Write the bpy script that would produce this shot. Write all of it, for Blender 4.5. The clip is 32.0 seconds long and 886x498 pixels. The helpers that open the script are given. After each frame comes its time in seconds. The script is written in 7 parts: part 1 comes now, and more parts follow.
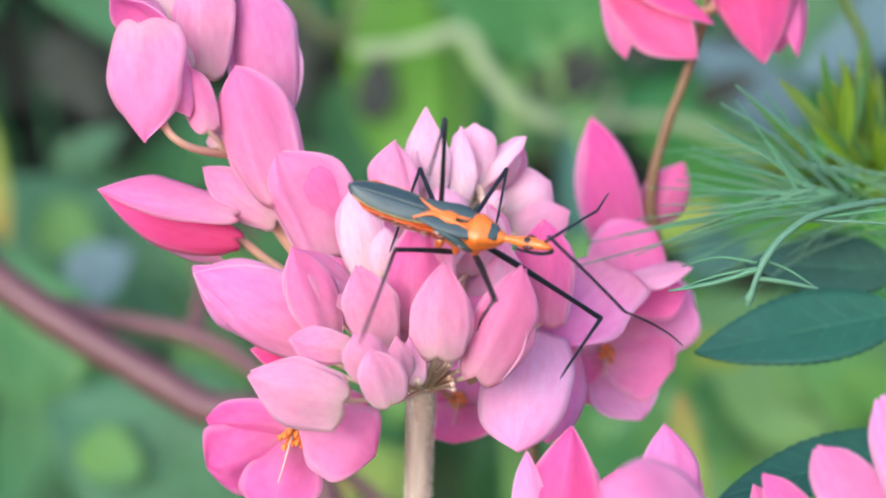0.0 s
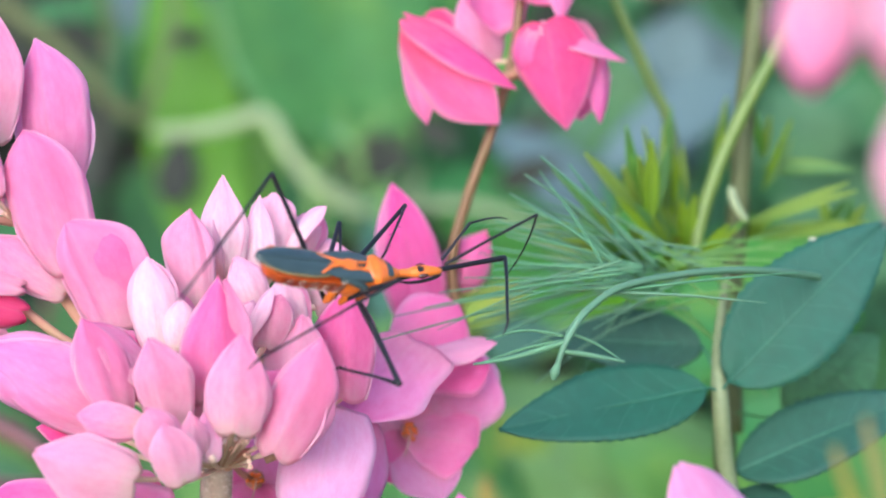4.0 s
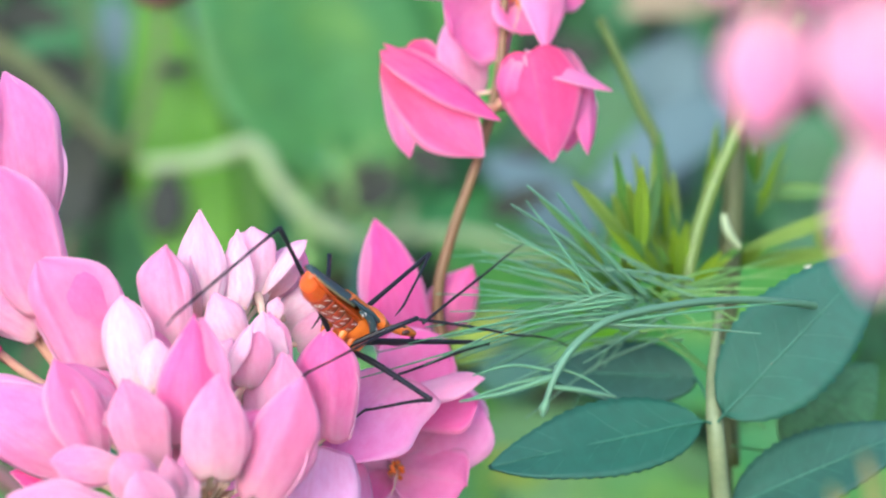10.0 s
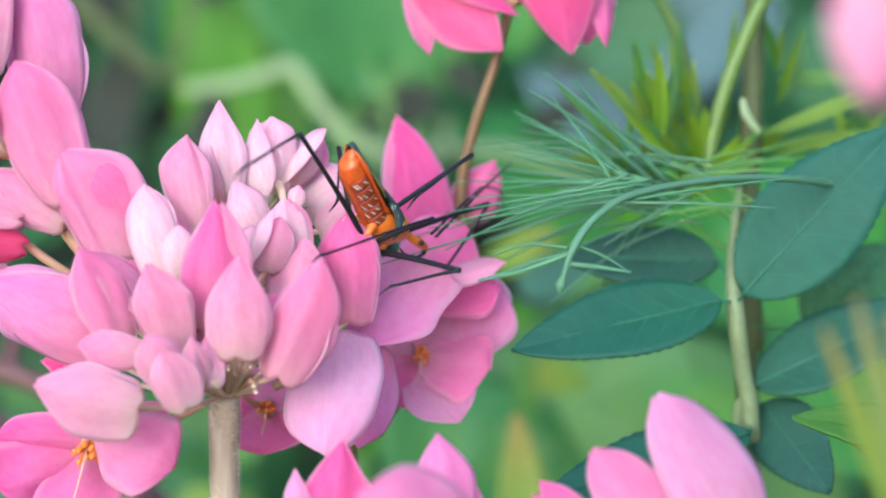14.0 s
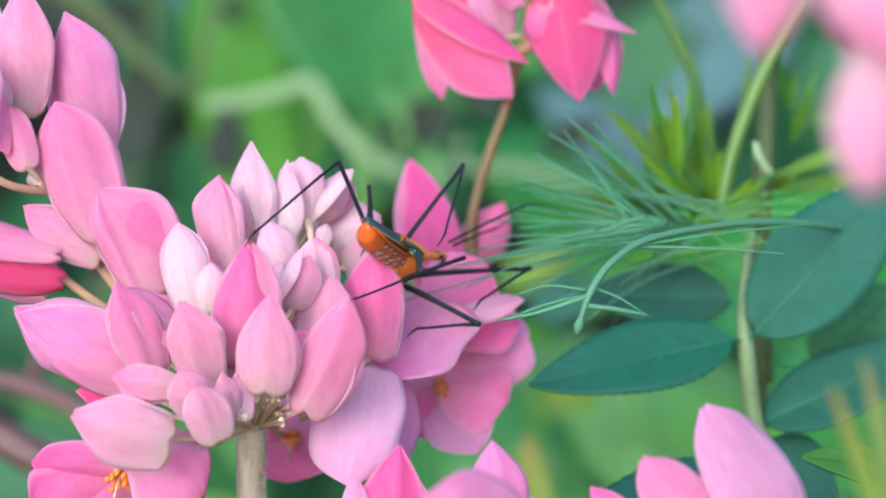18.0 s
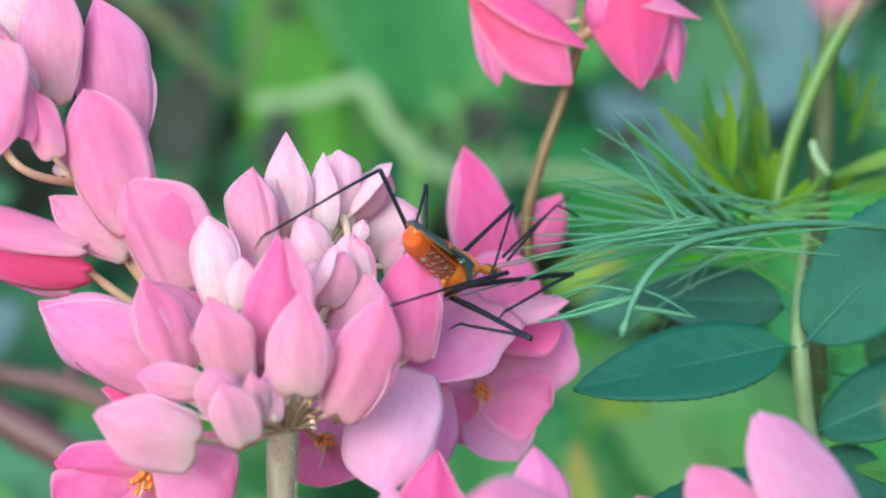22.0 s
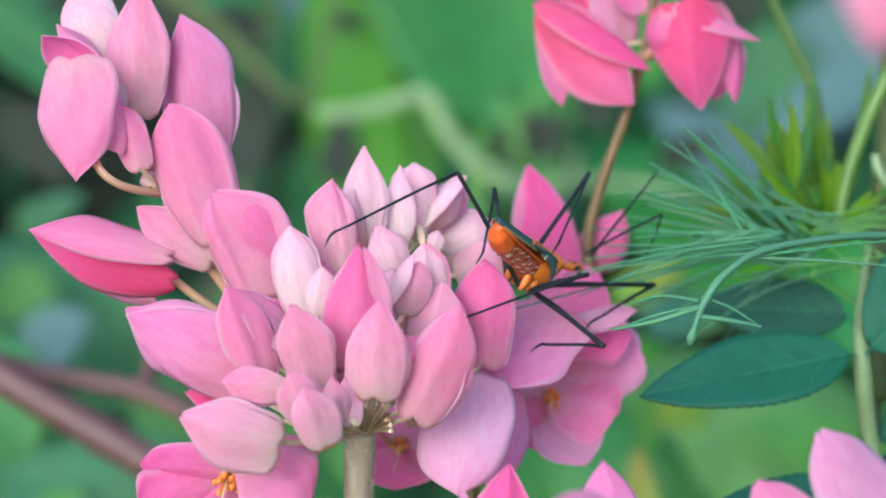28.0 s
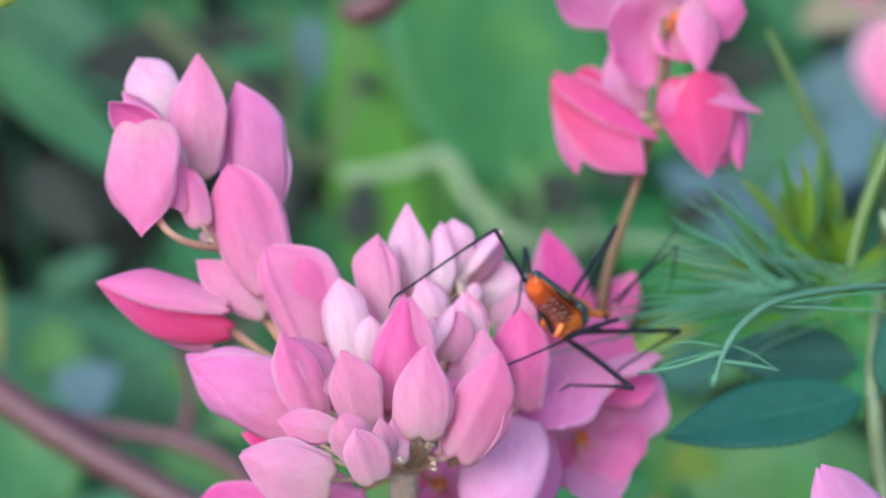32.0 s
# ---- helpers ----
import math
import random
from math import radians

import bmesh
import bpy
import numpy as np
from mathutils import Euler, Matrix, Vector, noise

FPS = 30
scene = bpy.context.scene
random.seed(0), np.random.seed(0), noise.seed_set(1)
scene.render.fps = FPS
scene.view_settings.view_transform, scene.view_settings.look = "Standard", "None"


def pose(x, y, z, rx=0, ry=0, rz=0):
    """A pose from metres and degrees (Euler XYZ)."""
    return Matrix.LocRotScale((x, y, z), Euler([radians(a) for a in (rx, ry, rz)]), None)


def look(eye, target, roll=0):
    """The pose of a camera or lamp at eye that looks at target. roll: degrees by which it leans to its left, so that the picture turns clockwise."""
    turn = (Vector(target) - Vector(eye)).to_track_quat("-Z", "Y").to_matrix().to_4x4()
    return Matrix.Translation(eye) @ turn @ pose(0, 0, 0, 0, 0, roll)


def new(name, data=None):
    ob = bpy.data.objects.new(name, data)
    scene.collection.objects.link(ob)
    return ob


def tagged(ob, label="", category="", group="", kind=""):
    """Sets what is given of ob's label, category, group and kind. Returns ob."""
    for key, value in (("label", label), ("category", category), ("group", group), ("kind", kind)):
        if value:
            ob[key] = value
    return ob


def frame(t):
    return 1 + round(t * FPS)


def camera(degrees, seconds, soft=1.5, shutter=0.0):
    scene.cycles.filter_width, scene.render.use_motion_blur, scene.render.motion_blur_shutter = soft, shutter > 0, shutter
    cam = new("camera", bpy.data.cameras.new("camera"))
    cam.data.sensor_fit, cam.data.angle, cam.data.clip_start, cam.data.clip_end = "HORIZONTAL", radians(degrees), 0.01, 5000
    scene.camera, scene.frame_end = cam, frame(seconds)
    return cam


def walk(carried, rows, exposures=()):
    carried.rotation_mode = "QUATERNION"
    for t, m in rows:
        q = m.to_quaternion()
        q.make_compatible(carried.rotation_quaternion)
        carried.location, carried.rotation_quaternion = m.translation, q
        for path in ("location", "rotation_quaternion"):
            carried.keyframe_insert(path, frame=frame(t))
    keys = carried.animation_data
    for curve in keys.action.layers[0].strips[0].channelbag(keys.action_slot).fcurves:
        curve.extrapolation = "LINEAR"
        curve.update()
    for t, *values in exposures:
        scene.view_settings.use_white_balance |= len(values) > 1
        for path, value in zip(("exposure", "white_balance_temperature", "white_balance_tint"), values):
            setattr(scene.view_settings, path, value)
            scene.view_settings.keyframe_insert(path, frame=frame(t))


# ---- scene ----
MM = 0.001
TILT = Matrix.Rotation(radians(-10.0), 4, "X")   # the view looks ten degrees down on the flowers

# plan: millimetres, x to the right, y away from the viewer, z up; the flower head is at the origin
cam = camera(24, 32.0, soft=2.0)
PATH = [
    (0, -3.1, -174.8, 3.2, 0.66, -2.13, 0.22),
    (0.5, -2.7, -176.5, 3.7, -1.41, -1.93, -0.18),
    (1, -3.0, -175.1, 3.4, -1.54, -1.52, -0.26),
    (1.5, -2.1, -174.1, 4.9, -2.69, -1.38, 0.50),
    (2, -3.4, -176.0, 3.0, -3.34, -1.01, 0.97),
    (2.5, -2.8, -175.6, 4.0, -3.82, -0.94, 0.98),
    (4.5, -2.6, -167.6, 1.0, -4.86, 0.68, 0.35),
    (5, -2.1, -167.6, 5.6, -4.99, 0.52, 0.38),
    (5.5, -3.3, -170.0, 3.3, -5.27, 1.25, 0.12),
    (6, 1.6, -164.8, 3.9, -4.17, 0.78, 0.23),
    (6.5, -0.2, -165.3, -0.0, -5.11, 2.12, 0.04),
    (7, -0.7, -164.9, -1.1, -5.76, 2.60, -0.72),
    (7.5, -0.9, -166.6, -1.0, -5.34, 2.66, -1.12),
    (8, -0.7, -163.9, 1.0, -5.20, 2.62, -0.68),
    (8.5, -2.6, -166.0, 2.9, -5.06, 2.36, 0.00),
    (9, -0.1, -164.0, 2.2, -5.33, 1.86, -0.24),
    (9.5, 0.8, -164.1, 1.5, -5.42, 1.73, -1.08),
    (10, -1.2, -164.5, 1.9, -4.80, 1.20, -0.36),
    (10.5, 1.2, -164.2, 3.5, -3.55, 0.01, -1.54),
    (11, 0.9, -167.0, 0.7, -3.28, 0.51, -1.93),
    (11.5, -0.4, -169.5, -0.9, -3.71, 1.11, -2.58),
    (12, -2.4, -171.9, 0.1, -4.41, 0.62, -1.66),
    (12.5, -1.8, -171.2, -0.4, -4.44, 0.56, -1.57),
    (13, -2.3, -169.7, 0.3, -4.51, 0.22, -0.82),
    (13.5, 0.1, -168.1, -0.1, -5.07, -0.70, -1.44),
    (14, 1.5, -167.3, -2.4, -3.27, -0.54, -1.75),
    (14.5, -0.1, -168.7, -0.5, -3.21, -1.24, -0.46),
    (15, 1.4, -168.0, -0.0, -2.76, -1.51, -0.86),
    (15.5, 2.1, -166.3, -0.7, -2.79, -1.64, -1.00),
    (17.5, 1.2, -170.0, -0.8, -3.43, -1.13, -0.99),
    (18, -0.0, -173.3, 0.8, -3.06, -0.48, -0.90),
    (18.5, 0.6, -172.6, -1.1, -3.77, -0.76, -0.98),
    (19, 0.5, -172.9, 0.1, -3.74, -1.42, -1.21),
    (19.5, 0.4, -171.8, -1.4, -3.81, -0.49, -1.15),
    (20, 1.0, -168.8, -0.6, -4.14, -0.85, -1.18),
    (20.5, 0.8, -166.2, -1.6, -3.82, -0.78, -0.95),
    (21, 0.1, -169.4, -2.2, -2.33, 0.02, -0.70),
    (21.5, -0.3, -170.1, -0.3, -2.11, -0.29, -0.44),
    (22, 1.8, -166.5, -0.1, -1.45, -0.25, -0.23),
    (22.5, 1.8, -165.5, -2.8, -1.27, 0.88, -0.59),
    (23, 2.3, -167.5, 1.2, -0.43, 0.25, -0.11),
    (23.5, 1.3, -170.0, 0.2, -1.46, 0.05, -0.29),
    (24, 1.4, -168.2, -0.1, -1.52, -0.10, -0.44),
    (24.5, 1.2, -168.8, 0.4, -1.74, -0.22, -0.42),
    (25, 2.1, -170.6, -1.1, -1.40, -0.28, -0.77),
    (25.5, 1.2, -171.6, -1.0, -0.65, 0.06, -0.49),
    (27.5, 0.5, -172.7, -0.1, -0.36, 0.25, -0.19),
    (28, 0.0, -172.0, 0.0, 0.00, -0.00, 0.00),
    (28.5, 0.4, -172.5, -0.7, 0.28, 0.17, -0.26),
    (29, 0.9, -175.1, -1.7, 0.60, 0.02, -0.26),
    (29.5, -2.1, -176.9, -3.2, -0.12, -0.20, -0.45),
    (30, -1.5, -178.4, -2.2, -0.05, 0.29, -0.29),
    (30.5, -3.1, -179.8, -2.0, 0.27, 0.55, -0.17),
    (31, -3.4, -181.5, -1.6, 0.76, 0.78, -0.05),
    (31.5, -3.4, -183.5, -0.5, 1.11, 1.13, -0.03),
    (32, -2.8, -184.6, -1.0, 0.19, 1.69, -0.14),
]


def stand(x, y, z, yaw, pitch, roll):
    """A pose of the camera from plan millimetres and degrees."""
    m = Matrix.Translation((x * MM, y * MM, z * MM)) @ Matrix.Rotation(radians(yaw), 4, "Z")
    m = m @ Matrix.Rotation(radians(90 + pitch), 4, "X") @ Matrix.Rotation(radians(roll), 4, "Z")
    return TILT @ m


walk(cam, [(t, stand(*row)) for t, *row in PATH], exposures=[(0, 1.17, 4950, 9), (2, 1.17, 4920, 6), (6, 1.41, 4910, 8), (9.5, 1.39, 4870, 7), (13, 1.21, 4830, -1), (15, 1.16, 4700, -4), (20, 1.12, 4600, -14), (24, 1.06, 4570, -18), (28, 0.98, 4600, -15), (30, 0.91, 4580, -4), (32, 0.86, 4520, 3)])
cam.data.dof.use_dof = True
cam.data.dof.focus_distance = 0.170
cam.data.dof.aperture_fstop = 23.0

# ---- light: bright open shade under a pale sky ----
world = bpy.data.worlds.new("sky")
scene.world = world
world.use_nodes = True
wn = world.node_tree.nodes
sky = wn.new("ShaderNodeTexSky")
sky.sky_type = "NISHITA"
sky.sun_disc = False
sky.sun_elevation = radians(25)
sky.sun_rotation = radians(204)
sky.altitude = 10
sky.air_density = 1.0
sky.dust_density = 5.0
sky.ozone_density = 0.3
wn["Background"].inputs["Strength"].default_value = 0.145
world.node_tree.links.new(sky.outputs[0], wn["Background"].inputs[0])
sun_data = bpy.data.lights.new("sun", "SUN")
sun_data.energy = 0.72
sun_data.angle = radians(110)
sun_data.color = (1.0, 0.97, 0.93)
sun = new("sun", sun_data)
sun.matrix_world = look((-0.4, -1.0, 0.5), (0, 0, 0))

# ---- materials ----
def rgb(r, g, b):
    return (r, g, b, 1.0)


def nodes_of(name):
    m = bpy.data.materials.new(name)
    m.use_nodes = True
    return m, m.node_tree.nodes, m.node_tree.links


def ramp(nodes, stops):
    r = nodes.new("ShaderNodeValToRGB")
    e = r.color_ramp.elements
    while len(e) < len(stops):
        e.new(0.5)
    for n, (p, c) in enumerate(stops):
        e[n].position, e[n].color = p, c
    return r


def blend(nodes, links, a, b, fac, mode="MIX"):
    """A colour mix; each input is a socket, a colour or a number."""
    n = nodes.new("ShaderNodeMix")
    n.data_type, n.blend_type = "RGBA", mode
    for key, v in ((0, fac), (6, a), (7, b)):
        if isinstance(v, bpy.types.NodeSocket):
            links.new(v, n.inputs[key])
        else:
            n.inputs[key].default_value = v
    return n.outputs[2]


def grain(nodes, links, scale, detail=4.0, stretch=(1, 1, 1), space="Object", rough=0.55):
    tc = nodes.new("ShaderNodeTexCoord")
    mp = nodes.new("ShaderNodeMapping")
    mp.inputs["Scale"].default_value = stretch
    nz = nodes.new("ShaderNodeTexNoise")
    nz.inputs["Scale"].default_value, nz.inputs["Detail"].default_value, nz.inputs["Roughness"].default_value = scale, detail, rough
    links.new(tc.outputs[space], mp.inputs[0])
    links.new(mp.outputs[0], nz.inputs["Vector"])
    return nz


def thin_leaf(name, stops, vein=0.25, through_part=0.35, rough=0.5, vein_stretch=(9, 1.0, 1), bump=0.25, spread=0.12, blotch=None, soft=0.0, rim=0.0, mottle=0.0, spec=0.3, midline=0.0, margin=0.0):
    """A petal or leaf: colours along its length, fine veins, a part of the light passing through."""
    m, n, l = nodes_of(name)
    tc = n.new("ShaderNodeTexCoord")
    sep = n.new("ShaderNodeSeparateXYZ")
    l.new(tc.outputs["UV"], sep.inputs[0])
    wob = grain(n, l, 3.0, 3.0, space="UV")
    add = n.new("ShaderNodeMath")
    add.operation = "MULTIPLY_ADD"
    l.new(wob.outputs["Fac"], add.inputs[0])
    add.inputs[1].default_value = 0.3
    l.new(sep.outputs["Y"], add.inputs[2])
    off = n.new("ShaderNodeMath")
    off.operation = "SUBTRACT"
    l.new(add.outputs[0], off.inputs[0])
    off.inputs[1].default_value = 0.15
    base = ramp(n, stops)
    if rim:
        # the colour deepens towards both long edges
        away = n.new("ShaderNodeMath")
        away.operation = "SUBTRACT"
        l.new(sep.outputs["X"], away.inputs[0])
        away.inputs[1].default_value = 0.5
        sq = n.new("ShaderNodeMath")
        sq.operation = "MULTIPLY"
        l.new(away.outputs[0], sq.inputs[0])
        l.new(away.outputs[0], sq.inputs[1])
        tot = n.new("ShaderNodeMath")
        tot.operation = "MULTIPLY_ADD"
        l.new(sq.outputs[0], tot.inputs[0])
        tot.inputs[1].default_value = rim * 4
        l.new(off.outputs[0], tot.inputs[2])
        l.new(tot.outputs[0], base.inputs[0])
    else:
        l.new(off.outputs[0], base.inputs[0])
    veins = grain(n, l, 3.0, 4.0, vein_stretch, "UV")
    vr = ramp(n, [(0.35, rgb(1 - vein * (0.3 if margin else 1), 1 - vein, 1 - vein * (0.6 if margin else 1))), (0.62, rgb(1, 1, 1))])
    l.new(veins.outputs["Fac"], vr.inputs[0])
    col = blend(n, l, base.outputs[0], vr.outputs[0], 1.0, "MULTIPLY")
    if mottle:
        mo = grain(n, l, 11.0, 6.0, (1.0, 0.7, 1), "UV", 0.7)
        mp = ramp(n, [(0.33, rgb(1 - mottle * 0.4, 1 - mottle * 1.6, 1 - mottle)), (0.6, rgb(1, 1, 1))])
        l.new(mo.outputs["Fac"], mp.inputs[0])
        col = blend(n, l, col, mp.outputs[0], 1.0, "MULTIPLY")
        fleck = grain(n, l, 26.0, 2.0, (1.3, 0.8, 1), "UV", 0.5)
        fr = ramp(n, [(0.76, rgb(0, 0, 0)), (0.80, rgb(0.35, 0.35, 0.35))])
        l.new(fleck.outputs["Fac"], fr.inputs[0])
        col = blend(n, l, col, rgb(0.62, 0.22, 0.20), fr.outputs[0])
    # paler edges: light caught by the thin rims, put into the colour
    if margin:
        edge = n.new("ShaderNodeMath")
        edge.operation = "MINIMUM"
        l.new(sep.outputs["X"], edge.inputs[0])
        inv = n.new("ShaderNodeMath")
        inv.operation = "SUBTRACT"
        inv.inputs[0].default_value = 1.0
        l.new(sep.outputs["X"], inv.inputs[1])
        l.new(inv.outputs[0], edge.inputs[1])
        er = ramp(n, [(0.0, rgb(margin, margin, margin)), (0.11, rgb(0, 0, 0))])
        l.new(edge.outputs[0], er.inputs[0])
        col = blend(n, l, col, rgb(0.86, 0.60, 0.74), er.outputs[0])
    if midline:
        # a faint dull line along the middle of the blade
        mid = n.new("ShaderNodeMath")
        mid.operation = "SUBTRACT"
        l.new(sep.outputs["X"], mid.inputs[0])
        mid.inputs[1].default_value = 0.5
        dist = n.new("ShaderNodeMath")
        dist.operation = "ABSOLUTE"
        l.new(mid.outputs[0], dist.inputs[0])
        ml = ramp(n, [(0.0, rgb(midline, midline, midline)), (0.035, rgb(0, 0, 0))])
        l.new(dist.outputs[0], ml.inputs[0])
        col = blend(n, l, col, rgb(0.55, 0.36, 0.36), ml.outputs[0])
    if blotch:
        bl = grain(n, l, 1.7, 5.0, space="UV")
        br = ramp(n, [(0.48, rgb(0, 0, 0)), (0.68, rgb(1, 1, 1))])
        l.new(bl.outputs["Fac"], br.inputs[0])
        sc = n.new("ShaderNodeMath")
        sc.operation = "MULTIPLY"
        l.new(br.outputs[0], sc.inputs[0])
        sc.inputs[1].default_value = 0.6
        col = blend(n, l, col, blotch, sc.outputs[0])
    info = n.new("ShaderNodeObjectInfo")
    hsv = n.new("ShaderNodeHueSaturation")
    mr = n.new("ShaderNodeMapRange")
    mr.inputs[3].default_value, mr.inputs[4].default_value = 1 - spread, 1 + spread
    l.new(info.outputs["Random"], mr.inputs[0])
    l.new(mr.outputs[0], hsv.inputs["Saturation"])
    l.new(col, hsv.inputs["Color"])
    b = n["Principled BSDF"]
    l.new(hsv.outputs[0], b.inputs["Base Color"])
    b.inputs["Roughness"].default_value = rough
    b.inputs["Specular IOR Level"].default_value = spec
    b.inputs["Subsurface Weight"].default_value = soft
    b.inputs["Subsurface Radius"].default_value = (1.0, 0.55, 0.75)
    b.inputs["Subsurface Scale"].default_value = 0.0012
    bp = n.new("ShaderNodeBump")
    bp.inputs["Strength"].default_value, bp.inputs["Distance"].default_value = bump, 0.0002
    l.new(veins.outputs["Fac"], bp.inputs["Height"])
    l.new(bp.outputs[0], b.inputs["Normal"])
    tr = n.new("ShaderNodeBsdfTranslucent")
    l.new(hsv.outputs[0], tr.inputs[0])
    mix = n.new("ShaderNodeMixShader")
    mix.inputs[0].default_value = through_part
    l.new(b.outputs[0], mix.inputs[1])
    l.new(tr.outputs[0], mix.inputs[2])
    l.new(mix.outputs[0], n["Material Output"].inputs[0])
    return m


def skin(name, a, b, scale=900.0, rough=0.5, bump=0.3, stretch=(1, 1, 1), metal=0.0, dist=0.0001, spec=0.5):
    """A stem, shell or soil: two colours in a noise pattern with fine relief."""
    m, n, l = nodes_of(name)
    nz = grain(n, l, scale, 5.0, stretch)
    big = grain(n, l, scale * 0.17, 3.0, stretch)
    r = ramp(n, [(0.3, a), (0.7, b)])
    mixv = n.new("ShaderNodeMath")
    mixv.operation = "MULTIPLY_ADD"
    l.new(nz.outputs["Fac"], mixv.inputs[0])
    mixv.inputs[1].default_value = 0.5
    half = n.new("ShaderNodeMath")
    half.operation = "MULTIPLY"
    l.new(big.outputs["Fac"], half.inputs[0])
    half.inputs[1].default_value = 0.5
    l.new(half.outputs[0], mixv.inputs[2])
    l.new(mixv.outputs[0], r.inputs[0])
    p = n["Principled BSDF"]
    l.new(r.outputs[0], p.inputs["Base Color"])
    p.inputs["Roughness"].default_value, p.inputs["Metallic"].default_value = rough, metal
    p.inputs["Specular IOR Level"].default_value = spec
    bp = n.new("ShaderNodeBump")
    bp.inputs["Strength"].default_value, bp.inputs["Distance"].default_value = bump, dist
    l.new(nz.outputs["Fac"], bp.inputs["Height"])
    l.new(bp.outputs[0], p.inputs["Normal"])
    return m


def petal(name, stops, vein=0.04, soft=0.3):
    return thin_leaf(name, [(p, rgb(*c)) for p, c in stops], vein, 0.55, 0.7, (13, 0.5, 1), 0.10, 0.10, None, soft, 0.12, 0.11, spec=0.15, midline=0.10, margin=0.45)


PINK = {
    "white": petal("sepal_white", [(0.0, (0.84, 0.70, 0.58)), (0.18, (0.91, 0.72, 0.76)), (0.6, (0.92, 0.67, 0.79)), (1.0, (0.92, 0.55, 0.73))]),
    "blush": petal("sepal_blush", [(0.0, (0.66, 0.32, 0.28)), (0.4, (0.78, 0.44, 0.52)), (1.0, (0.82, 0.51, 0.68))]),
    "pale": petal("sepal_pale", [(0.0, (0.74, 0.54, 0.52)), (0.2, (0.86, 0.50, 0.64)), (0.6, (0.88, 0.43, 0.65)), (1.0, (0.88, 0.36, 0.61))]),
    "mid": petal("sepal_pink", [(0.0, (0.81, 0.43, 0.54)), (0.25, (0.86, 0.34, 0.59)), (0.6, (0.88, 0.28, 0.58)), (1.0, (0.88, 0.24, 0.55))]),
    "deep": petal("sepal_deep_pink", [(0.0, (0.83, 0.14, 0.30)), (0.3, (0.88, 0.155, 0.38)), (0.7, (0.89, 0.18, 0.46)), (1.0, (0.90, 0.23, 0.52))], 0.06),
    "rose": petal("sepal_magenta", [(0.0, (0.82, 0.35, 0.50)), (0.3, (0.85, 0.27, 0.55)), (0.7, (0.86, 0.23, 0.55)), (1.0, (0.85, 0.19, 0.50))]),
    "rosepale": petal("sepal_rose_pale", [(0.0, (0.84, 0.41, 0.56)), (0.5, (0.86, 0.39, 0.68)), (1.0, (0.86, 0.34, 0.66))]),
    "rosedeep": petal("sepal_rose_deep", [(0.0, (0.83, 0.21, 0.37)), (0.5, (0.87, 0.19, 0.45)), (1.0, (0.87, 0.20, 0.50))]),
    "lilac": petal("sepal_lilac", [(0.0, (0.88, 0.50, 0.70)), (0.5, (0.90, 0.55, 0.79)), (1.0, (0.89, 0.46, 0.72))]),
}
BLUEGREEN = thin_leaf("leaf_blue_green", [(0.0, rgb(0.038, 0.112, 0.070)), (1.0, rgb(0.034, 0.102, 0.076))], 0.14, 0.25, 0.62, (1.2, 5, 1), 0.15, mottle=0.05)
MIDGREEN = thin_leaf("leaf_mid_green", [(0.0, rgb(0.078, 0.21, 0.040)), (1.0, rgb(0.064, 0.195, 0.062))], 0.30, 0.35, 0.5, (2, 8, 1), 0.2, blotch=rgb(0.16, 0.28, 0.03))
BRIGHT = thin_leaf("leaf_bright_green", [(0.0, rgb(0.115, 0.255, 0.018)), (1.0, rgb(0.10, 0.235, 0.022))], 0.2, 0.4, 0.5, (6, 1.2, 1), 0.2)
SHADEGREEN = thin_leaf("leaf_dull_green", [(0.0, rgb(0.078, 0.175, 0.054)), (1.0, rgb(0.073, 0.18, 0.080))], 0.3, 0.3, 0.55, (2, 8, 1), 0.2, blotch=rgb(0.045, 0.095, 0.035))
# grey-blue stands for sky reflected on green leaves, put into the colour
SKYSHEEN = thin_leaf("leaf_sky_sheen", [(0.0, rgb(0.105, 0.155, 0.16)), (1.0, rgb(0.125, 0.18, 0.19))], 0.2, 0.25, 0.65, (2, 8, 1), 0.2)
LIGHTGREEN = thin_leaf("leaf_light_green", [(0.0, rgb(0.135, 0.275, 0.05)), (1.0, rgb(0.115, 0.25, 0.07))], 0.2, 0.4, 0.5, (2, 6, 1), 0.2, blotch=rgb(0.21, 0.32, 0.03))
YELLOW = thin_leaf("leaf_yellow_green", [(0.0, rgb(0.20, 0.30, 0.05)), (0.6, rgb(0.26, 0.31, 0.05)), (1.0, rgb(0.34, 0.24, 0.06))], 0.2, 0.35, 0.5, (3, 6, 1), 0.2)
TUFT = thin_leaf("leaf_tuft", [(0.0, rgb(0.17, 0.29, 0.022)), (1.0, rgb(0.25, 0.36, 0.034))], 0.15, 0.45, 0.5, (4, 1, 1), 0.2)
YELLOWSTEM = skin("stem_yellow", rgb(0.42, 0.45, 0.05), rgb(0.52, 0.54, 0.10), 500, 0.45, 0.2)
NEEDLE = thin_leaf("needle_green", [(0.0, rgb(0.14, 0.275, 0.145)), (1.0, rgb(0.125, 0.26, 0.155))], 0.2, 0.25, 0.5, (4, 1, 1), 0.2)
STEM_TAN = skin("stem_tan_green", rgb(0.19, 0.115, 0.09), rgb(0.36, 0.29, 0.22), 1400, 0.6, 0.4, (1, 1, 0.15))
STEM_PINK = skin("stem_reddish", rgb(0.48, 0.21, 0.17), rgb(0.44, 0.30, 0.17), 1500, 0.55, 0.3)
STALK_PALE = skin("stalk_pale_pink", rgb(0.62, 0.36, 0.29), rgb(0.60, 0.48, 0.33), 1500, 0.55, 0.3)
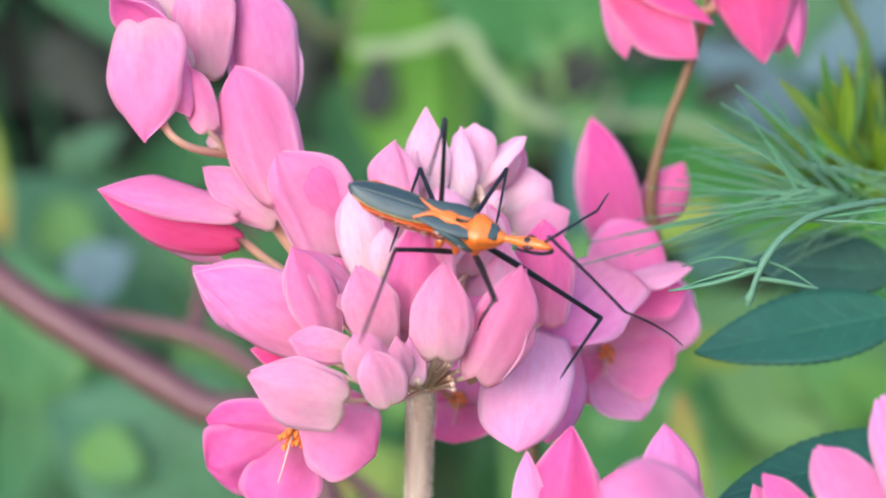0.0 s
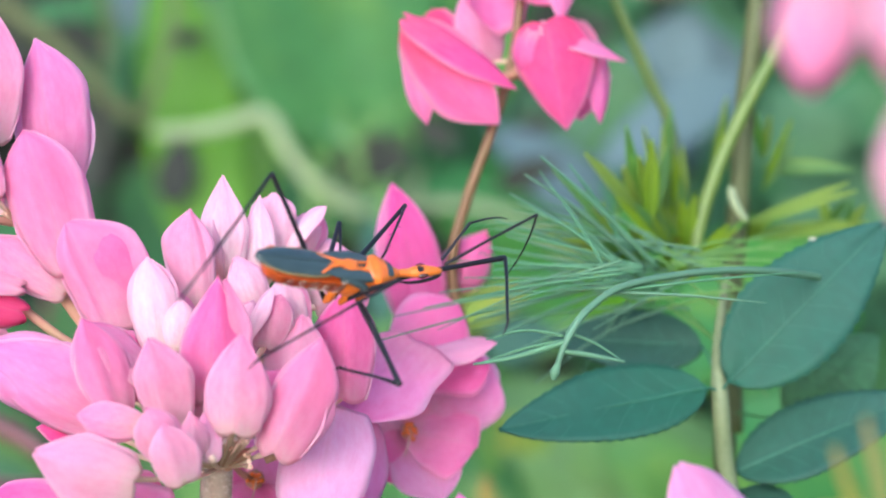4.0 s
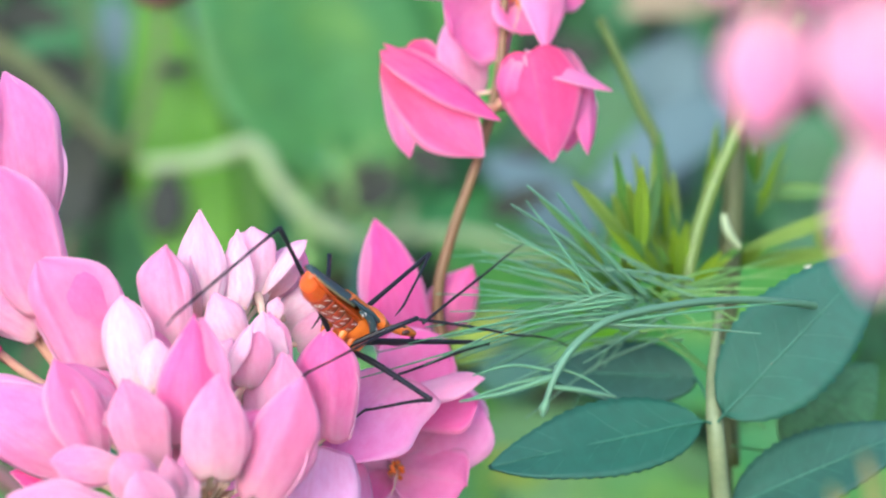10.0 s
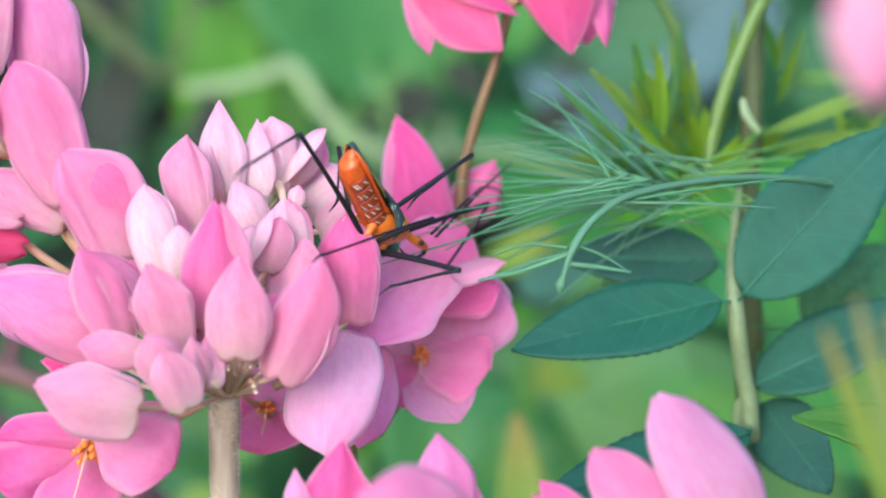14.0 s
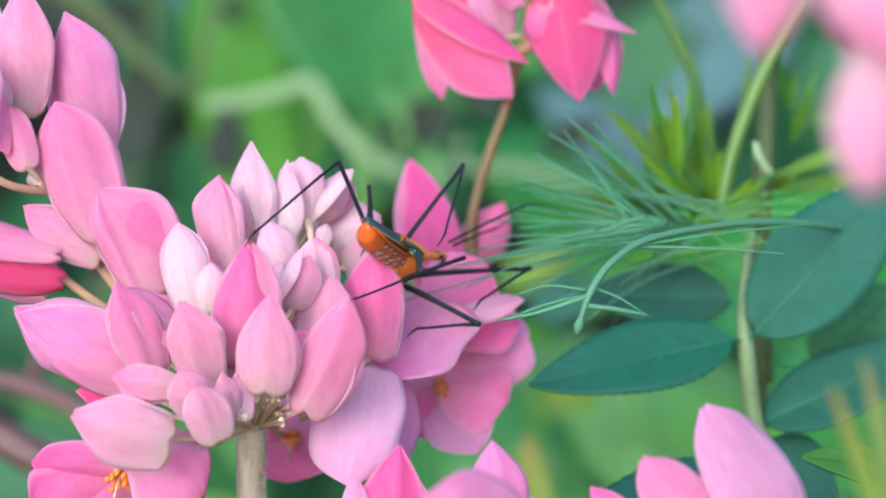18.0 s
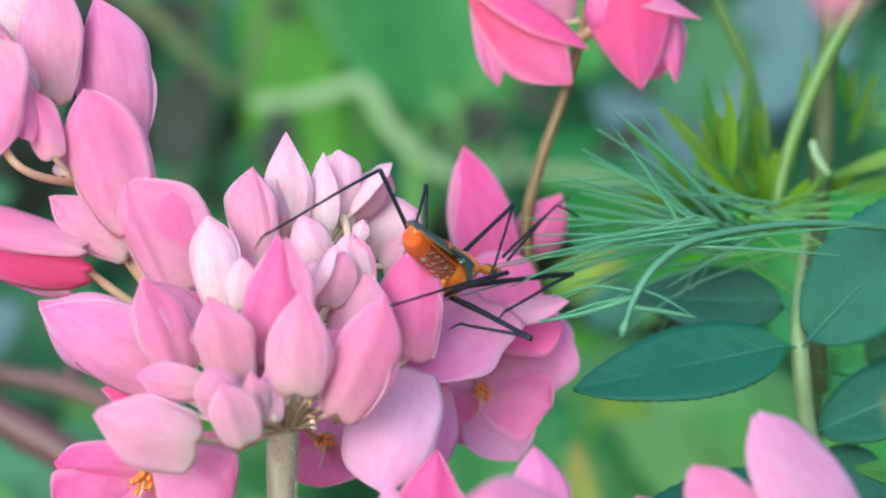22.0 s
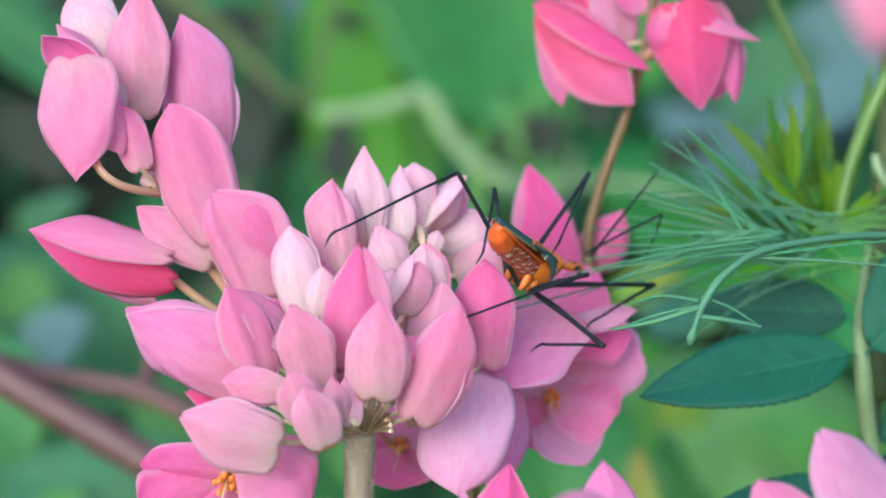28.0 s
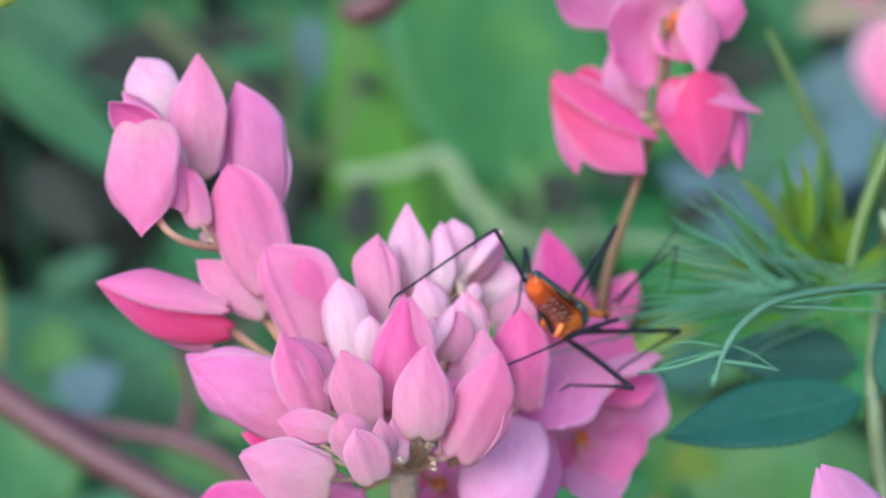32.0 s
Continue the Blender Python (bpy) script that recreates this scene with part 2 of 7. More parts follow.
STEM_BROWN = skin("stem_olive_brown", rgb(0.14, 0.062, 0.028), rgb(0.15, 0.095, 0.035), 1500, 0.55, 0.3)
STEM_RED = skin("stem_red_brown", rgb(0.075, 0.022, 0.028), rgb(0.12, 0.045, 0.045), 500, 0.5, 0.4)
STEM_GREEN = skin("stem_green", rgb(0.10, 0.22, 0.04), rgb(0.16, 0.28, 0.06), 900, 0.55, 0.3)
STEM_LIME = skin("stem_lime", rgb(0.078, 0.125, 0.014), rgb(0.12, 0.17, 0.026), 900, 0.5, 0.3)
STEM_PALE = skin("stem_pale", rgb(0.11, 0.14, 0.06), rgb(0.20, 0.23, 0.11), 1400, 0.6, 0.4)
RIB = skin("leaf_rib", rgb(0.029, 0.115, 0.066), rgb(0.032, 0.122, 0.072), 900, 0.5, 0.2)
DRY = thin_leaf("leaf_dry", [(0.0, rgb(0.20, 0.16, 0.11)), (1.0, rgb(0.25, 0.20, 0.13))], 0.2, 0.2, 0.7, (2, 8, 1), 0.3)
# dark tone holds the shade of the gaps between background leaves
SHADOWLEAF = thin_leaf("leaf_gap_shadow", [(0.0, rgb(0.040, 0.045, 0.036)), (1.0, rgb(0.058, 0.060, 0.050))], 0.3, 0.1, 0.8, (2, 8, 1), 0.2, spec=0.1)
STEM_OLIVE = skin("stem_olive", rgb(0.055, 0.066, 0.014), rgb(0.085, 0.095, 0.028), 700, 0.65, 0.4)
TENDRIL = skin("tendril_pale", rgb(0.19, 0.25, 0.085), rgb(0.26, 0.30, 0.18), 500, 0.5, 0.2)
SOIL = skin("ground_cover", rgb(0.055, 0.080, 0.032), rgb(0.11, 0.155, 0.058), 45, 0.95, 0.8, dist=0.004, spec=0.05)
ORANGE = skin("stamen_orange", rgb(0.62, 0.13, 0.01), rgb(0.72, 0.22, 0.02), 2000, 0.5, 0.2)
CREAM = skin("filament_cream", rgb(0.80, 0.62, 0.50), rgb(0.85, 0.70, 0.60), 2000, 0.5, 0.2)
BUG_ORANGE = skin("shell_orange", rgb(0.40, 0.055, 0.004), rgb(0.55, 0.10, 0.007), 1600, 0.35, 0.25)
BUG_YELLOW = skin("shell_amber", rgb(0.50, 0.10, 0.006), rgb(0.62, 0.16, 0.010), 1600, 0.35, 0.25)
BUG_BLACK = skin("shell_black", rgb(0.005, 0.005, 0.006), rgb(0.014, 0.014, 0.016), 2500, 0.42, 0.2, spec=0.3)
BUG_LEG = skin("leg_black", rgb(0.005, 0.005, 0.007), rgb(0.014, 0.013, 0.017), 2500, 0.42, 0.3, spec=0.3)
BUG_WING = skin("wing_slate", rgb(0.022, 0.036, 0.040), rgb(0.050, 0.075, 0.082), 1800, 0.42, 0.35, (0.3, 1, 1), spec=0.4)
BUG_RED = skin("shell_red", rgb(0.21, 0.024, 0.006), rgb(0.33, 0.045, 0.008), 1600, 0.35, 0.25)
BUG_TAN = skin("rim_tan", rgb(0.22, 0.16, 0.06), rgb(0.30, 0.22, 0.10), 1600, 0.5, 0.2)
BUG_WHITE = skin("speck_white", rgb(0.75, 0.70, 0.62), rgb(0.85, 0.82, 0.76), 2500, 0.6, 0.2)
BUG_EYE = skin("eye_dark", rgb(0.03, 0.008, 0.006), rgb(0.07, 0.02, 0.012), 2500, 0.15, 0.1)

# ---- builders ----
def mesh_part(name, verts, faces, material, parent=None, base=(0, 0, 0), uvs=None, label="", smooth=True):
    """One mesh object from plan millimetres, under a thing whose plan base is given."""
    me = bpy.data.meshes.new(name)
    bx, by, bz = base
    me.from_pydata([((x - bx) * MM, (y - by) * MM, (z - bz) * MM) for x, y, z in verts], [], faces)
    if uvs:
        layer = me.uv_layers.new(name="uv")
        layer.data.foreach_set("uv", [c for loop in me.loops for c in uvs[loop.vertex_index]])
    me.materials.append(material)
    me.polygons.foreach_set("use_smooth", [smooth] * len(me.polygons))
    ob = new(name, me)
    ob.parent = parent
    if label:
        ob["label"] = label
    return ob


def thing(name, base, label, category, group="", kind=""):
    """An Empty at a plan place that carries the parts of one thing."""
    ob = new(name)
    ob.empty_display_size = 0.002
    ob.matrix_basis = TILT @ Matrix.Translation(Vector(base) * MM)
    ob["base"] = [float(v) for v in base]
    return tagged(ob, label, category, group, kind)


def base_of(ob):
    while ob.parent:
        ob = ob.parent
    return tuple(ob["base"])


def curve_points(points, per=8):
    """A smooth line through the given points."""
    p = [Vector(q) for q in points]
    if len(p) == 2:
        return [p[0].lerp(p[1], k / per) for k in range(per + 1)]
    out = []
    for i in range(len(p) - 1):
        a, b, c, d = p[max(i - 1, 0)], p[i], p[i + 1], p[min(i + 2, len(p) - 1)]
        for k in range(per):
            t = k / per
            out.append(0.5 * ((2 * b) + (c - a) * t + (2 * a - 5 * b + 4 * c - d) * t * t + (3 * b - 3 * c + d - a) * t ** 3))
    out.append(p[-1])
    return out


def tube_data(points, radii, sides=10, per=8, knobs=0.0):
    """Vertices, faces and uvs of a rounded tube whose radius runs through the given values."""
    line = curve_points(points, per)
    verts, faces, uvs = [], [], []
    up = Vector((0.13, 0.2, 0.97))
    for n, p in enumerate(line):
        t = n / (len(line) - 1)
        d = (line[min(n + 1, len(line) - 1)] - line[max(n - 1, 0)]).normalized()
        s = d.cross(up)
        s = s.normalized() if s.length > 1e-4 else d.orthogonal().normalized()
        w = d.cross(s)
        f = t * (len(radii) - 1)
        i = min(int(f), len(radii) - 2)
        r = radii[i] + (radii[i + 1] - radii[i]) * (f - i)
        if knobs:
            r *= 1 + knobs * noise.noise(p * 0.35)
        for k in range(sides):
            a = 2 * math.pi * k / sides
            verts.append(p + (s * math.cos(a) + w * math.sin(a)) * r)
            uvs.append((k / sides, t))
    for n in range(len(line) - 1):
        for k in range(sides):
            a, b = n * sides + k, n * sides + (k + 1) % sides
            faces.append((a, b, b + sides, a + sides))
    for ring, centre, flip in ((0, line[0], True), (len(line) - 1, line[-1], False)):
        verts.append(centre)
        uvs.append((0.5, 0.0 if flip else 1.0))
        c = len(verts) - 1
        for k in range(sides):
            a, b = ring * sides + k, ring * sides + (k + 1) % sides
            faces.append((b, a, c) if flip else (a, b, c))
    return verts, faces, uvs


def tube(name, points, radii, material, parent, sides=10, per=8, knobs=0.0, label=""):
    v, f, uv = tube_data(points, radii, sides, per, knobs)
    return mesh_part(name, v, f, material, parent, base_of(parent), uv, label)


def shell(grid, nu, nv, thick):
    """A thin solid from a grid of points (rows of nu + 1, nv + 1 rows), with its rim closed."""
    verts = [p.copy() for p in grid]
    w = nu + 1
    back = []
    for j in range(nv + 1):
        for i in range(w):
            a = grid[j * w + min(i + 1, nu)] - grid[j * w + max(i - 1, 0)]
            b = grid[min(j + 1, nv) * w + i] - grid[max(j - 1, 0) * w + i]
            nrm = a.cross(b)
            nrm = nrm.normalized() if nrm.length > 1e-9 else Vector((0, 0, 1))
            back.append(grid[j * w + i] - nrm * thick)
    verts += back
    m = len(grid)
    faces = []
    for j in range(nv):
        for i in range(nu):
            a = j * w + i
            faces.append((a, a + 1, a + w + 1, a + w))
            faces.append((m + a + w, m + a + w + 1, m + a + 1, m + a))
    rim = [i for i in range(w)] + [j * w + nu for j in range(1, nv + 1)] + [nv * w + i for i in range(nu - 1, -1, -1)] + [j * w for j in range(nv - 1, 0, -1)]
    for k, a in enumerate(rim):
        b = rim[(k + 1) % len(rim)]
        faces.append((b, a, m + a, m + b))
    return verts, faces


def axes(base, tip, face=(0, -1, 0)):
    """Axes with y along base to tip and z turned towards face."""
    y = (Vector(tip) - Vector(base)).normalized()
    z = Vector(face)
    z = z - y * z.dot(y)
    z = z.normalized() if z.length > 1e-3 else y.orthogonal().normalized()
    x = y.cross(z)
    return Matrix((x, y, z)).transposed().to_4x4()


COUNT = [0]


def blade(parent, base, tip, width, colour, face=(0, -1, 0), bulge=0.2, keel=0.5, crease=0.0, peak=0.46, point=1.9, foot=0.6, cord=0.05, skew=0.0, wave=0.05, blunt=0.0, label=""):
    """One sepal under a flower, from base to tip, its back arched towards face. crease: where across the blade its ridge runs;
    keel: how sharp the ridge is; foot, peak, point: how broad the base is, where it is broadest, how full its tip is; blunt: a cut, notched tip; skew: broader to one side."""
    COUNT[0] += 1
    rnd = random.Random(COUNT[0])
    b, t = Vector(base), Vector(tip)
    length = (t - b).length
    m = Matrix.Translation(b) @ axes(b, t, face)
    nu, nv = 14, 22
    off = Vector((rnd.uniform(0, 50), rnd.uniform(0, 50), 0))
    nib = rnd.uniform(-0.05, 0.05)
    # each half has its own shoulder; a few soft folds run along the blade
    halves = [(min(max(peak + rnd.uniform(-0.13, 0.13), 0.2), 0.75), point * rnd.uniform(0.8, 1.15), min(foot * rnd.uniform(0.85, 1.15), 0.9)) for k in range(2)]
    folds = [(rnd.uniform(-0.75, 0.75), rnd.uniform(-0.5, 0.5), rnd.uniform(0.012, 0.03) * rnd.choice((-1, 1))) for k in range(3)]
    flare = rnd.uniform(-0.03, 0.07)
    grid, uv = [], []
    for j in range(nv + 1):
        v = j / nv
        spread = []
        for pk, pt, ft in halves:
            if v < pk:
                r = ft + (1 - ft) * math.sin(math.pi / 2 * v / pk) ** 0.8
            else:
                r = 1 - (1 - blunt) * ((v - pk) / (1 - pk)) ** pt
            spread.append(max(r, 0.012) * width / 2)
        for i in range(nu + 1):
            u = 2 * i / nu - 1
            r = spread[u > 0]
            rz = (spread[0] + spread[1]) / 2
            wig = 1 + 1.6 * wave * noise.noise(Vector((u * 1.2, v * 3.2, 0)) + off)
            ripple = noise.noise(Vector((u * 1.6, v * 2.8, 5)) + off)
            x = r * u * wig * (1 + skew * math.copysign(1, u)) + nib * width * v ** 4
            d = (u - crease) / (1 - crease) if u > crease else (crease - u) / (1 + crease)
            arch = keel * (1 - d) + (1 - keel) * (1 - d * d)
            z = 2 * bulge * rz * arch + wave * width * ripple * (0.3 + 0.7 * abs(u))
            z += flare * width * abs(u) ** 5 * math.sin(math.pi * v)
            for fu, lean, deep in folds:
                z -= deep * width * math.exp(-((u - fu - lean * (v - 0.5)) / 0.16) ** 2) * math.sin(math.pi * v)
            y = v * length - cord * length * math.sin(math.pi * abs(u)) * (1 - v) ** 3
            y -= blunt * v ** 6 * (0.5 * width * u * u + 0.28 * width * math.exp(-((u - 2 * nib) / 0.22) ** 2))
            grid.append(m @ Vector((x, y, z)))
            uv.append((i / nu, v))
    verts, faces = shell(grid, nu, nv, 0.07)
    ob = mesh_part("sepal", verts, faces, PINK[colour], parent, base_of(parent), uv + uv, label)
    rim = 2 * (nu + nv)
    ob.data.polygons.foreach_set("use_smooth", [k < len(faces) - rim for k in range(len(faces))])
    return ob


def bud(parent, base, tip, width, colour, stalk, second=None, shift=None, spin=0.0, name="flower_bud", **form):
    """A closed flower on its stalk: a broad sepal to the front, one closing it behind, and the rim of a third between them."""
    b, t = Vector(base), Vector(tip)
    rnd = random.Random(int(b.x * 13 + b.z * 29))
    end = Vector(stalk)
    mid = end.lerp(b, 0.55) + Vector((0, 0, -0.15))
    fl = tube(name, [end, mid, b, b.lerp(t, 0.08)], [0.18, 0.19, 0.28, 0.06 * width + 0.2], STALK_PALE, parent, 8, 4)
    ax = axes(b, t).to_3x3()
    turn = Matrix.Rotation(radians(spin + rnd.uniform(-6, 6)), 3, "Y")
    face = ax @ (turn @ Vector((0, 0, 1)))
    side = shift if shift is not None else rnd.choice((-1, 1)) * rnd.uniform(0.03, 0.07)
    across = ax @ (turn @ Vector((1, 0, 0)))
    blade(fl, b, t, width, colour, face, **form)
    rest = dict(form, keel=0.2, crease=0.0)
    q = across * side * width - face * 0.05 * width
    blade(fl, b + q + (t - b) * 0.03, t + q * 0.6 - (t - b) * 0.02, width * 1.0, second or colour, face, **dict(rest, bulge=0.14, wave=0.07))
    blade(fl, b - q * 0.4, t - q * 0.3 - (t - b) * 0.03, width * 0.96, second or colour, -face, **dict(rest, skew=-form.get("skew", 0.0)))
    return fl


def open_flower(parent, centre, facing, stalk, stamens=7, size=1.0, name="open_flower"):
    """The middle of an open flower: its stalk, orange stamens and a pale style; blades are set round it."""
    c, f = Vector(centre), Vector(facing).normalized()
    s = Vector(stalk)
    fl = tube(name, [s, s.lerp(c, 0.5) + Vector((0, 0, -0.6)), c - f * 0.6, c], [0.24, 0.26, 0.5, 0.9], STEM_PINK, parent, 8, 4)
    rnd = random.Random(stamens * 13 + int(abs(c.x) * 7))
    side = f.orthogonal().normalized()
    other = f.cross(side)
    for k in range(stamens):
        a = 2 * math.pi * k / stamens + rnd.uniform(-0.3, 0.3)
        out = (side * math.cos(a) + other * math.sin(a))
        top = c + f * rnd.uniform(1.0, 1.9) * size + out * rnd.uniform(0.3, 1.1) * size
        tube("stamen", [c + out * 0.25, c.lerp(top, 0.5) + out * 0.25, top], [0.24, 0.18, 0.14], ORANGE, fl, 6, 4)
        knob = tube_data([top - f * 0.3 * size, top, top + f * 0.45 * size], [0.10, 0.30 * size, 0.08], 8, 4)
        mesh_part("anther", knob[0], knob[1], ORANGE, fl, base_of(fl), knob[2])
    tube("style", [c, c + f * 1.5 * size, c + f * 2.4 * size + Vector((-0.3, 0, -1.4)) * size, c + f * 2.4 * size + Vector((-0.8, 0, -3.0)) * size], [0.10, 0.08, 0.07, 0.05], STALK_PALE, fl, 6, 5)
    return fl


def leaf(name, parent, base, tip, width, material, face=(0, -1, 0.3), teeth=0, fold=0.18, droop=0.10, stalk=None, label="", thick=0.25, nv=26, blunt=0.75):
    """A leaf blade with a folded midrib, a drooping tip and toothed rims; a raised midrib lies on it."""
    b, t = Vector(base), Vector(tip)
    length = (t - b).length
    m = Matrix.Translation(b) @ axes(b, t, face)
    nu = 10
    rnd = random.Random(int(abs(b.x * 31 + b.z * 17)) + int(width * 10))
    off = Vector((rnd.uniform(0, 40), rnd.uniform(0, 40), 0))
    if teeth:
        nv = teeth * 3
    grid, uv = [], []
    for j in range(nv + 1):
        v = j / nv
        w = width / 2 * max(math.sin(math.pi * v ** blunt), 0) ** 0.75 + 0.02
        if teeth:
            w *= 1 + 0.05 * ((j % 3) / 2.0 - 0.5) * (1 if 0 < j < nv else 0)
        for i in range(nu + 1):
            u = 2 * i / nu - 1
            x = w * u
            z = fold * abs(x)
            z += -droop * length * v * v + 0.03 * width * noise.noise(Vector((u * 1.6, v * 4, 1)) + off)
            grid.append(m @ Vector((x, v * length, z)))
            uv.append((i / nu, v))
    verts, faces = shell(grid, nu, nv, thick)
    ob = mesh_part(name, verts, faces, material, parent, base_of(parent), uv + uv, label)
    rib = [m @ Vector((0, v * length, -droop * length * v * v + 0.06)) for v in (0, 0.25, 0.5, 0.75, 0.97)]
    tube("midrib", ([Vector(stalk)] if stalk else []) + rib, [0.006 * width + 0.07, 0.005 * width + 0.05, 0.03], RIB if material == BLUEGREEN else material, ob, 6, 5)
    if material == BLUEGREEN:
        for k in range(6):
            for side in (-1, 1):
                pts = []
                for q in (0.0, 0.35, 0.7, 0.95):
                    v = 0.10 + 0.125 * k + 0.16 * q ** 0.8
                    x = side * q * (width / 2 * max(math.sin(math.pi * v ** blunt), 0) ** 0.75)
                    pts.append(m @ Vector((x, v * length, fold * abs(x) - droop * length * v * v + 0.03)))
                tube("side_vein", pts, [0.03, 0.02, 0.01], RIB, ob, 5, 4)
    return ob


# ---- ground ----
def ground_sheet():
    verts, faces = [], []
    steps = [-60.0, -20.0, -6.0, -2.0, -1.0, -0.6, -0.4, -0.2, 0.0, 0.2, 0.4, 0.6, 0.8, 1.0, 1.3, 1.6, 2.0, 3.0, 6.0, 20.0, 60.0]
    for y in steps:
        for x in steps:
            near = max(0.0, 1 - (abs(x) + abs(y)) / 6)
            verts.append((x, y, -0.30 + 0.03 * near * noise.noise(Vector((x * 2, y * 2, 0)))))
    n = len(steps)
    for j in range(n - 1):
        for i in range(n - 1):
            faces.append((j * n + i, j * n + i + 1, (j + 1) * n + i + 1, (j + 1) * n + i))
    me = bpy.data.meshes.new("ground")
    me.from_pydata(verts, [], faces)
    me.materials.append(SOIL)
    tagged(new("ground", me), "low green ground cover under the garden plants", "ground", kind="structure")


ground_sheet()


# ---- the pink flower head in the middle ----
def main_head():
    top = (-6.9, 3.0, -17.0)
    head = thing("coral_vine_cluster", top, "cluster of pale and bright pink buds on a fuzzy stem", "flower cluster")
    node = (-6.8, 2.0, -15.3)
    hub = (-6.4, 2.0, -9.4)
    crown = (-4.2, 5.0, -1.6)
    low = (-8.4, -1.0, -15.6)
    tube("stem", [(-8.4, 6.0, -300.0), (-7.4, 6.0, -120.0), (-7.2, 3.0, -24.6), (-7.0, 3.0, -19.4), node], [1.8, 1.5, 1.15, 1.15, 1.25], STEM_TAN, head, 14, 10, 0.08, "fuzzy tan and green stem")
    rnd = random.Random(8)
    hv, hf = [], []
    line = curve_points([(-7.2, 3.0, -24.6), (-7.0, 3.0, -19.4), node, hub], 20)
    for k in range(4200):
        q = line[rnd.randrange(len(line) - 1)]
        a = rnd.uniform(0, 6.283)
        d = Vector((math.cos(a), math.sin(a), rnd.uniform(-0.2, 0.5))).normalized()
        s = d.orthogonal().normalized() * 0.016
        b = q + d * 1.08 + Vector((0, 0, rnd.uniform(-0.3, 0.3)))
        n0 = len(hv)
        hv += [b + s, b - s * 0.5 + d.cross(s) * 0.9, b - s * 0.5 - d.cross(s) * 0.9, b + d * rnd.uniform(0.18, 0.45)]
        hf += [(n0, n0 + 1, n0 + 3), (n0 + 1, n0 + 2, n0 + 3), (n0 + 2, n0, n0 + 3)]
    tagged(mesh_part("stem_hair", hv, hf, CREAM, head, base_of(head)), kind="stuff")
    tube("flower_axis", [node, hub, (-4.8, 4.0, -3.8), crown, (-3.9, 6.0, 0.3)], [1.2, 1.3, 0.9, 0.7, 0.4], STALK_PALE, head, 10, 8)
    B = lambda b, t, w, c, *rest, **form: bud(head, b, t, w * 1.03, c, *rest, **form)
    stalk = lambda name, pts, r: tube(name, pts, [r * 1.6, r, r, r * 1.1], STEM_PINK, head, 8, 5)
    # upper pale buds
    B((-6.8, 5, 0.3), (-6.8, 4, 8.7), 3.9, "white", crown, crease=-0.15, peak=0.42, point=1.6, foot=0.55, shift=0.1)
    u = B((-2.6, 7.5, 1.2), (-2.4, 6.5, 7.5), 3.9, "white", crown, point=3.0, peak=0.55, blunt=0.15, keel=0.2)
    blade(u, (-3.7, 5.5, 0.5), (-3.7, 4.5, 7.1), 3.1, "white", face=(-0.3, -0.9, 0.2), crease=0.3, keel=0.6, peak=0.45, point=1.8, foot=0.5)
    blade(u, (-6.9, 3.6, 0.1), (-7.4, 3.6, 5.0), 1.2, "blush", face=(0.3, -0.9, 0.1), peak=0.3, foot=0.8, point=1.2)
    u = B((-1.4, 9, 1.7), (1.8, 9, 5.6), 3.0, "pale", crown, point=2.6, peak=0.6)
    blade(u, (-1.7, 7, 1.9), (2.0, 6, 6.3), 2.7, "white", face=(-0.5, -0.6, 0.6), bulge=0.25, peak=0.62, foot=0.3, point=3.0, skew=-0.3, blunt=0.12)
    blade(u, (-1.3, 7.4, 1.7), (1.6, 7, 4.6), 2.2, "blush", face=(0.4, -0.8, -0.4), bulge=0.1, peak=0.55, foot=0.4, point=2.4)
    B((-0.2, 10, -0.4), (4.2, 9.5, 2.4), 4.8, "white", crown, point=3.2, peak=0.5, keel=0.1)
    B((-3.6, 3, -2.7), (-5.6, 2, 2.0), 3.3, "white", hub, peak=0.5, keel=0.15)
    u = B((-3.1, -1, -5.2), (-1.9, -2, -1.0), 3.1, "pale", hub, point=2.2, keel=0.2, second="white")
    blade(u, (-4.3, -2, -4.4), (-2.4, -2.6, -0.3), 1.8, "white", face=(-0.6, -0.7, 0.3), bulge=0.3, peak=0.5, foot=0.5, point=2.4)
    B((-1.0, 1, -4.3), (-1.5, 0, 0.5), 3.1, "white", hub, point=2.4, second="pale", shift=0.12)
    B((-2.0, -0.6, -4.5), (-1.0, -1.2, -2.6), 1.7, "white", hub, point=2.6)
    B((-0.8, 6, -0.1), (-0.4, 6, 1.6), 1.4, "white", crown)
    for line in ([(-3.1, 5, -1.0), (-3.3, 5, 0.3), (-3.0, 6, 1.7)], [(-1.8, 6, -0.8), (-1.7, 6, 0.4), (-2.1, 7, 1.9)], [(0.2, 8, -0.1), (-0.6, 8, -0.2), (-1.3, 7, -0.5)]):
        tube("flower_stalk", line, [0.3, 0.32, 0.42], STALK_PALE, head, 8, 4)
    B((1.3, 9, -2.3), (5.8, 8, -0.1), 3.6, "pale", crown, peak=0.5)
    B((-8.4, 2, -1.9), (-9.4, 1, 5.8), 3.9, "pale", hub, skew=-0.25, peak=0.58, point=1.7)
    # white buds in the middle
    B((-11.4, -1, -5.6), (-12.4, -2, 1.9), 3.8, "white", hub, point=2.5, peak=0.5, keel=0.15)
    B((-9.9, -3, -5.4), (-9.7, -4, -1.4), 2.5, "white", hub, point=2.7, keel=0.1)
    # front ring of pink buds
    B((-7.6, -4, -9.4), (-6.5, -7, 0.4), 5, "mid", node, second="pale", shift=0.1, peak=0.46, crease=0.05, keel=0.45, foot=0.7)
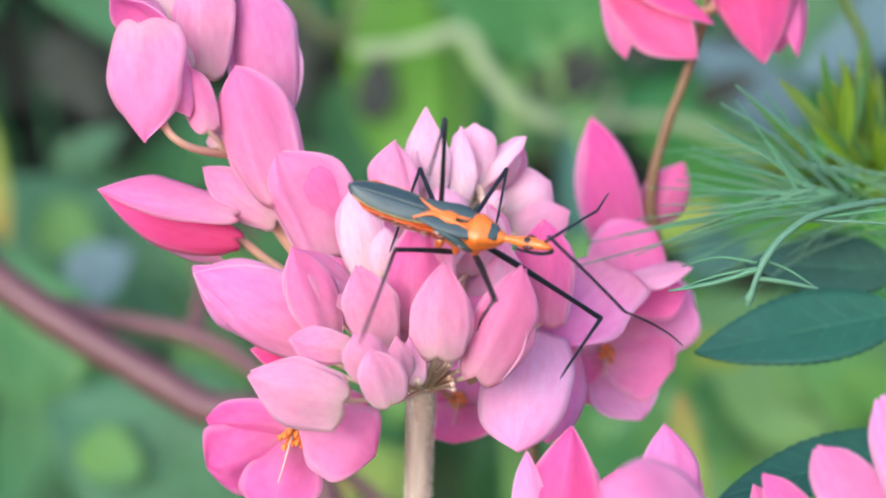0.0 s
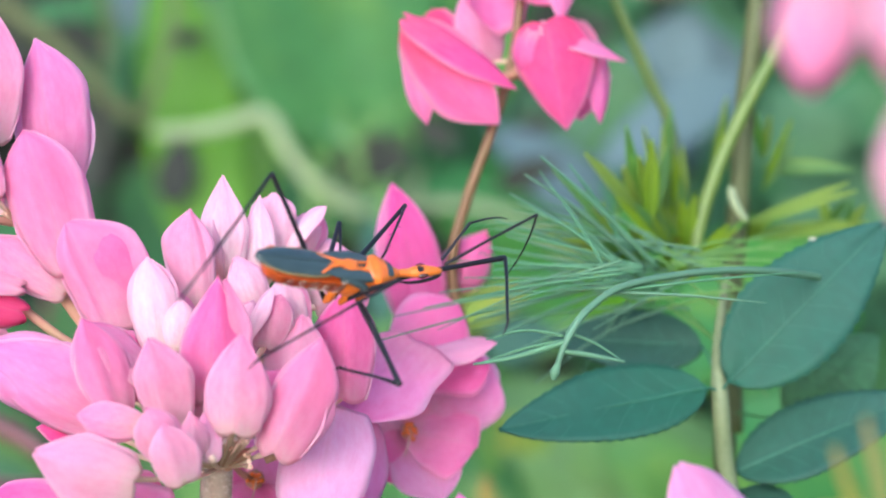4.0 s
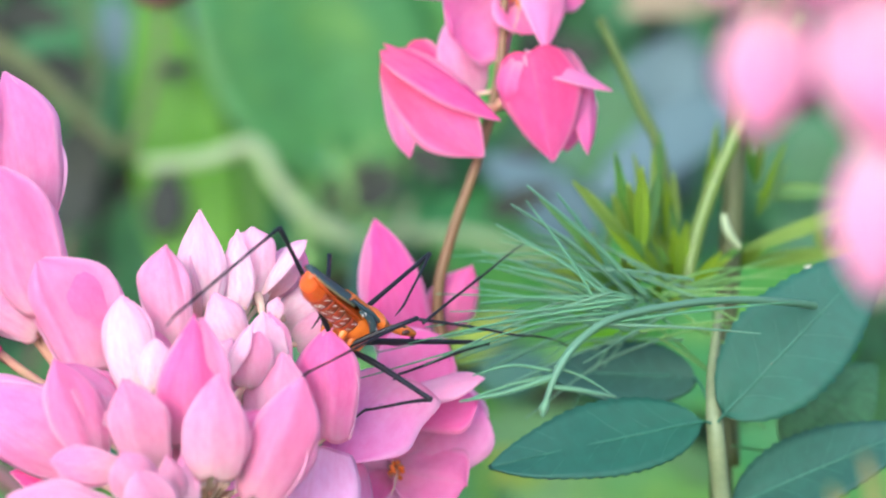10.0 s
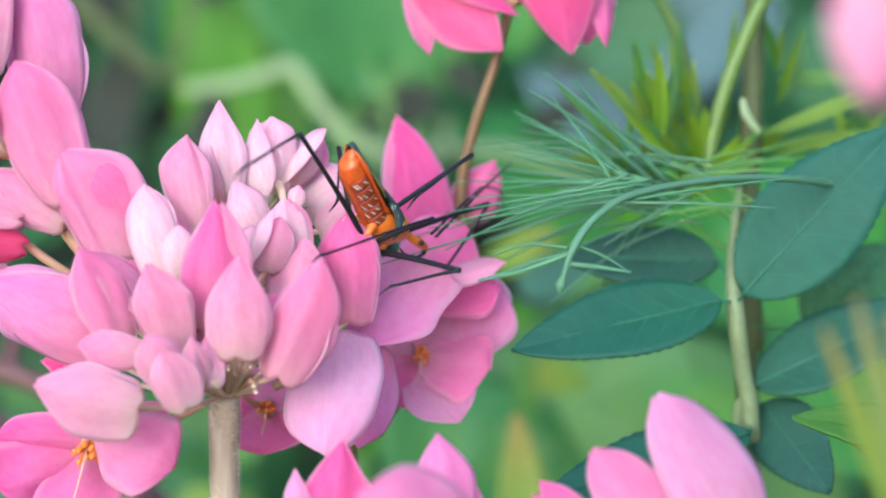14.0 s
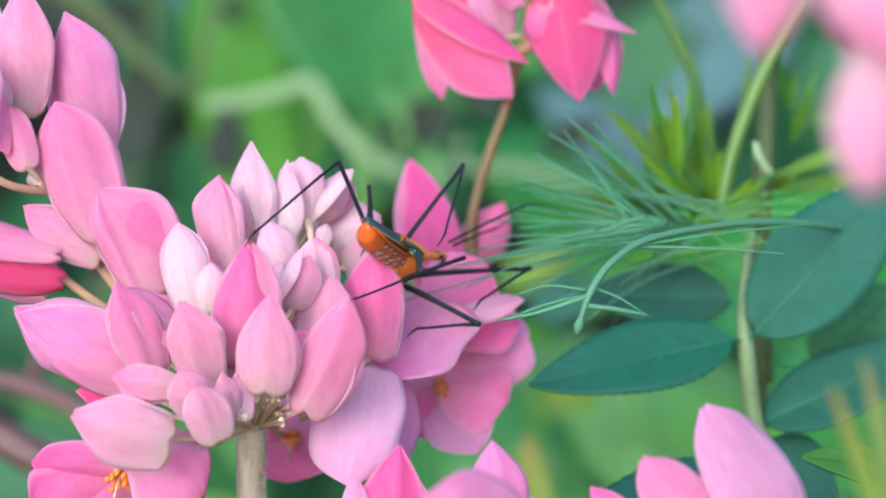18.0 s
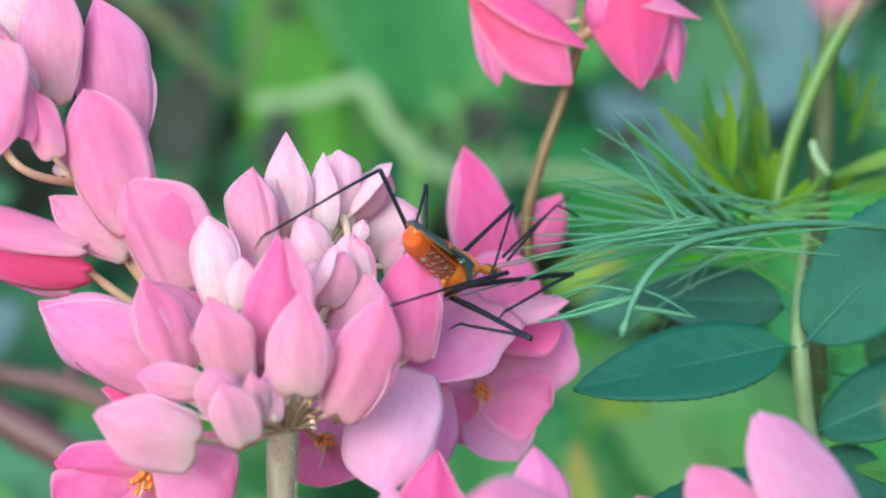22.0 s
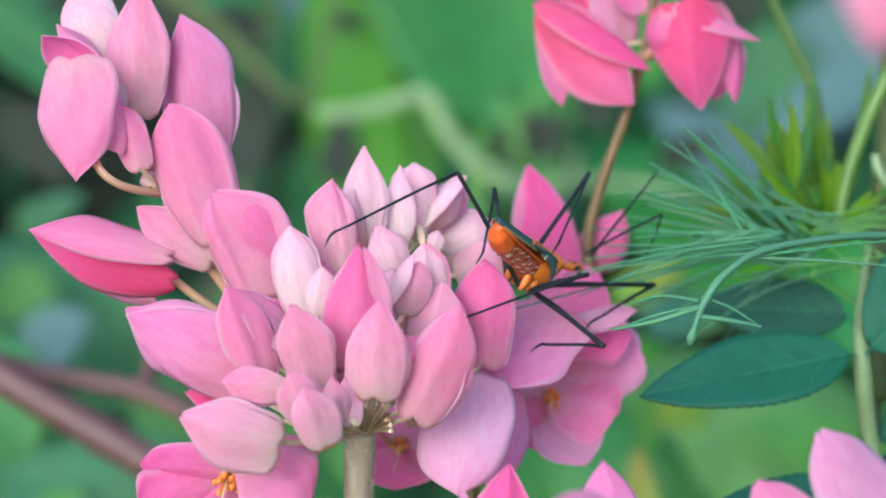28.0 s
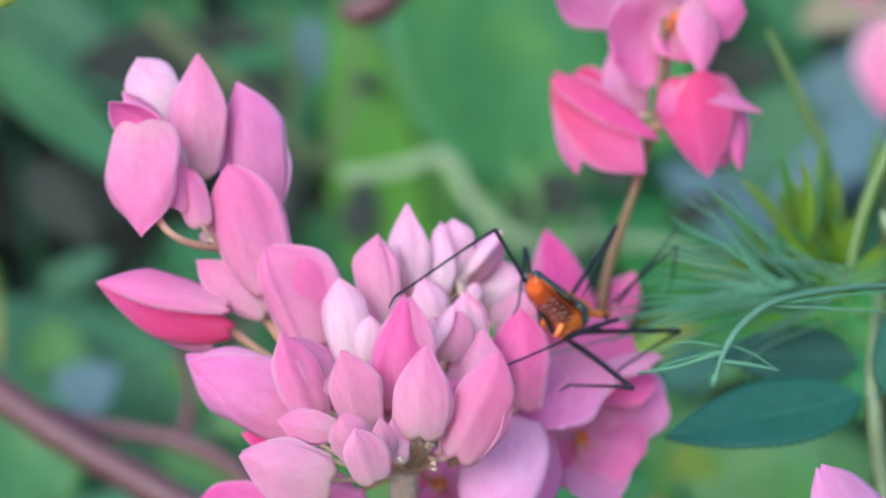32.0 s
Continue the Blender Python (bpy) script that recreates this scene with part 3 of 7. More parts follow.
    B((-5.4, -8, -11.4), (-4.9, -10, -3.9), 4.8, "pale", node, peak=0.42, cord=0.07, foot=0.75, keel=0.35, point=1.75)
    B((-10.5, -6, -11.1), (-11.8, -9, -4.3), 4.4, "pale", node, skew=0.15, peak=0.5, foot=0.62, point=1.6)
    B((-14.3, -4, -10.5), (-17.3, -6, -2.9), 4.4, "mid", node, crease=-0.35, keel=0.85, peak=0.5, spin=12, foot=0.5, second="pale")
    B((-2.3, -6, -13.1), (1.5, -9, -4.3), 5, "mid", node, skew=0.15, peak=0.44, foot=0.7, cord=0.07, keel=0.3, point=1.8)
    B((3.3, 3, -9.6), (3.6, 2, -0.8), 5.2, "mid", node, crease=0.25, keel=0.75, spin=-8, peak=0.5, foot=0.7, second="pale")
    B((-16.1, 0, -11.8), (-26.3, 0, -5.1), 6.4, "rosepale", low, skew=0.25, peak=0.5, foot=0.5, keel=0.2, point=2, wave=0.09)
    B((-12.7, -7, -11.2), (-17.5, -8, -10.3), 2.9, "pale", node, peak=0.5)
    B((-13.1, -8, -15.2), (-20.4, -10, -12.9), 5.3, "pale", low, peak=0.42, skew=-0.2, cord=0.06, foot=0.72, point=1.9)
    B((-10.4, -9, -13.4), (-12.1, -11, -9.6), 3.4, "pale", node, point=2.2)
    B((-9.1, -11, -15), (-10.5, -13, -10.6), 3.6, "pale", node, crease=-0.25, keel=0.7, spin=8, peak=0.5, foot=0.7)
    B((-8.1, -8, -13.5), (-8.7, -10, -9.9), 2.1, "pale", node)
    B((-7, -8, -13.8), (-7.7, -8, -10), 1.9, "pale", node)
    fold = stalk("flower_bud", [(-12.8, -2, -8.9), (-10.7, -1, -11.3), node], 0.3)
    blade(fold, (-12, -3, -8.6), (-17.3, -4.5, -3.1), 4.1, "pale", face=(0.25, -0.6, 0.75), skew=0.3, bulge=0.16, peak=0.5, foot=0.5, point=2.2)
    # buds half hidden between the others
    B((-8.7, 3, -5.6), (-10, 2, 0), 4.4, "pale", hub)
    B((-6.7, 1, -7.4), (-4.2, 0, -1.5), 4.3, "white", hub)
    B((-12.3, 1, -9), (-16.1, 0, -4.1), 4.9, "mid", node)
    B((-1.1, 0, -9.3), (-0, -1, -2.7), 5, "pale", node)
    B((-8.9, -3, -11.7), (-9.6, -4, -7.2), 4.3, "pale", node)
    B((-4.1, -3, -11.8), (-1.8, -4, -6.9), 4.5, "mid", node)
    B((-17.5, 2, -12.7), (-21.4, 1, -12), 2.2, "deep", low)
    B((-13.9, 1, -9.4), (-16.5, 0, -3.5), 3.4, "pale", node, point=2.4, skew=0.4)
    # the leaning spike of the same head
    spike = [(-6.8, 3.0, -14.9), (-10.7, 4.0, -10.4), (-15.9, 4.0, -5.7), (-19.4, 3.0, -1.4), (-22.8, 2.0, 4.5), (-26.2, 1.0, 10.1), (-27.0, 1.0, 13.6)]
    tube("spike_stem", spike, [1.0, 0.8, 0.7, 0.6, 0.55, 0.5, 0.3], STEM_PINK, head, 10, 8, 0.1)
    n1, n2, n3 = spike[5], spike[4], spike[3]
    B((-25.3, 2, 11.3), (-25.3, 1, 22), 5, "pale", n1, peak=0.5, foot=0.55, keel=0.3, second="mid")
    B((-28.3, 4, 16), (-31.2, 4, 22), 4.5, "white", n1, point=2.4)
    B((-20.4, 5, 7.7), (-21.8, 3, 19.7), 5.9, "rosepale", n2, skew=0.2, peak=0.5, foot=0.6, point=2)
    B((-18.7, 0, 1), (-22.2, -1, 12), 6.2, "mid", n2, point=2.7, crease=-0.4, keel=0.5, peak=0.5, foot=0.6)
    B((-15.2, 1, -4), (-19, -1, 4.8), 6.7, "mid", (-13.6, 4, -7.6), skew=0.35, peak=0.55, foot=0.7, crease=-0.45, keel=0.5, point=2.2)
    B((-19.3, 1, -1), (-25.2, 0, 3.6), 3.6, "pale", n3, peak=0.5)
    B((-24.6, -2, 6.6), (-26.3, -2, 11.8), 2.8, "mid", n2, point=2.3)
    B((-23.9, 0, 5.3), (-24.5, 0, 6.5), 1.6, "white", n2)
    B((-26.5, 0, 11.8), (-27.2, -1, 13.9), 1.6, "white", n1)
    B((-27, 0, 11), (-27.5, -1, 12.5), 1.4, "white", n1)
    B((-23.3, 1, 5.7), (-23.8, 0, 7.3), 1.3, "white", n2)
    hang = stalk("closed_flower", [(-29.1, -1, 9.7), (-28, -3, 6.7), (-26, -2, 5.1), n2], 0.34)
    blade(hang, (-29.9, -3, 15.1), (-29.6, -4, 5.5), 6.8, "mid", face=(-0.15, -0.95, 0.1), skew=-0.1, peak=0.4, foot=0.75, point=2.3, keel=0.25, wave=0.1)
    blade(hang, (-28.5, -2, 13.2), (-26.1, -3, 7.6), 4, "mid", face=(0.4, -0.9, 0.1), peak=0.45, foot=0.7, point=2.4)
    blade(hang, (-30.9, 3, 14.9), (-30.4, 2, 6.5), 6.4, "mid", face=(0, 0.95, 0.1), peak=0.4, foot=0.75, point=2.3)
    blade(hang, (-27.9, -1, 13.2), (-32.4, -3, 17.4), 4.4, "mid", face=(0.3, 0.85, 0.5), peak=0.5, foot=0.5, point=2.4, bulge=0.3)
    blade(hang, (-28.1, 1, 14.1), (-31.9, 0, 18.5), 3.4, "pale", face=(0.2, -0.6, 0.8), peak=0.5, foot=0.5, point=2.4)
    lf = stalk("closed_flower", [(-23.5, 3, -2.2), (-22.6, 3, -2.6), (-20.1, 4, -4.6), (-17.6, 4, -6.3)], 0.4)
    blade(lf, (-22.8, 0, -0.8), (-34, -1, 1.4), 4.1, "mid", face=(0, -0.8, 0.6), skew=0.35, peak=0.5, foot=0.45, point=1.8, keel=0.2, bulge=0.22)
    blade(lf, (-22.7, 2, -2.4), (-34.3, 1, 1.3), 4.5, "deep", face=(0, -0.95, -0.3), skew=-0.3, peak=0.5, foot=0.45, keel=0.3, bulge=0.3)
    blade(lf, (-24.1, 3, -3.9), (-32.3, 2, -0.3), 4.1, "rosepale", face=(0, -0.9, -0.5), peak=0.5, foot=0.5, point=2.2)
    blade(lf, (-23.6, 6, -1.6), (-34.3, 5, 1.2), 5, "mid", face=(0, 0.9, 0.2), peak=0.5, foot=0.5)
    # open flower below
    low_fl = open_flower(head, (-17.5, 0, -18.6), (-0.2, -0.85, -0.5), (-7.9, 3, -15.7), 8, 1.0)
    blade(low_fl, (-17.8, 1, -18.3), (-25.1, 1, -17.6), 4.1, "rose", face=(0.1, 0.9, 0.3), bulge=-0.15, peak=0.62, foot=0.3, point=2.6, wave=0.1)
    blade(low_fl, (-18, 2, -19), (-25, 1, -22.1), 6.9, "rose", face=(0, 0.9, 0.2), bulge=-0.14, peak=0.6, foot=0.25, point=2.8, wave=0.12)
    blade(low_fl, (-17.5, 2, -19.2), (-19.2, -2, -25.3), 6.8, "rose", face=(0, 0.8, -0.4), bulge=-0.12, peak=0.6, foot=0.25, point=2.8, wave=0.12)
    blade(low_fl, (-16.5, -1, -17.8), (-10.7, -3, -20.5), 7.2, "rose", face=(0.3, -0.9, 0.2), bulge=0.22, peak=0.62, foot=0.3, point=2.6, keel=0.3, wave=0.1)
    blade(low_fl, (-16.9, 3, -17.4), (-11.4, 3, -16.8), 3, "rose", face=(0, -0.9, 0.4), bulge=0.15, peak=0.6, foot=0.3, point=2.4)
    blade(low_fl, (-17.4, 4, -18.4), (-15.5, 4, -16.2), 4.5, "rose", face=(0, -0.9, 0.2), peak=0.6, foot=0.3, point=2.4)
    # open flower behind, under the insect
    wide = open_flower(head, (9.8, 17, -13.5), (0.05, -1.0, 0.1), (5.5, 26, -20.1), 10, 0.75)
    blade(wide, (9.8, 11, -5.6), (3.6, 5, -11.6), 8.6, "rosepale", face=(-0.1, -0.75, 0.6), bulge=0.1, peak=0.5, skew=-0.1, foot=0.8, point=3.4, wave=0.05, keel=0.2)
    blade(wide, (10.3, 18, -13.3), (17.0, 19, -7.3), 9.2, "rosepale", face=(0.1, -0.8, 0.5), bulge=0.05, peak=0.62, foot=0.45, point=3.2, wave=0.06, keel=0.15)
    blade(wide, (10.1, 17, -13.6), (15.7, 15, -14.9), 7.6, "mid", face=(0, -0.8, 0.5), bulge=0.05, peak=0.6, foot=0.4, point=3.2, wave=0.07, keel=0.2)
    blade(wide, (9.7, 18, -14.2), (12.5, 13, -19.2), 6.4, "rosepale", face=(0, -0.85, 0.5), bulge=0.06, peak=0.55, foot=0.4, point=2.2, wave=0.08)
    blade(wide, (9.6, 18, -14.1), (7.1, 15, -17.5), 5.8, "rose", face=(0, -0.85, 0.4), bulge=0.06, peak=0.6, foot=0.45, point=2.6, wave=0.08)
    blade(wide, (10.3, 21, -13.4), (14.2, 21, -4.6), 12.0, "rosepale", face=(0, -0.8, 0.5), bulge=0.05, peak=0.58, foot=0.4, point=3.0, wave=0.06, keel=0.2)
    blade(wide, (9.9, 19, -13.4), (7.8, 19, -6.4), 11.5, "rosepale", face=(0, -0.8, 0.5), bulge=0.05, peak=0.55, foot=0.4, point=2.9, wave=0.06, keel=0.2)
    lying = open_flower(head, (8.2, 13, -7.2), (-0.1, -0.9, 0.4), (10.9, 24, -13.2), 4, 0.8)
    blade(lying, (9.2, 15, -7.5), (17.2, 13, -5.4), 4.2, "pale", face=(-0.1, -0.5, 0.85), bulge=0.12, peak=0.6, foot=0.3, point=2.4)
    blade(lying, (9.5, 17, -8.4), (16.9, 16, -7.4), 5.8, "mid", face=(0.1, -0.8, 0.5), bulge=0.1, peak=0.6, foot=0.35, point=2.6)
    blade(lying, (8.8, 18, -6.8), (14.2, 18, -2), 6.9, "mid", face=(0.1, -0.95, 0.2), bulge=0.1, peak=0.6, foot=0.35, point=2.6)
    blade(lying, (8.1, 15, -7.8), (3.6, 13, -6.4), 5.8, "mid", face=(0, -0.9, 0.4), bulge=0.1, peak=0.6, foot=0.35, point=2.6)
    # pale bud and small flower beside the stem
    lilac = stalk("flower_bud", [(3.4, 5, -13.2), (2.5, 5, -12.6), (-3, 6, -15)], 0.4)
    blade(lilac, (3.0, 4, -11.0), (1.0, -4, -19.8), 7.9, "lilac", face=(-0.15, -0.85, 0.4), bulge=0.2, keel=0.1, peak=0.5, foot=0.6, point=3.4, cord=0, skew=0.04, wave=0.06)
    blade(lilac, (5.2, 8, -12.4), (3.9, 5, -20.3), 5.8, "rosepale", face=(0.35, -0.8, 0.3), bulge=0.2, keel=0.1, peak=0.45, foot=0.7, point=2.8)
    blade(lilac, (3.8, 11, -12.1), (1.9, 7, -20.7), 7.4, "lilac", face=(0, 0.95, 0.1), bulge=0.25, peak=0.42, foot=0.6, point=2.8)
    side = open_flower(head, (-3.9, 13, -17.4), (0.1, -1.0, 0.1), (-6.6, 9, -14.4), 8, 0.75)
    blade(side, (-3.9, 14, -17.3), (-2.5, 13, -14.3), 6.4, "rosepale", face=(0, -0.9, 0.4), bulge=0.08, peak=0.6, foot=0.3, point=2.6)
    blade(side, (-4.2, 15, -17.3), (-6.0, 14, -15.1), 5.4, "rose", face=(0, -0.9, 0.4), bulge=0.08, peak=0.6, foot=0.3, point=2.6)
    blade(side, (-3.9, 14, -17.8), (-4.1, 11, -21.1), 6.6, "rose", face=(0, -0.9, 0.4), bulge=0.08, peak=0.6, foot=0.3, point=2.6)
    blade(side, (-4.2, 15, -17.7), (-6.5, 14, -18.6), 4.6, "mid", face=(0, -0.9, 0.4), bulge=0.08, peak=0.6, foot=0.3, point=2.6)
    blade(side, (-3.7, 16, -17.8), (-1.0, 15, -20.0), 5.0, "mid", face=(0, -0.9, 0.4), bulge=0.08, peak=0.6, foot=0.3, point=2.6)
    # short bare stalks fanning out under the buds
    fan = random.Random(12)
    for k in range(26):
        a = -1.2 + 2.4 * k / 25 + fan.uniform(-0.2, 0.2)
        ln = fan.uniform(1.8, 3.6)
        p = Vector(node) + Vector((0.9 * math.sin(a), -0.8, 0.1))
        q = p + Vector((math.sin(a) * ln, -fan.uniform(4.5, 7.5), math.cos(a) * ln))
        tube("flower_stalk", [p, p.lerp(q, 0.5) + Vector((0.2 * math.sin(a), -0.4, 0.1)), q], [0.12, 0.10, 0.22], STALK_PALE if k % 3 else STEM_PINK, head, 6, 4)
    # small green bracts round the hub
    rnd = random.Random(4)
    for k in range(9):
        a = rnd.uniform(0, 6.28)
        p = Vector(node) + Vector((1.4 * math.cos(a), -0.9 - 0.8 * rnd.random(), rnd.uniform(-0.8, 2.2)))
        leaf("bract", head, p, p + Vector((1.6 * math.cos(a), -0.8, rnd.uniform(0.6, 1.6))), 0.8, STEM_PINK, fold=0.3, nv=6, thick=0.1)
    return head


main_head()


# ---- the flower stalk behind, swaying ----
def rear_stalk():
    foot = (15.0, 29.0, -10.8)
    st = thing("coral_vine_flower_stalk", foot, "reddish stalk with closed deep pink flowers behind the insect", "flower stalk")
    tube("stem", [(3.0, 36.0, -292.0), (2.6, 34.0, -40.0), (5.5, 33.0, -22.0), foot, (13.9, 27.0, -0.0), (15.1, 26.0, 6.3), (17.4, 25.0, 13.0), (19.0, 25.0, 18.8), (19.8, 25.0, 23.5), (20.1, 25.0, 29.2)], [1.1, 0.8, 0.65, 0.55, 0.55, 0.52, 0.48, 0.45, 0.45, 0.35], STEM_BROWN, st, 10, 8, 0.1)
    a, b = (19.5, 25.0, 19.8), (19.7, 25.0, 18.2)
    fl = tube("closed_flower", [b, (17.2, 24, 18), (14.6, 24, 20.2)], [0.4, 0.5, 0.9], STEM_PINK, st, 8, 4)
    blade(fl, (9.6, 23, 22.1), (17.6, 22, 13.3), 6.7, "deep", face=(-0.1, -0.9, -0.1), bulge=0.24, keel=0.4, crease=-0.1, peak=0.5, foot=0.5, point=2.1)
    blade(fl, (9.6, 24, 22.5), (11.2, 24, 13.4), 3.3, "rose", face=(-0.6, -0.8, 0), bulge=0.25, peak=0.45, foot=0.7, point=2.3)
    blade(fl, (8.9, 21, 22.6), (19.4, 22, 16.8), 4.4, "rosedeep", face=(0.1, -0.8, 0.7), bulge=0.26, skew=0.15, peak=0.35, foot=0.6, point=1.7)
    blade(fl, (11, 29, 23.9), (14.9, 28, 14.7), 7, "deep", face=(0, 0.9, 0.1), peak=0.45, foot=0.6)
    fr = tube("closed_flower", [b, (19.6, 24, 18.5), (22, 24, 20.1)], [0.4, 0.5, 0.9], STEM_PINK, st, 8, 4)
    blade(fr, (21.8, 22, 22.6), (24.1, 22, 13), 7.8, "deep", face=(-0.1, -0.9, 0.1), bulge=0.3, keel=0.3, peak=0.42, foot=0.72, point=1.9, skew=-0.12)
    blade(fr, (21.6, 21, 22.4), (29.5, 22, 19.4), 3.0, "rose", face=(0.2, -0.7, 0.7), bulge=0.2, skew=0.2, peak=0.4, foot=0.7, point=1.7)
    blade(fr, (20.9, 21, 21.9), (19.9, 22, 18.1), 3.6, "rose", face=(-0.5, -0.8, 0.2), bulge=0.3, peak=0.5, foot=0.7, point=2.4)
    blade(fr, (27.1, 24, 20.6), (27.2, 23, 13.7), 2.9, "mid", face=(0.5, -0.8, 0.1), bulge=0.25, peak=0.5, foot=0.7, point=2.3)
    blade(fr, (24, 29, 23.3), (26, 28, 14.3), 8.1, "deep", face=(0, 0.9, 0.1), peak=0.45, foot=0.65)
    bud(st, (17.1, 27, 19.6), (15.3, 27, 26.7), 4.5, "rosepale", a, point=2.5, second="pale")
    of = open_flower(st, (21.5, 26, 29.6), (0.0, -0.75, -0.6), (20.1, 26, 24.5), 8, 1.1)
    blade(of, (21.5, 26, 30.2), (9.1, 24, 31.7), 7.7, "mid", face=(0, -0.8, -0.6), bulge=-0.12, peak=0.6, foot=0.3, point=2.6, wave=0.09)
    blade(of, (21.1, 25, 29.4), (14.8, 22, 24.6), 9.7, "mid", face=(0, -0.8, -0.4), bulge=-0.12, peak=0.6, foot=0.3, point=2.8, wave=0.09)
    blade(of, (22.2, 26, 28.9), (21.8, 23, 24.6), 6.7, "mid", face=(0, -0.8, -0.4), bulge=-0.12, peak=0.6, foot=0.35, point=2.8, wave=0.09)
    blade(of, (23.5, 25, 30.6), (23.5, 22, 22.8), 4.9, "mid", face=(0.3, -0.8, -0.2), bulge=0.2, peak=0.35, foot=0.6, point=1.6)
    blade(of, (22.3, 26, 30.2), (28.3, 25, 29.7), 6.2, "rose", face=(0.2, -0.8, -0.3), bulge=0.15, peak=0.55, foot=0.35, point=2.6)
    blade(of, (22, 28, 30.8), (23.1, 32, 40.9), 9.9, "mid", face=(0, -0.8, -0.6), bulge=-0.12, peak=0.6, foot=0.3, point=2.8)
    # lower buds of the stalk, half hidden behind the head
    bud(st, (11.7, 28, -6.5), (8.2, 25, 8), 5.8, "rose", (12, 28, -8.1), crease=-0.2, keel=0.6, second="mid")
    bud(st, (14, 29, -1.6), (17.4, 28, 3.6), 4.6, "rose", (13.3, 28, -4.3))
    return st


REAR = rear_stalk()


# ---- pink flowers close to the viewer ----
def near_flowers():
    foot = (33.1, -18.0, -49.6)
    st = thing("coral_vine_near_flowers", foot, "bright magenta-pink open petals on a reddish stem, out of focus", "flower cluster")
    low = (33.4, -18.0, -31.6)
    tube("stem", [(foot[0], foot[1] + 3, -292.0), foot, (33.3, -18.0, -38.8), low], [1.5, 1.3, 1.1, 0.9], STEM_PINK, st, 10, 6)
    fl = tube("open_flower", [low, (33.0, -18.0, -29.8), (32.6, -18.0, -28.5)], [0.6, 0.8, 1.2], STEM_PINK, st, 8, 4)
    blade(fl, (32.4, -18, -25.9), (24.9, -20, -13.3), 7.0, "rosepale", face=(0.2, -0.9, 0.2), bulge=0.16, keel=0.2, peak=0.5, foot=0.4, point=3.0, wave=0.07, blunt=0.22, skew=0.12)
    blade(fl, (27.2, -19, -26.2), (20.7, -20, -16.8), 5.4, "mid", face=(0.1, -0.9, 0.2), bulge=0.16, keel=0.25, peak=0.5, foot=0.4, point=2.8, wave=0.07, blunt=0.2)
    blade(fl, (22.4, -17, -26.3), (17.1, -17, -19.5), 3.6, "mid", face=(0.1, -0.9, 0.1), bulge=0.16, keel=0.3, peak=0.5, foot=0.45, point=2.2, wave=0.07, blunt=0.08)
    blade(fl, (19.6, -12, -27.6), (17.1, -12, -21.1), 3.2, "rosedeep", face=(0.1, -0.9, 0.1), bulge=0.16, keel=0.3, peak=0.5, foot=0.45, point=2.0, wave=0.07)
    blade(fl, (34.8, -18, -27.2), (34.9, -18, -22.3), 4.0, "mid", face=(0, -0.9, 0.2), bulge=0.14, keel=0.2, peak=0.55, foot=0.4, point=2.6, wave=0.08, blunt=0.1)
    f2 = tube("open_flower", [low, (19.5, -16.0, -31.5), (13.7, -14.0, -28.6)], [0.6, 0.6, 1.0], STEM_PINK, st, 8, 6)
    blade(f2, (10.7, -14, -26.4), (9.9, -14, -16.1), 5.0, "rosepale", face=(0, -1, 0.1), keel=0.3, point=2.0, foot=0.6, bulge=0.18)
    blade(f2, (12.0, -8, -28.0), (11.0, -8, -18.7), 4.6, "mid", face=(0, 1, 0), keel=0.3, point=2, foot=0.6)
    blade(f2, (1.5, -12, -26.5), (2.7, -11, -16.7), 6.4, "rosedeep", face=(0, -1, 0.1), crease=0.15, keel=0.6, point=1.8, foot=0.75)
    blade(f2, (2.5, -6, -28.1), (3.0, -6, -18.4), 6.0, "mid", face=(0, 1, 0), point=1.9, foot=0.7)
    blade(f2, (-0.2, -12, -26.4), (-0.8, -12, -18.6), 2.8, "rosepale", face=(0, -1, 0), crease=0.1, keel=0.6, point=2)
    blade(f2, (6.7, -9, -25.3), (6.8, -9, -20.2), 3.8, "rosedeep", face=(0, -1, 0.1), keel=0.3, point=2.8, blunt=0.2)
    f3 = tube("open_flower", [low, (16.6, -30.0, -30.8), (10.8, -34.0, -27.8)], [0.6, 0.6, 1.0], STEM_PINK, st, 8, 6)
    blade(f3, (11.1, -32, -22.7), (3.6, -34, -17.6), 7.4, "mid", face=(-0.2, -0.8, 0.6), bulge=0.2, skew=0.1, peak=0.45, foot=0.6, point=2.6, blunt=0.12)
    return st


NEAR = near_flowers()


def corner_flowers():
    foot = (32.0, -78, -2.6)
    st = thing("coral_vine_corner_spray", foot, "pale pink flower spray hanging from a thin stem, strongly blurred", "flower spray")
    line = [(foot[0] + 4, foot[1], -292.0), foot, (30.2, -78, 7.0), (27.4, -80, 13.0), (22.7, -82, 16.4), (19.5, -82, 16.6)]
    tube("stem", line, [1.1, 0.7, 0.6, 0.5, 0.4, 0.3], STEM_PINK, st, 8, 6)
    bud(st, (19.8, -80, 13.7), (19.2, -80, 8.6), 3.7, "pale", line[5], second="pale")
    bud(st, (18.3, -82, 17.3), (17.4, -82, 14.1), 3.6, "pale", line[5])
    bud(st, (21.6, -82, 18.0), (20.8, -82, 13.9), 4.6, "pale", line[4], spin=20)
    bud(st, (24.5, -80, 15.4), (23.7, -80, 8.3), 5.2, "pale", line[3])
    bud(st, (25.5, -82, 13.0), (25.0, -82, 7.7), 5.0, "pale", line[3], spin=30)
    bud(st, (24.9, -80, 8.5), (24.0, -80, 2.0), 4.4, "pale", line[2])
    bud(st, (27.1, -80, 9.2), (26.3, -80, 2.9), 4.8, "pale", line[2], spin=40)
    return st


CORNER = corner_flowers()


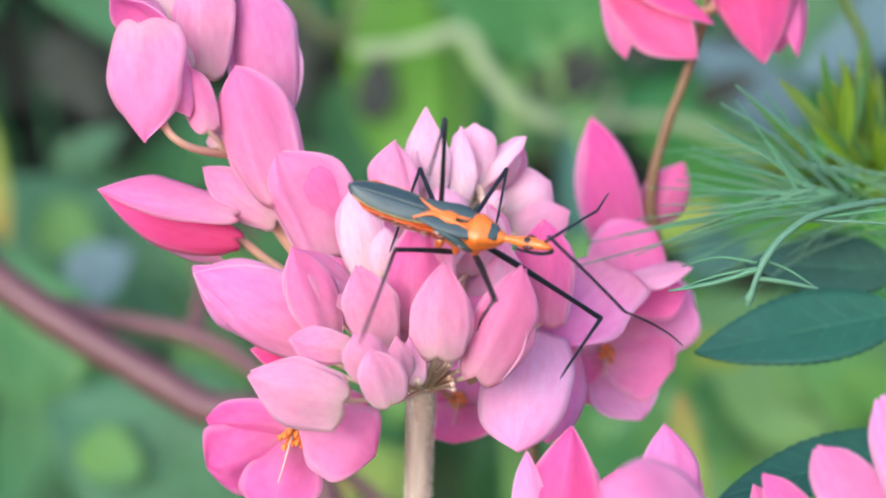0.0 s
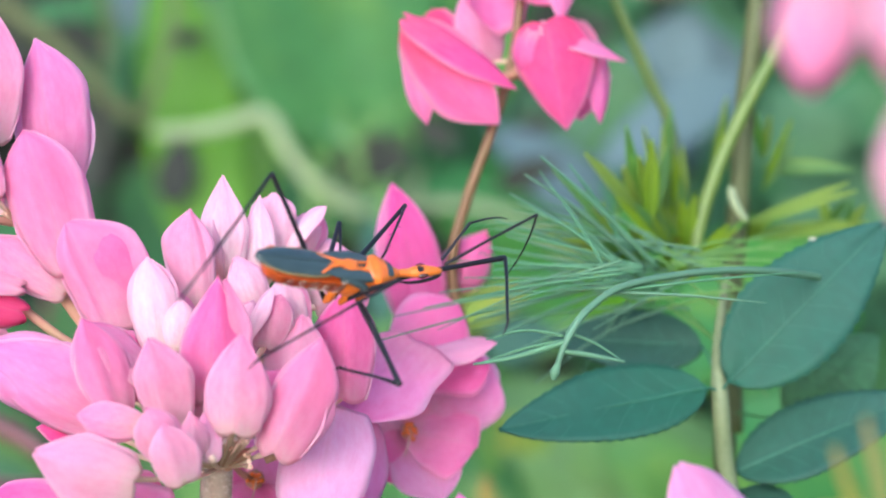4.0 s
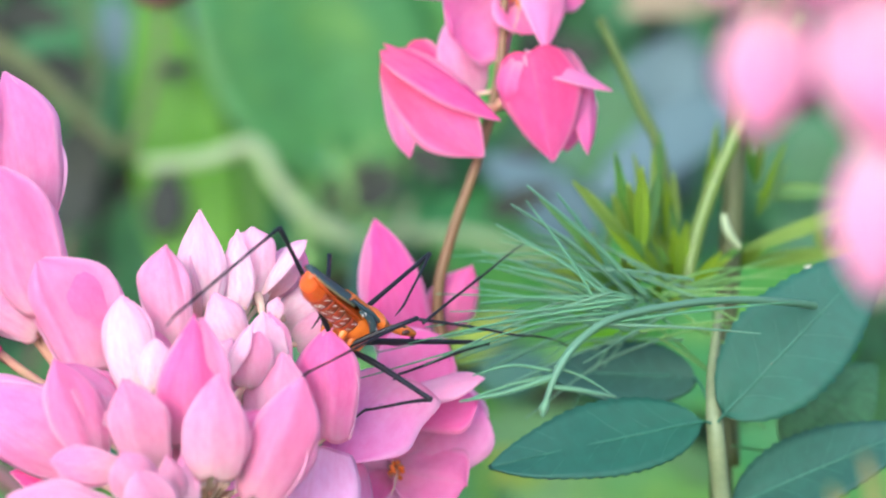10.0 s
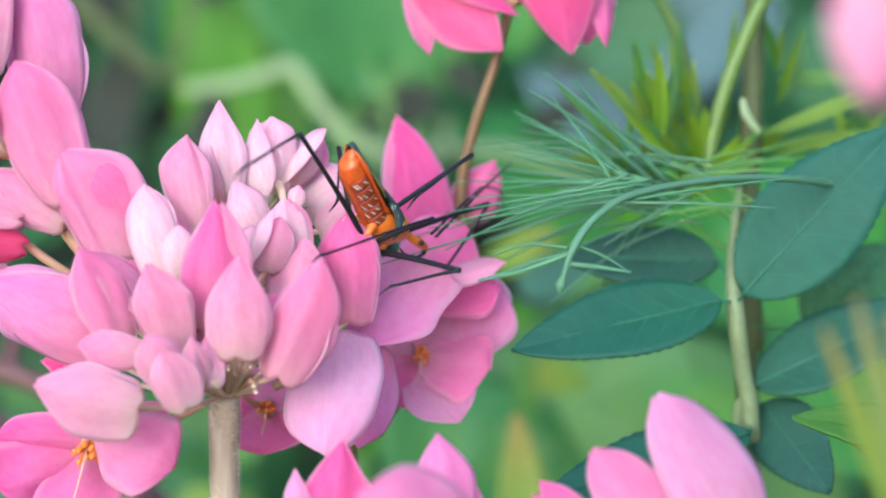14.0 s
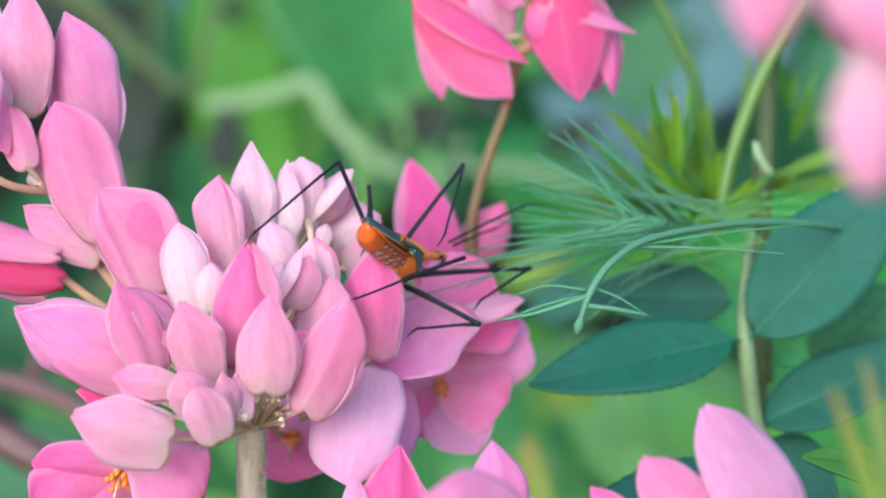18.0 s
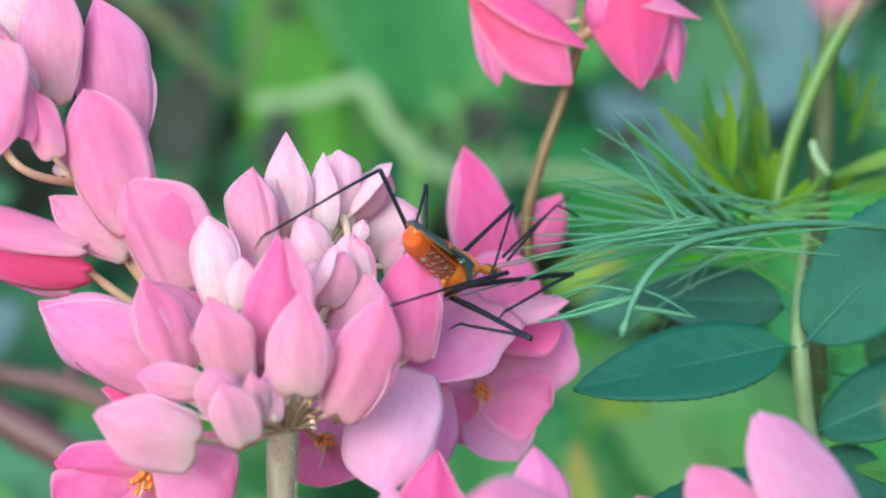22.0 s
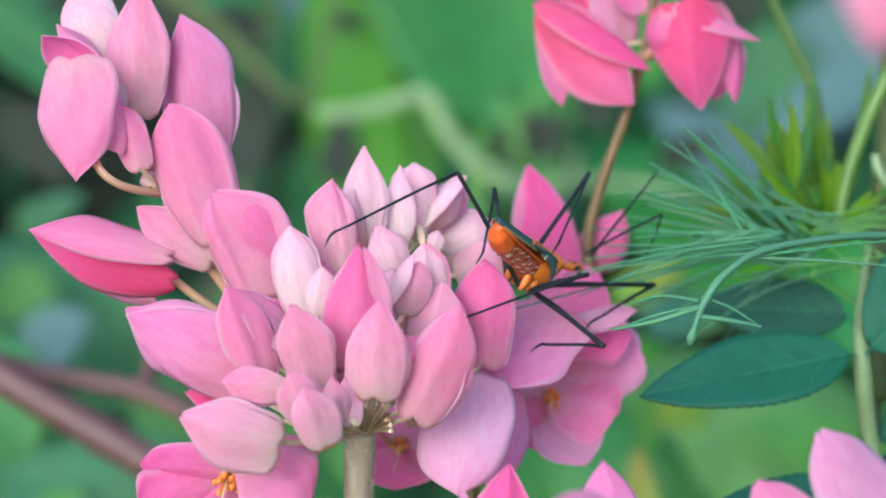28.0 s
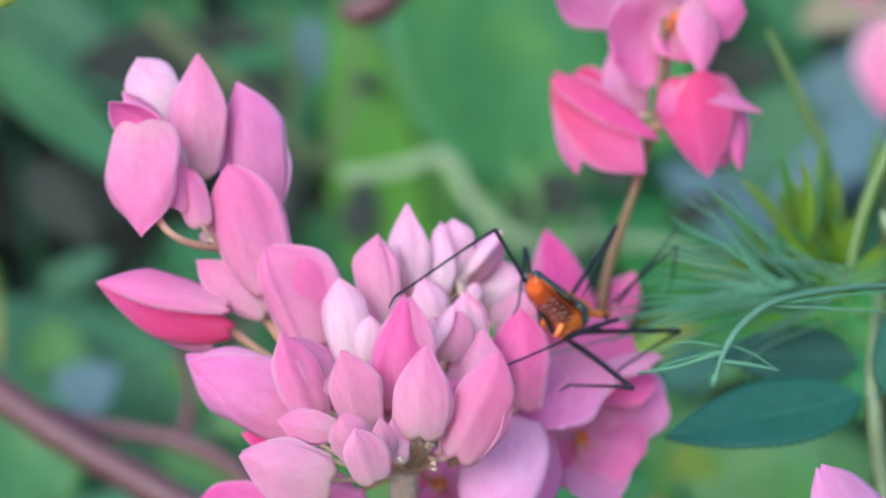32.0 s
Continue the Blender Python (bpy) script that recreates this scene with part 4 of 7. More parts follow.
# ---- feathery vine and toothed leaves to the right ----
def feathery_vine():
    foot = (41.2, 26.0, -46.7)
    st = thing("feathery_leaved_vine", foot, "vine with thread-like green leaves and a bright tuft", "vine")
    tube("stem", [(foot[0], foot[1] + 8, -292.0)] + [(42.6, 36, -26.4), (43.5, 36, -15.1), (43.1, 36, -6), (43.4, 36, 1.3), (44, 36, 8.7), (44.5, 36, 17.1), (45.4, 36, 24.5), (46.3, 36, 33.6)], [1.6, 1.2, 1.1, 1.05, 1.1, 1.1, 1.1, 1.05, 1.0], STEM_OLIVE, st, 10, 8, 0.1)
    tube("side_stem", [(38.5, 31, 2.4), (39.4, 31, 7.1), (41.7, 31, 13.4), (44.9, 31, 19.8), (49.8, 31, 28.3)], [0.6, 0.72, 0.74, 0.78, 0.7], STEM_LIME, st, 10, 8, 0.06)
    tube("side_stem", [(40.4, 46, 1.7), (39.8, 46, 7.4), (38.9, 46, 15.9), (36.6, 46, 21.3), (32.7, 46, 29.9)], [0.5, 0.6, 0.62, 0.6, 0.55], STEM_LIME, st, 10, 8, 0.06)
    tube("twig", [(49.7, 30, 4), (51.3, 30, 3.5), (52.8, 30, 2.7)], [0.3, 0.4, 0.25], CREAM, st, 8, 5, 0.2)
    tube("twig", [(41.8, 30, 9.2), (42.2, 30, 7.6), (43.4, 30, 5.9)], [0.3, 0.45, 0.3], TENDRIL, st, 8, 5, 0.2)
    hub = Vector((32.7, 14, 0.3))
    rnd = random.Random(21)
    # upright bright tuft, then arching leaves to the other side
    tuft = [
        ((32.8, 30, 6.3), (28.4, 27, 11.5), 1.7),
        ((33.8, 34, 5.8), (31.7, 31, 14.9), 1.8),
        ((33.9, 30, 5.1), (33.5, 27, 13.5), 2.0),
        ((36.8, 38, 3.9), (36.1, 35, 15.6), 1.5),
        ((37.5, 44, 6.1), (37.8, 41, 17.8), 1.8),
        ((34.3, 32, 6.7), (32.5, 29, 12.3), 1.6),
        ((38.7, 40, 3.9), (38.9, 37, 13.4), 1.5),
        ((38.9, 36, 3.8), (37.4, 33, 10.3), 1.3),
        ((41.6, 44, 4.0), (42.4, 41, 11.6), 1.5),
        ((42.7, 46, 6.1), (44.0, 43, 18.9), 1.2),
        ((35.8, 30, 2.8), (31.9, 27, 7.5), 2.0),
        ((37.0, 34, 2.5), (33.8, 31, 9.6), 1.6),
        ((35.4, 28, 2.5), (29.9, 25, 7.8), 1.3),
        ((34.4, 26, 1.8), (27.9, 23, 3.7), 1.1),
        ((34.0, 26, 1.2), (24.5, 23, 3.5), 1.1),
        ((33.8, 30, 2.8), (30.2, 27, 5.0), 1.2),
        ((40.2, 34, 2.8), (44.2, 31, 6.6), 1.3),
        ((45.9, 40, 4.5), (57.4, 37, 6.3), 2.6),
        ((44.6, 36, 5.7), (54.3, 33, 9.9), 1.5),
        ((48.8, 46, 11.9), (58.0, 43, 11.6), 2.2),
        ((48.3, 44, 9.4), (50.4, 41, 16.6), 1.2),
        ((44.1, 38, 3.8), (48.1, 35, 7.3), 1.3),
        ((37.7, 30, 1.2), (41.6, 27, 3.6), 1.5),
        ((35.0, 28, 0.2), (38.3, 25, 1.1), 2.2),
        ((38.7, 30, 2.4), (41.0, 27, 5.5), 1.6),
        ((48.8, 46, 12.9), (46.8, 43, 18.9), 1.1),
        ((55.5, 40, 4.4), (57.4, 37, 7.9), 1.8),
        ((30.6, 30, 1.9), (24.8, 27, 5.7), 1.2),
        ((31.2, 26, 2.5), (24.0, 23, 10.5), 0.9),
        ((36.7, 40, 2.6), (33.2, 37, 11.5), 1.4),
        ((37.8, 32, 3.1), (38.2, 29, 8.2), 1.5),
        ((54.7, 42, 5.8), (55.9, 39, 8.4), 1.4),
    ]
    for k, (b, t, w) in enumerate(tuft * 2):
        b, t = Vector(b), Vector(t)
        if k >= len(tuft):
            t = b + (t - b) * rnd.uniform(0.6, 1.0) + Vector((rnd.uniform(-2.0, 2.0), rnd.uniform(-2, 3), rnd.uniform(-1.2, 1.2)))
        leaf("tuft_leaf", st, b, t, w * rnd.uniform(0.5, 0.8), (TUFT, LIGHTGREEN, TUFT)[k % 3], face=(rnd.uniform(-0.5, 0.5), -1, 0.3), fold=0.35, droop=rnd.uniform(-0.10, 0.12), nv=10, thick=0.12, blunt=0.85)
    for k in range(16):
        a = rnd.uniform(-1.3, 1.0)
        ln = rnd.uniform(5.0, 11.0)
        b = hub + Vector((rnd.uniform(-2.5, 3.5), rnd.uniform(18, 34), rnd.uniform(-1.5, 2.5)))
        t = b + Vector((math.sin(a) * ln, rnd.uniform(-3, 4), math.cos(a) * ln * 0.9))
        leaf("tuft_leaf", st, b, t, rnd.uniform(0.6, 1.1), (TUFT, LIGHTGREEN)[k % 2], face=(rnd.uniform(-0.6, 0.6), -1, 0.3), fold=0.35, droop=rnd.uniform(-0.12, 0.2), nv=8, thick=0.12)
    # soft threads fanning out behind the insect
    for e in [(21.1, 14, 11.1), (18.7, 17, 7.9), (17.7, 20, 5.6), (17.4, 23, 3.1), (17, 14, 1), (15.8, 17, -1.6), (15.8, 20, -3.6), (16.9, 23, -5.9), (19.7, 14, 9.5), (24.1, 17, 10.6), (18.1, 20, -0.5), (19.1, 23, 4.2)]:
        e = Vector(e)
        b = hub + Vector((rnd.uniform(-2, 1), rnd.uniform(4, 12), rnd.uniform(-1.5, 1.5)))
        tube("thread_leaf", [b, b.lerp(e, 0.5) + Vector((0, 0, rnd.uniform(0.2, 0.9))), e], [0.24, 0.22, 0.08], NEEDLE, st, 6, 6)

    # the frond that curls down in front
    tube("frond", [(53.5, 24.0, -0.5), (44.1, 12.0, 0.8), (35.3, 4.0, 1.1), (26.6, -2.0, 0.0), (23.0, -4.0, -1.8), (21.0, -5.0, -4.2), (19.9, -5.0, -7.1)], [0.34, 0.32, 0.30, 0.28, 0.34, 0.16], NEEDLE, st, 8, 8)
    tip = tube("frond", [(20.2, -5.0, -6.3), (19.9, -5.0, -7.1), (19.8, -5.0, -7.7)], [0.2, 0.42, 0.12], NEEDLE, st, 8, 5)
    tube("leaf_lobe", [(20.8, -5.0, -4.6), (17.0, -5.0, -5.8), (13.5, -4.0, -6.5)], [0.24, 0.2, 0.1], NEEDLE, tip, 8, 6)
    tube("leaf_lobe", [(20.5, -5.0, -5.4), (22.8, -5.0, -5.7), (25.5, -5.0, -6.2)], [0.22, 0.2, 0.1], NEEDLE, tip, 8, 6)
    # long threads that run out over the flowers
    ends = [((5.1, 2.0, -5.5)), ((8.2, 6.0, -3.2)), ((10.3, 4.0, -2.3)), ((11.9, 2.0, -1.0)), ((14.1, 6.0, 0.3)), ((14.0, -2.0, -6.6)), ((14.9, 0.0, -4.7)), ((16.3, 8.0, 2.5)), ((17.3, 8.0, 4.7)), ((19.2, 9.0, 7.1)), ((21.3, 10.0, 9.9)), ((25.5, -4.0, -6.2)), ((11.8, 3.0, -4.2)), ((13.4, 10.0, 1.8)), ((15.6, 2.0, -2.4)), ((37.7, -2.0, -1.5)), ((41.0, 0.0, 1.0)), ((19.7, 8.0, 0.9)), ((18.0, 6.0, -1.0)), ((23.0, 10.0, 5.6))]
    root = Vector((28.3, 6.0, 0.7))
    for k, e in enumerate(ends):
        e = Vector(e)
        start = root + Vector((rnd.uniform(-1.0, 2.0), rnd.uniform(2, 10), rnd.uniform(-1.6, 1.6)))
        if k not in (5, 6, 11, 15, 16):
            e.y += rnd.uniform(3, 13)
        if k in (5, 6, 11):
            start = Vector((20.6, -4.0, -4.7)) + Vector((rnd.uniform(0, 2.5), 0, rnd.uniform(-0.5, 1.5)))
        if k in (15, 16):
            start = Vector((24.7, -2.0, -0.7))
        mid = start.lerp(e, 0.5) + Vector((0, 0, rnd.uniform(0.0, 0.7)))
        tube("thread_leaf", [start, mid, e], [0.15, 0.12, 0.05], NEEDLE, st, 6, 6)
    # further fronds to the right and behind, dimmer
    for k in range(44):
        a = rnd.uniform(-2.8, -0.6) if k % 3 else rnd.uniform(1.0, 2.6)
        ln = rnd.uniform(7, 19)
        b = hub + Vector((rnd.uniform(-1, 5), rnd.uniform(2, 12), rnd.uniform(-3, 3)))
        e = b + Vector((math.sin(a) * ln, rnd.uniform(-3, 8), math.cos(a) * ln * 0.7))
        tube("thread_leaf", [b, b.lerp(e, 0.5) + Vector((0, 0, rnd.uniform(0, 1.2))), e], [0.13, 0.11, 0.05], NEEDLE if k % 3 else STEM_GREEN, st, 5, 5)
    return st


feathery_vine()


def toothed_bush():
    foot = (38.6, 20.0, -45.1)
    st = thing("toothed_leaf_branch", foot, "stem with blue-green oval leaves, finely toothed", "leafy branch")
    n1 = (37.8, 16.0, -10.0)
    tube("stem", [(foot[0], foot[1] + 3, -292.0), foot, (39.3, 18.0, -22.0), (38.5, 17.0, -15.6), n1, (38.3, 19.0, -5.2), (40.1, 24.0, 0.6)], [1.1, 0.95, 0.84, 0.80, 0.82, 0.5, 0.32], STEM_PALE, st, 10, 8, 0.12)
    leaf("leaf", st, (36.3, 15.0, -9.5), (17.6, 13.0, -12.7), 7.8, BLUEGREEN, (0.1, -0.75, 0.65), 18, 0.12, 0.03, n1)
    leaf("leaf", st, (38.5, 15.0, -8.8), (52.4, 14.0, 5.6), 9.8, BLUEGREEN, (-0.35, -0.9, 0.05), 18, 0.14, 0.03, n1)
    leaf("leaf", st, (39.9, 18.0, -17.2), (55.4, 14.0, -9.6), 8.0, BLUEGREEN, (0.0, -0.7, 0.7), 18, 0.14, 0.05, (38.9, 18.0, -17.8))
    leaf("leaf", st, (37.8, 24.0, -6.1), (23.9, 26.0, -5.0), 7.5, BLUEGREEN, (0.1, -0.75, 0.65), 16, 0.12, 0.05, n1)
    leaf("leaf", st, (38.3, 14, -21.1), (19.2, 6, -24.4), 6.6, BLUEGREEN, (0.1, -0.6, 0.8), 16, 0.12, 0.05, (39.0, 18.0, -20.9))
    leaf("leaf", st, (40.8, 20.0, -19.1), (44.7, 12.0, -26.1), 6.6, BLUEGREEN, (-0.4, -0.7, 0.4), 16, 0.14, 0.05, (39.0, 18.0, -19.9))
    leaf("leaf", st, (46.3, 24.0, -12.9), (56.0, 28.0, -4.9), 8.0, SHADEGREEN, (0, -0.9, 0.4), 12, 0.12, 0.05, (40.2, 20.0, -12.0))
    return st


toothed_bush()


def yellow_sprig():
    foot = (46.8, 6.0, -52.7)
    st = thing("yellow_green_sprig", foot, "yellow-green toothed leaflets low beside the branch", "sprig")
    top = (52.9, 8.0, -21.3)
    tube("stem", [(foot[0], foot[1] + 3, -292.0), foot, (50.7, 8.0, -33.2), top], [0.9, 0.8, 0.6, 0.4], STEM_GREEN, st, 8, 6)
    leaf("leaf", st, (54.7, 4.0, -21.7), (39.4, 0.0, -18.3), 5.0, BRIGHT, (0.1, -0.75, 0.6), 9, 0.2, 0.03, top)
    leaf("leaf", st, (53.3, 6.0, -24.5), (42.9, 4.0, -19.3), 3.2, YELLOW, (0, -0.7, 0.7), 10, 0.2, 0.03, top)
    near = (31.8, -60.0, -20.7)
    tube("side_stem", [(50.7, 8.0, -33.2), (41.6, -30.0, -34.2), near], [0.5, 0.5, 0.4], STEM_LIME, st, 8, 6)
    for k, (bx, tx, tz) in enumerate(((0, -4.2, 12.5), (0.4, -2.6, 14.0), (0.8, -1.0, 13.0), (1.4, 0.6, 15.0), (1.8, 1.8, 12.0), (2.6, 3.4, 14.5))):
        b = Vector(near) + Vector((bx, 0.5 * k, 0))
        leaf("leaf", st, b, b + Vector((tx, 0.4 * k, tz)), 1.1, YELLOW, (0.2, -1, 0.2), 0, 0.2, 0.02)
    return st


yellow_sprig()


# ---- background vines ----
# dark openings between the leaves, as places far back with their half width and height
GAPS = [((116.3, 600.0, 66.6), 0.022, 0.020), ((31.3, 600.0, 41.8), 0.011, 0.008), ((-95.0, 600.0, 69.3), 0.016, 0.040), ((-151.5, 600.0, 37.9), 0.020, 0.030), ((-42.6, 600.0, 27.5), 0.013, 0.022)]


def background():
    red = thing("red_brown_vine_stems", (-82.9, 110.0, 1.6), "thick red-brown vine stems, out of focus", "vine stem")
    tube("stem", [(-101.6, 120.0, 11.2), (-76.6, 115.0, -6.1), (-59.9, 110.0, -17.1), (-39.7, 105.0, -28.1), (-22.4, 100.0, -38.3), (5, 90, -120), (10, 80, -280)], [2.4, 2.5, 2.5, 2.4, 2.2, 2.2, 2.2], STEM_RED, red, 12, 8, 0.1)
    tube("stem", [(-87.3, 125.0, -9.6), (-64.8, 120.0, -15.2), (-52.4, 118.0, -18.0), (-41.4, 116.0, -19.9), (-31.9, 112.0, -24.8), (-22.3, 108.0, -35.4), (-8.4, 104.0, -46.4)], [1.3, 1.4, 1.4, 1.6, 1.2, 1.1, 1.0], STEM_RED, red, 10, 8, 0.15)
    tube("stem", [(-41.4, 116.0, -19.9), (-40.7, 120.0, -12.5), (-43.6, 124.0, -6.1)], [1.3, 0.8, 0.5], STEM_RED, red, 8, 6)
    ten = thing("pale_tendril", (-28.7, 300.0, 37.2), "pale green winding tendril, out of focus", "tendril")
    tube("tendril", [(-72.9, 300, 68.0), (-62.5, 299, 58.6), (-53.9, 298, 52.6), (-46.2, 297, 45.3), (-37.6, 296, 36.8), (-31.6, 296, 32.6)], [2.2, 2.2, 2.1, 2.0, 1.6, 1.2], STEM_OLIVE, ten, 8, 8, 0.1)
    tube("tendril", [(-28.8, 296.0, 30.5), (-23.9, 296.0, 30.4), (-14.0, 296.0, 31.8), (-4.1, 296.0, 34.3), (0.9, 296.0, 26.6), (7.1, 296.0, 19.2), (17.1, 296.0, 14.0), (27.1, 296.0, 14.9), (30.1, 294.0, 21.8)], [1.2, 1.5, 1.6, 1.8, 1.8, 1.8, 1.7, 1.4, 0.8], TENDRIL, ten, 10, 8, 0.1)
    tube("tendril", [(27.1, 296.0, 14.9), (43.8, 300.0, 14.5), (58.4, 304.0, 9.6), (69.5, 310.0, 0.6)], [1.4, 1.6, 1.5, 1.2], TENDRIL, ten, 8, 8)
    tube("tendril", [(-31.5, 298.0, 31.5), (-26.7, 300.0, 47.9), (-24.4, 302.0, 60.8), (-25.9, 304.0, 73.7)], [1.2, 1.1, 1.0, 0.9], STEM_OLIVE, ten, 8, 8)
    tube("tendril", [(-40.3, 300.0, 37.8), (-39.5, 304.0, 55.8), (-43.6, 306.0, 71.1)], [0.9, 0.9, 0.8], STEM_OLIVE, ten, 8, 8)
    leaves = thing("broad_leaved_vine", (-11.4, 330.0, -21.6), "broad smooth green leaves behind the flowers, blurred", "vine")
    tube("stem", [(20, 340, -300), (10, 335, -100), (7.6, 330.0, 13.4), (12.8, 335.0, 70.4), (18.3, 345.0, 127.4)], [2.5, 2.4, 2.2, 2.0, 1.8], STEM_GREEN, leaves, 8, 8)
    L = lambda b, t, w, m, face=(0, -1, 0.2): leaf("leaf", leaves, b, t, w, m, face, 0, 0.10, 0.05, None, "", 0.4)
    L((24.7, 325.0, 25.3), (-10.3, 330.0, 113.7), 58, MIDGREEN, (0.2, -1, 0.3))
    for k in range(5):
        L(Vector((12.9, 330.0, 18.1)) + Vector((3 * k, 2 * k, 1.5 * k)), Vector((26.3, 330.0, 32.3)) + Vector((3.5 * k - 4, 0, 2 * k - 4)), 1.6, SHADEGREEN)
    L((-8.8, 320.0, -5.2), (-10.8, 325.0, 102.0), 18, BRIGHT, (0.1, -1, 0))
    L((48.3, 335.0, 38.2), (34.4, 335.0, 98.0), 30, MIDGREEN)
    L((-13.8, 318.0, -3.9), (-30.0, 322.0, 79.2), 24, BRIGHT, (-0.2, -1, 0))
    L((102.4, 255.0, -78.2), (34.0, 260.0, -22.4), 58, LIGHTGREEN, (0, -1, 0.4))
    L((51.9, 250.0, -76.9), (11.5, 255.0, -24.0), 40, MIDGREEN, (0.2, -1, 0.4))
    L((28.6, 120, -52.0), (27.7, 122, -28.3), 7, YELLOW)
    L((-55.6, 280.0, -31.7), (-112.0, 285.0, 2.6), 34, SHADEGREEN, (0, -1, 0.7))
    L((-38.7, 200.0, -54.4), (-80.1, 205.0, -39.8), 36, SHADEGREEN, (0, -1, 0.6))
    L((-113.1, 300.0, 61.6), (-69.6, 300.0, 27.0), 14, SHADEGREEN, (0, -1, 0.4))
    L((-114.9, 330.0, 80.4), (-79.5, 330.0, 51.9), 24, SHADEGREEN, (0, -1, 0.6))
    L((-41.9, 320.0, 2.8), (-71.2, 320.0, 18.8), 20, SHADEGREEN, (0, -1, 0.6))
    L((114.3, 340.0, 48.9), (75.8, 335.0, 26.1), 18, SKYSHEEN, (0, -0.8, 0.7))
    L((77.8, 330.0, 13.7), (50.6, 330.0, 35.2), 20, SKYSHEEN, (0, -0.8, 0.7))
    L((-21.3, 345.0, 63.0), (-27.9, 345.0, 24.4), 9, SKYSHEEN, (0, -0.8, 0.7))
    L((126.4, 350.0, 90.3), (87.3, 350.0, 72.8), 22, DRY, (0, -1, 0.4))
    L((95.1, 350.0, 36.8), (49.7, 350.0, 53.3), 30, SHADEGREEN)
    L((127.5, 300.0, 3.2), (84.3, 290.0, -21.9), 40, MIDGREEN, (0, -1, 0.5))
    L((160.2, 320.0, 30.1), (114.3, 310.0, 0.5), 40, SHADEGREEN, (0, -1, 0.5))
    L((116.7, 220.0, -45.5), (86.6, 230.0, -24.9), 34, MIDGREEN, (0, -1, 0.5))
    L((-113.2, 260.0, 25.8), (-98.6, 255.0, -11.5), 12, YELLOW)
    L((-79.1, 220.0, -39.1), (-97.9, 225.0, -13.0), 26, MIDGREEN, (0, -1, 0.5))
    L((99.9, 330.0, -8.8), (33.7, 335.0, 24.0), 44, MIDGREEN, (0, -1, 0.5))
    # leaves with the sky's sheen in their colour, and thin growth further back
    L((91.4, 360, 36.4), (106.5, 360, 69.7), 24.1, SKYSHEEN, (0, -1, 0.5))
    L((118.6, 370, 42.9), (107, 370, 68), 17.4, SKYSHEEN, (0, -1, 0.5))
    L((62.4, 350, 19), (78.1, 350, 31.6), 16.7, SKYSHEEN, (0, -1, 0.5))
    L((-21.1, 350, 33.6), (-25.8, 350, 58.6), 9.8, SKYSHEEN, (0, -1, 0.5))
    L((-16.5, 340, 72.6), (-20.6, 340, 63), 6.8, SKYSHEEN, (0, -1, 0.5))
    L((-33.4, 330, 55.1), (-38.6, 330, 72.5), 9.4, SKYSHEEN, (0, -1, 0.5))
    L((120.9, 300, 23.1), (114.8, 300, 43.7), 25.2, SHADEGREEN, (0, -1, 0.5))
    L((145.3, 310, 36.6), (123.9, 310, 40.7), 19.3, SHADEGREEN, (0, -1, 0.5))
    L((53.9, 240, -49.6), (69.1, 240, -25.3), 28.8, LIGHTGREEN, (0, -1, 0.5))
    L((80.3, 230, -42.6), (61.7, 230, -33.3), 16.2, LIGHTGREEN, (0, -1, 0.5))
    L((60.1, 350, 32.3), (78.8, 350, 44.8), 12.7, SKYSHEEN, (0, -1, 0.5))
    L((106.3, 360, 27.9), (89.2, 360, 51.3), 18.6, SKYSHEEN, (0, -1, 0.5))
    L((-86.8, 260, -22.4), (-73.8, 260, -13.1), 14.1, SKYSHEEN, (0, -1, 0.5))
    L((-87.3, 240, -34.8), (-68.2, 240, -27), 12.3, MIDGREEN, (0, -1, 0.5))
    L((-94.7, 270, -6), (-81.6, 270, -13.3), 13.2, LIGHTGREEN, (0, -1, 0.5))
    L((-48.2, 250, -43.8), (-63, 250, -27.7), 13.7, LIGHTGREEN, (0, -1, 0.5))
    L((-57.6, 280, -23.5), (-68.6, 280, -11.2), 11, SHADEGREEN, (0, -1, 0.5))
    L((-97.3, 300, 3.8), (-81.9, 300, 12.7), 9, SHADEGREEN, (0, -1, 0.5))
    mix = random.Random(31)
    for k in range(46):
        c = Vector((mix.uniform(-75, 95), mix.uniform(190, 300), mix.uniform(-70, -8)))
        d = Vector((mix.uniform(-1, 1), mix.uniform(-0.3, 0.3), mix.uniform(-0.3, 0.8))).normalized() * mix.uniform(12, 24)
        if any(abs(c.x / (c.y + 172) - g[0] / (g[1] + 172)) < w + 0.03 and abs(c.z / (c.y + 172) - g[2] / (g[1] + 172)) < h + 0.03 for g, w, h in GAPS):
            continue
        L(c, c + d, mix.uniform(5, 12), (LIGHTGREEN, BRIGHT, MIDGREEN, BLUEGREEN, YELLOW, LIGHTGREEN)[k % 6], (mix.uniform(-0.4, 0.4), -1, mix.uniform(0, 0.8)))
    # dark leaves added where only shaded gaps lie between the vines
    dry = thing("gap_shade_leaves", (-47.0, 316, 12.0), "dark brown leaves standing in for shaded gaps among the vines, blurred", "dry leaves")
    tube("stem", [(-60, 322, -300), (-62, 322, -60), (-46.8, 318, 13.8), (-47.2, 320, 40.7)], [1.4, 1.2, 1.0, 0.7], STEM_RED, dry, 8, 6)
    leaf("leaf", dry, (-47.0, 316, 15.5), (-47.0, 318, 39.6), 13, SHADOWLEAF, (0, -1, -0.35), 0, 0.10, 0.05, None, "", 0.4)
    leaf("leaf", dry, (-68.6, 318, 57.2), (-54.9, 318, 46.3), 7, SHADOWLEAF, (0, -1, -0.35), 0, 0.10, 0.05, None, "", 0.4)
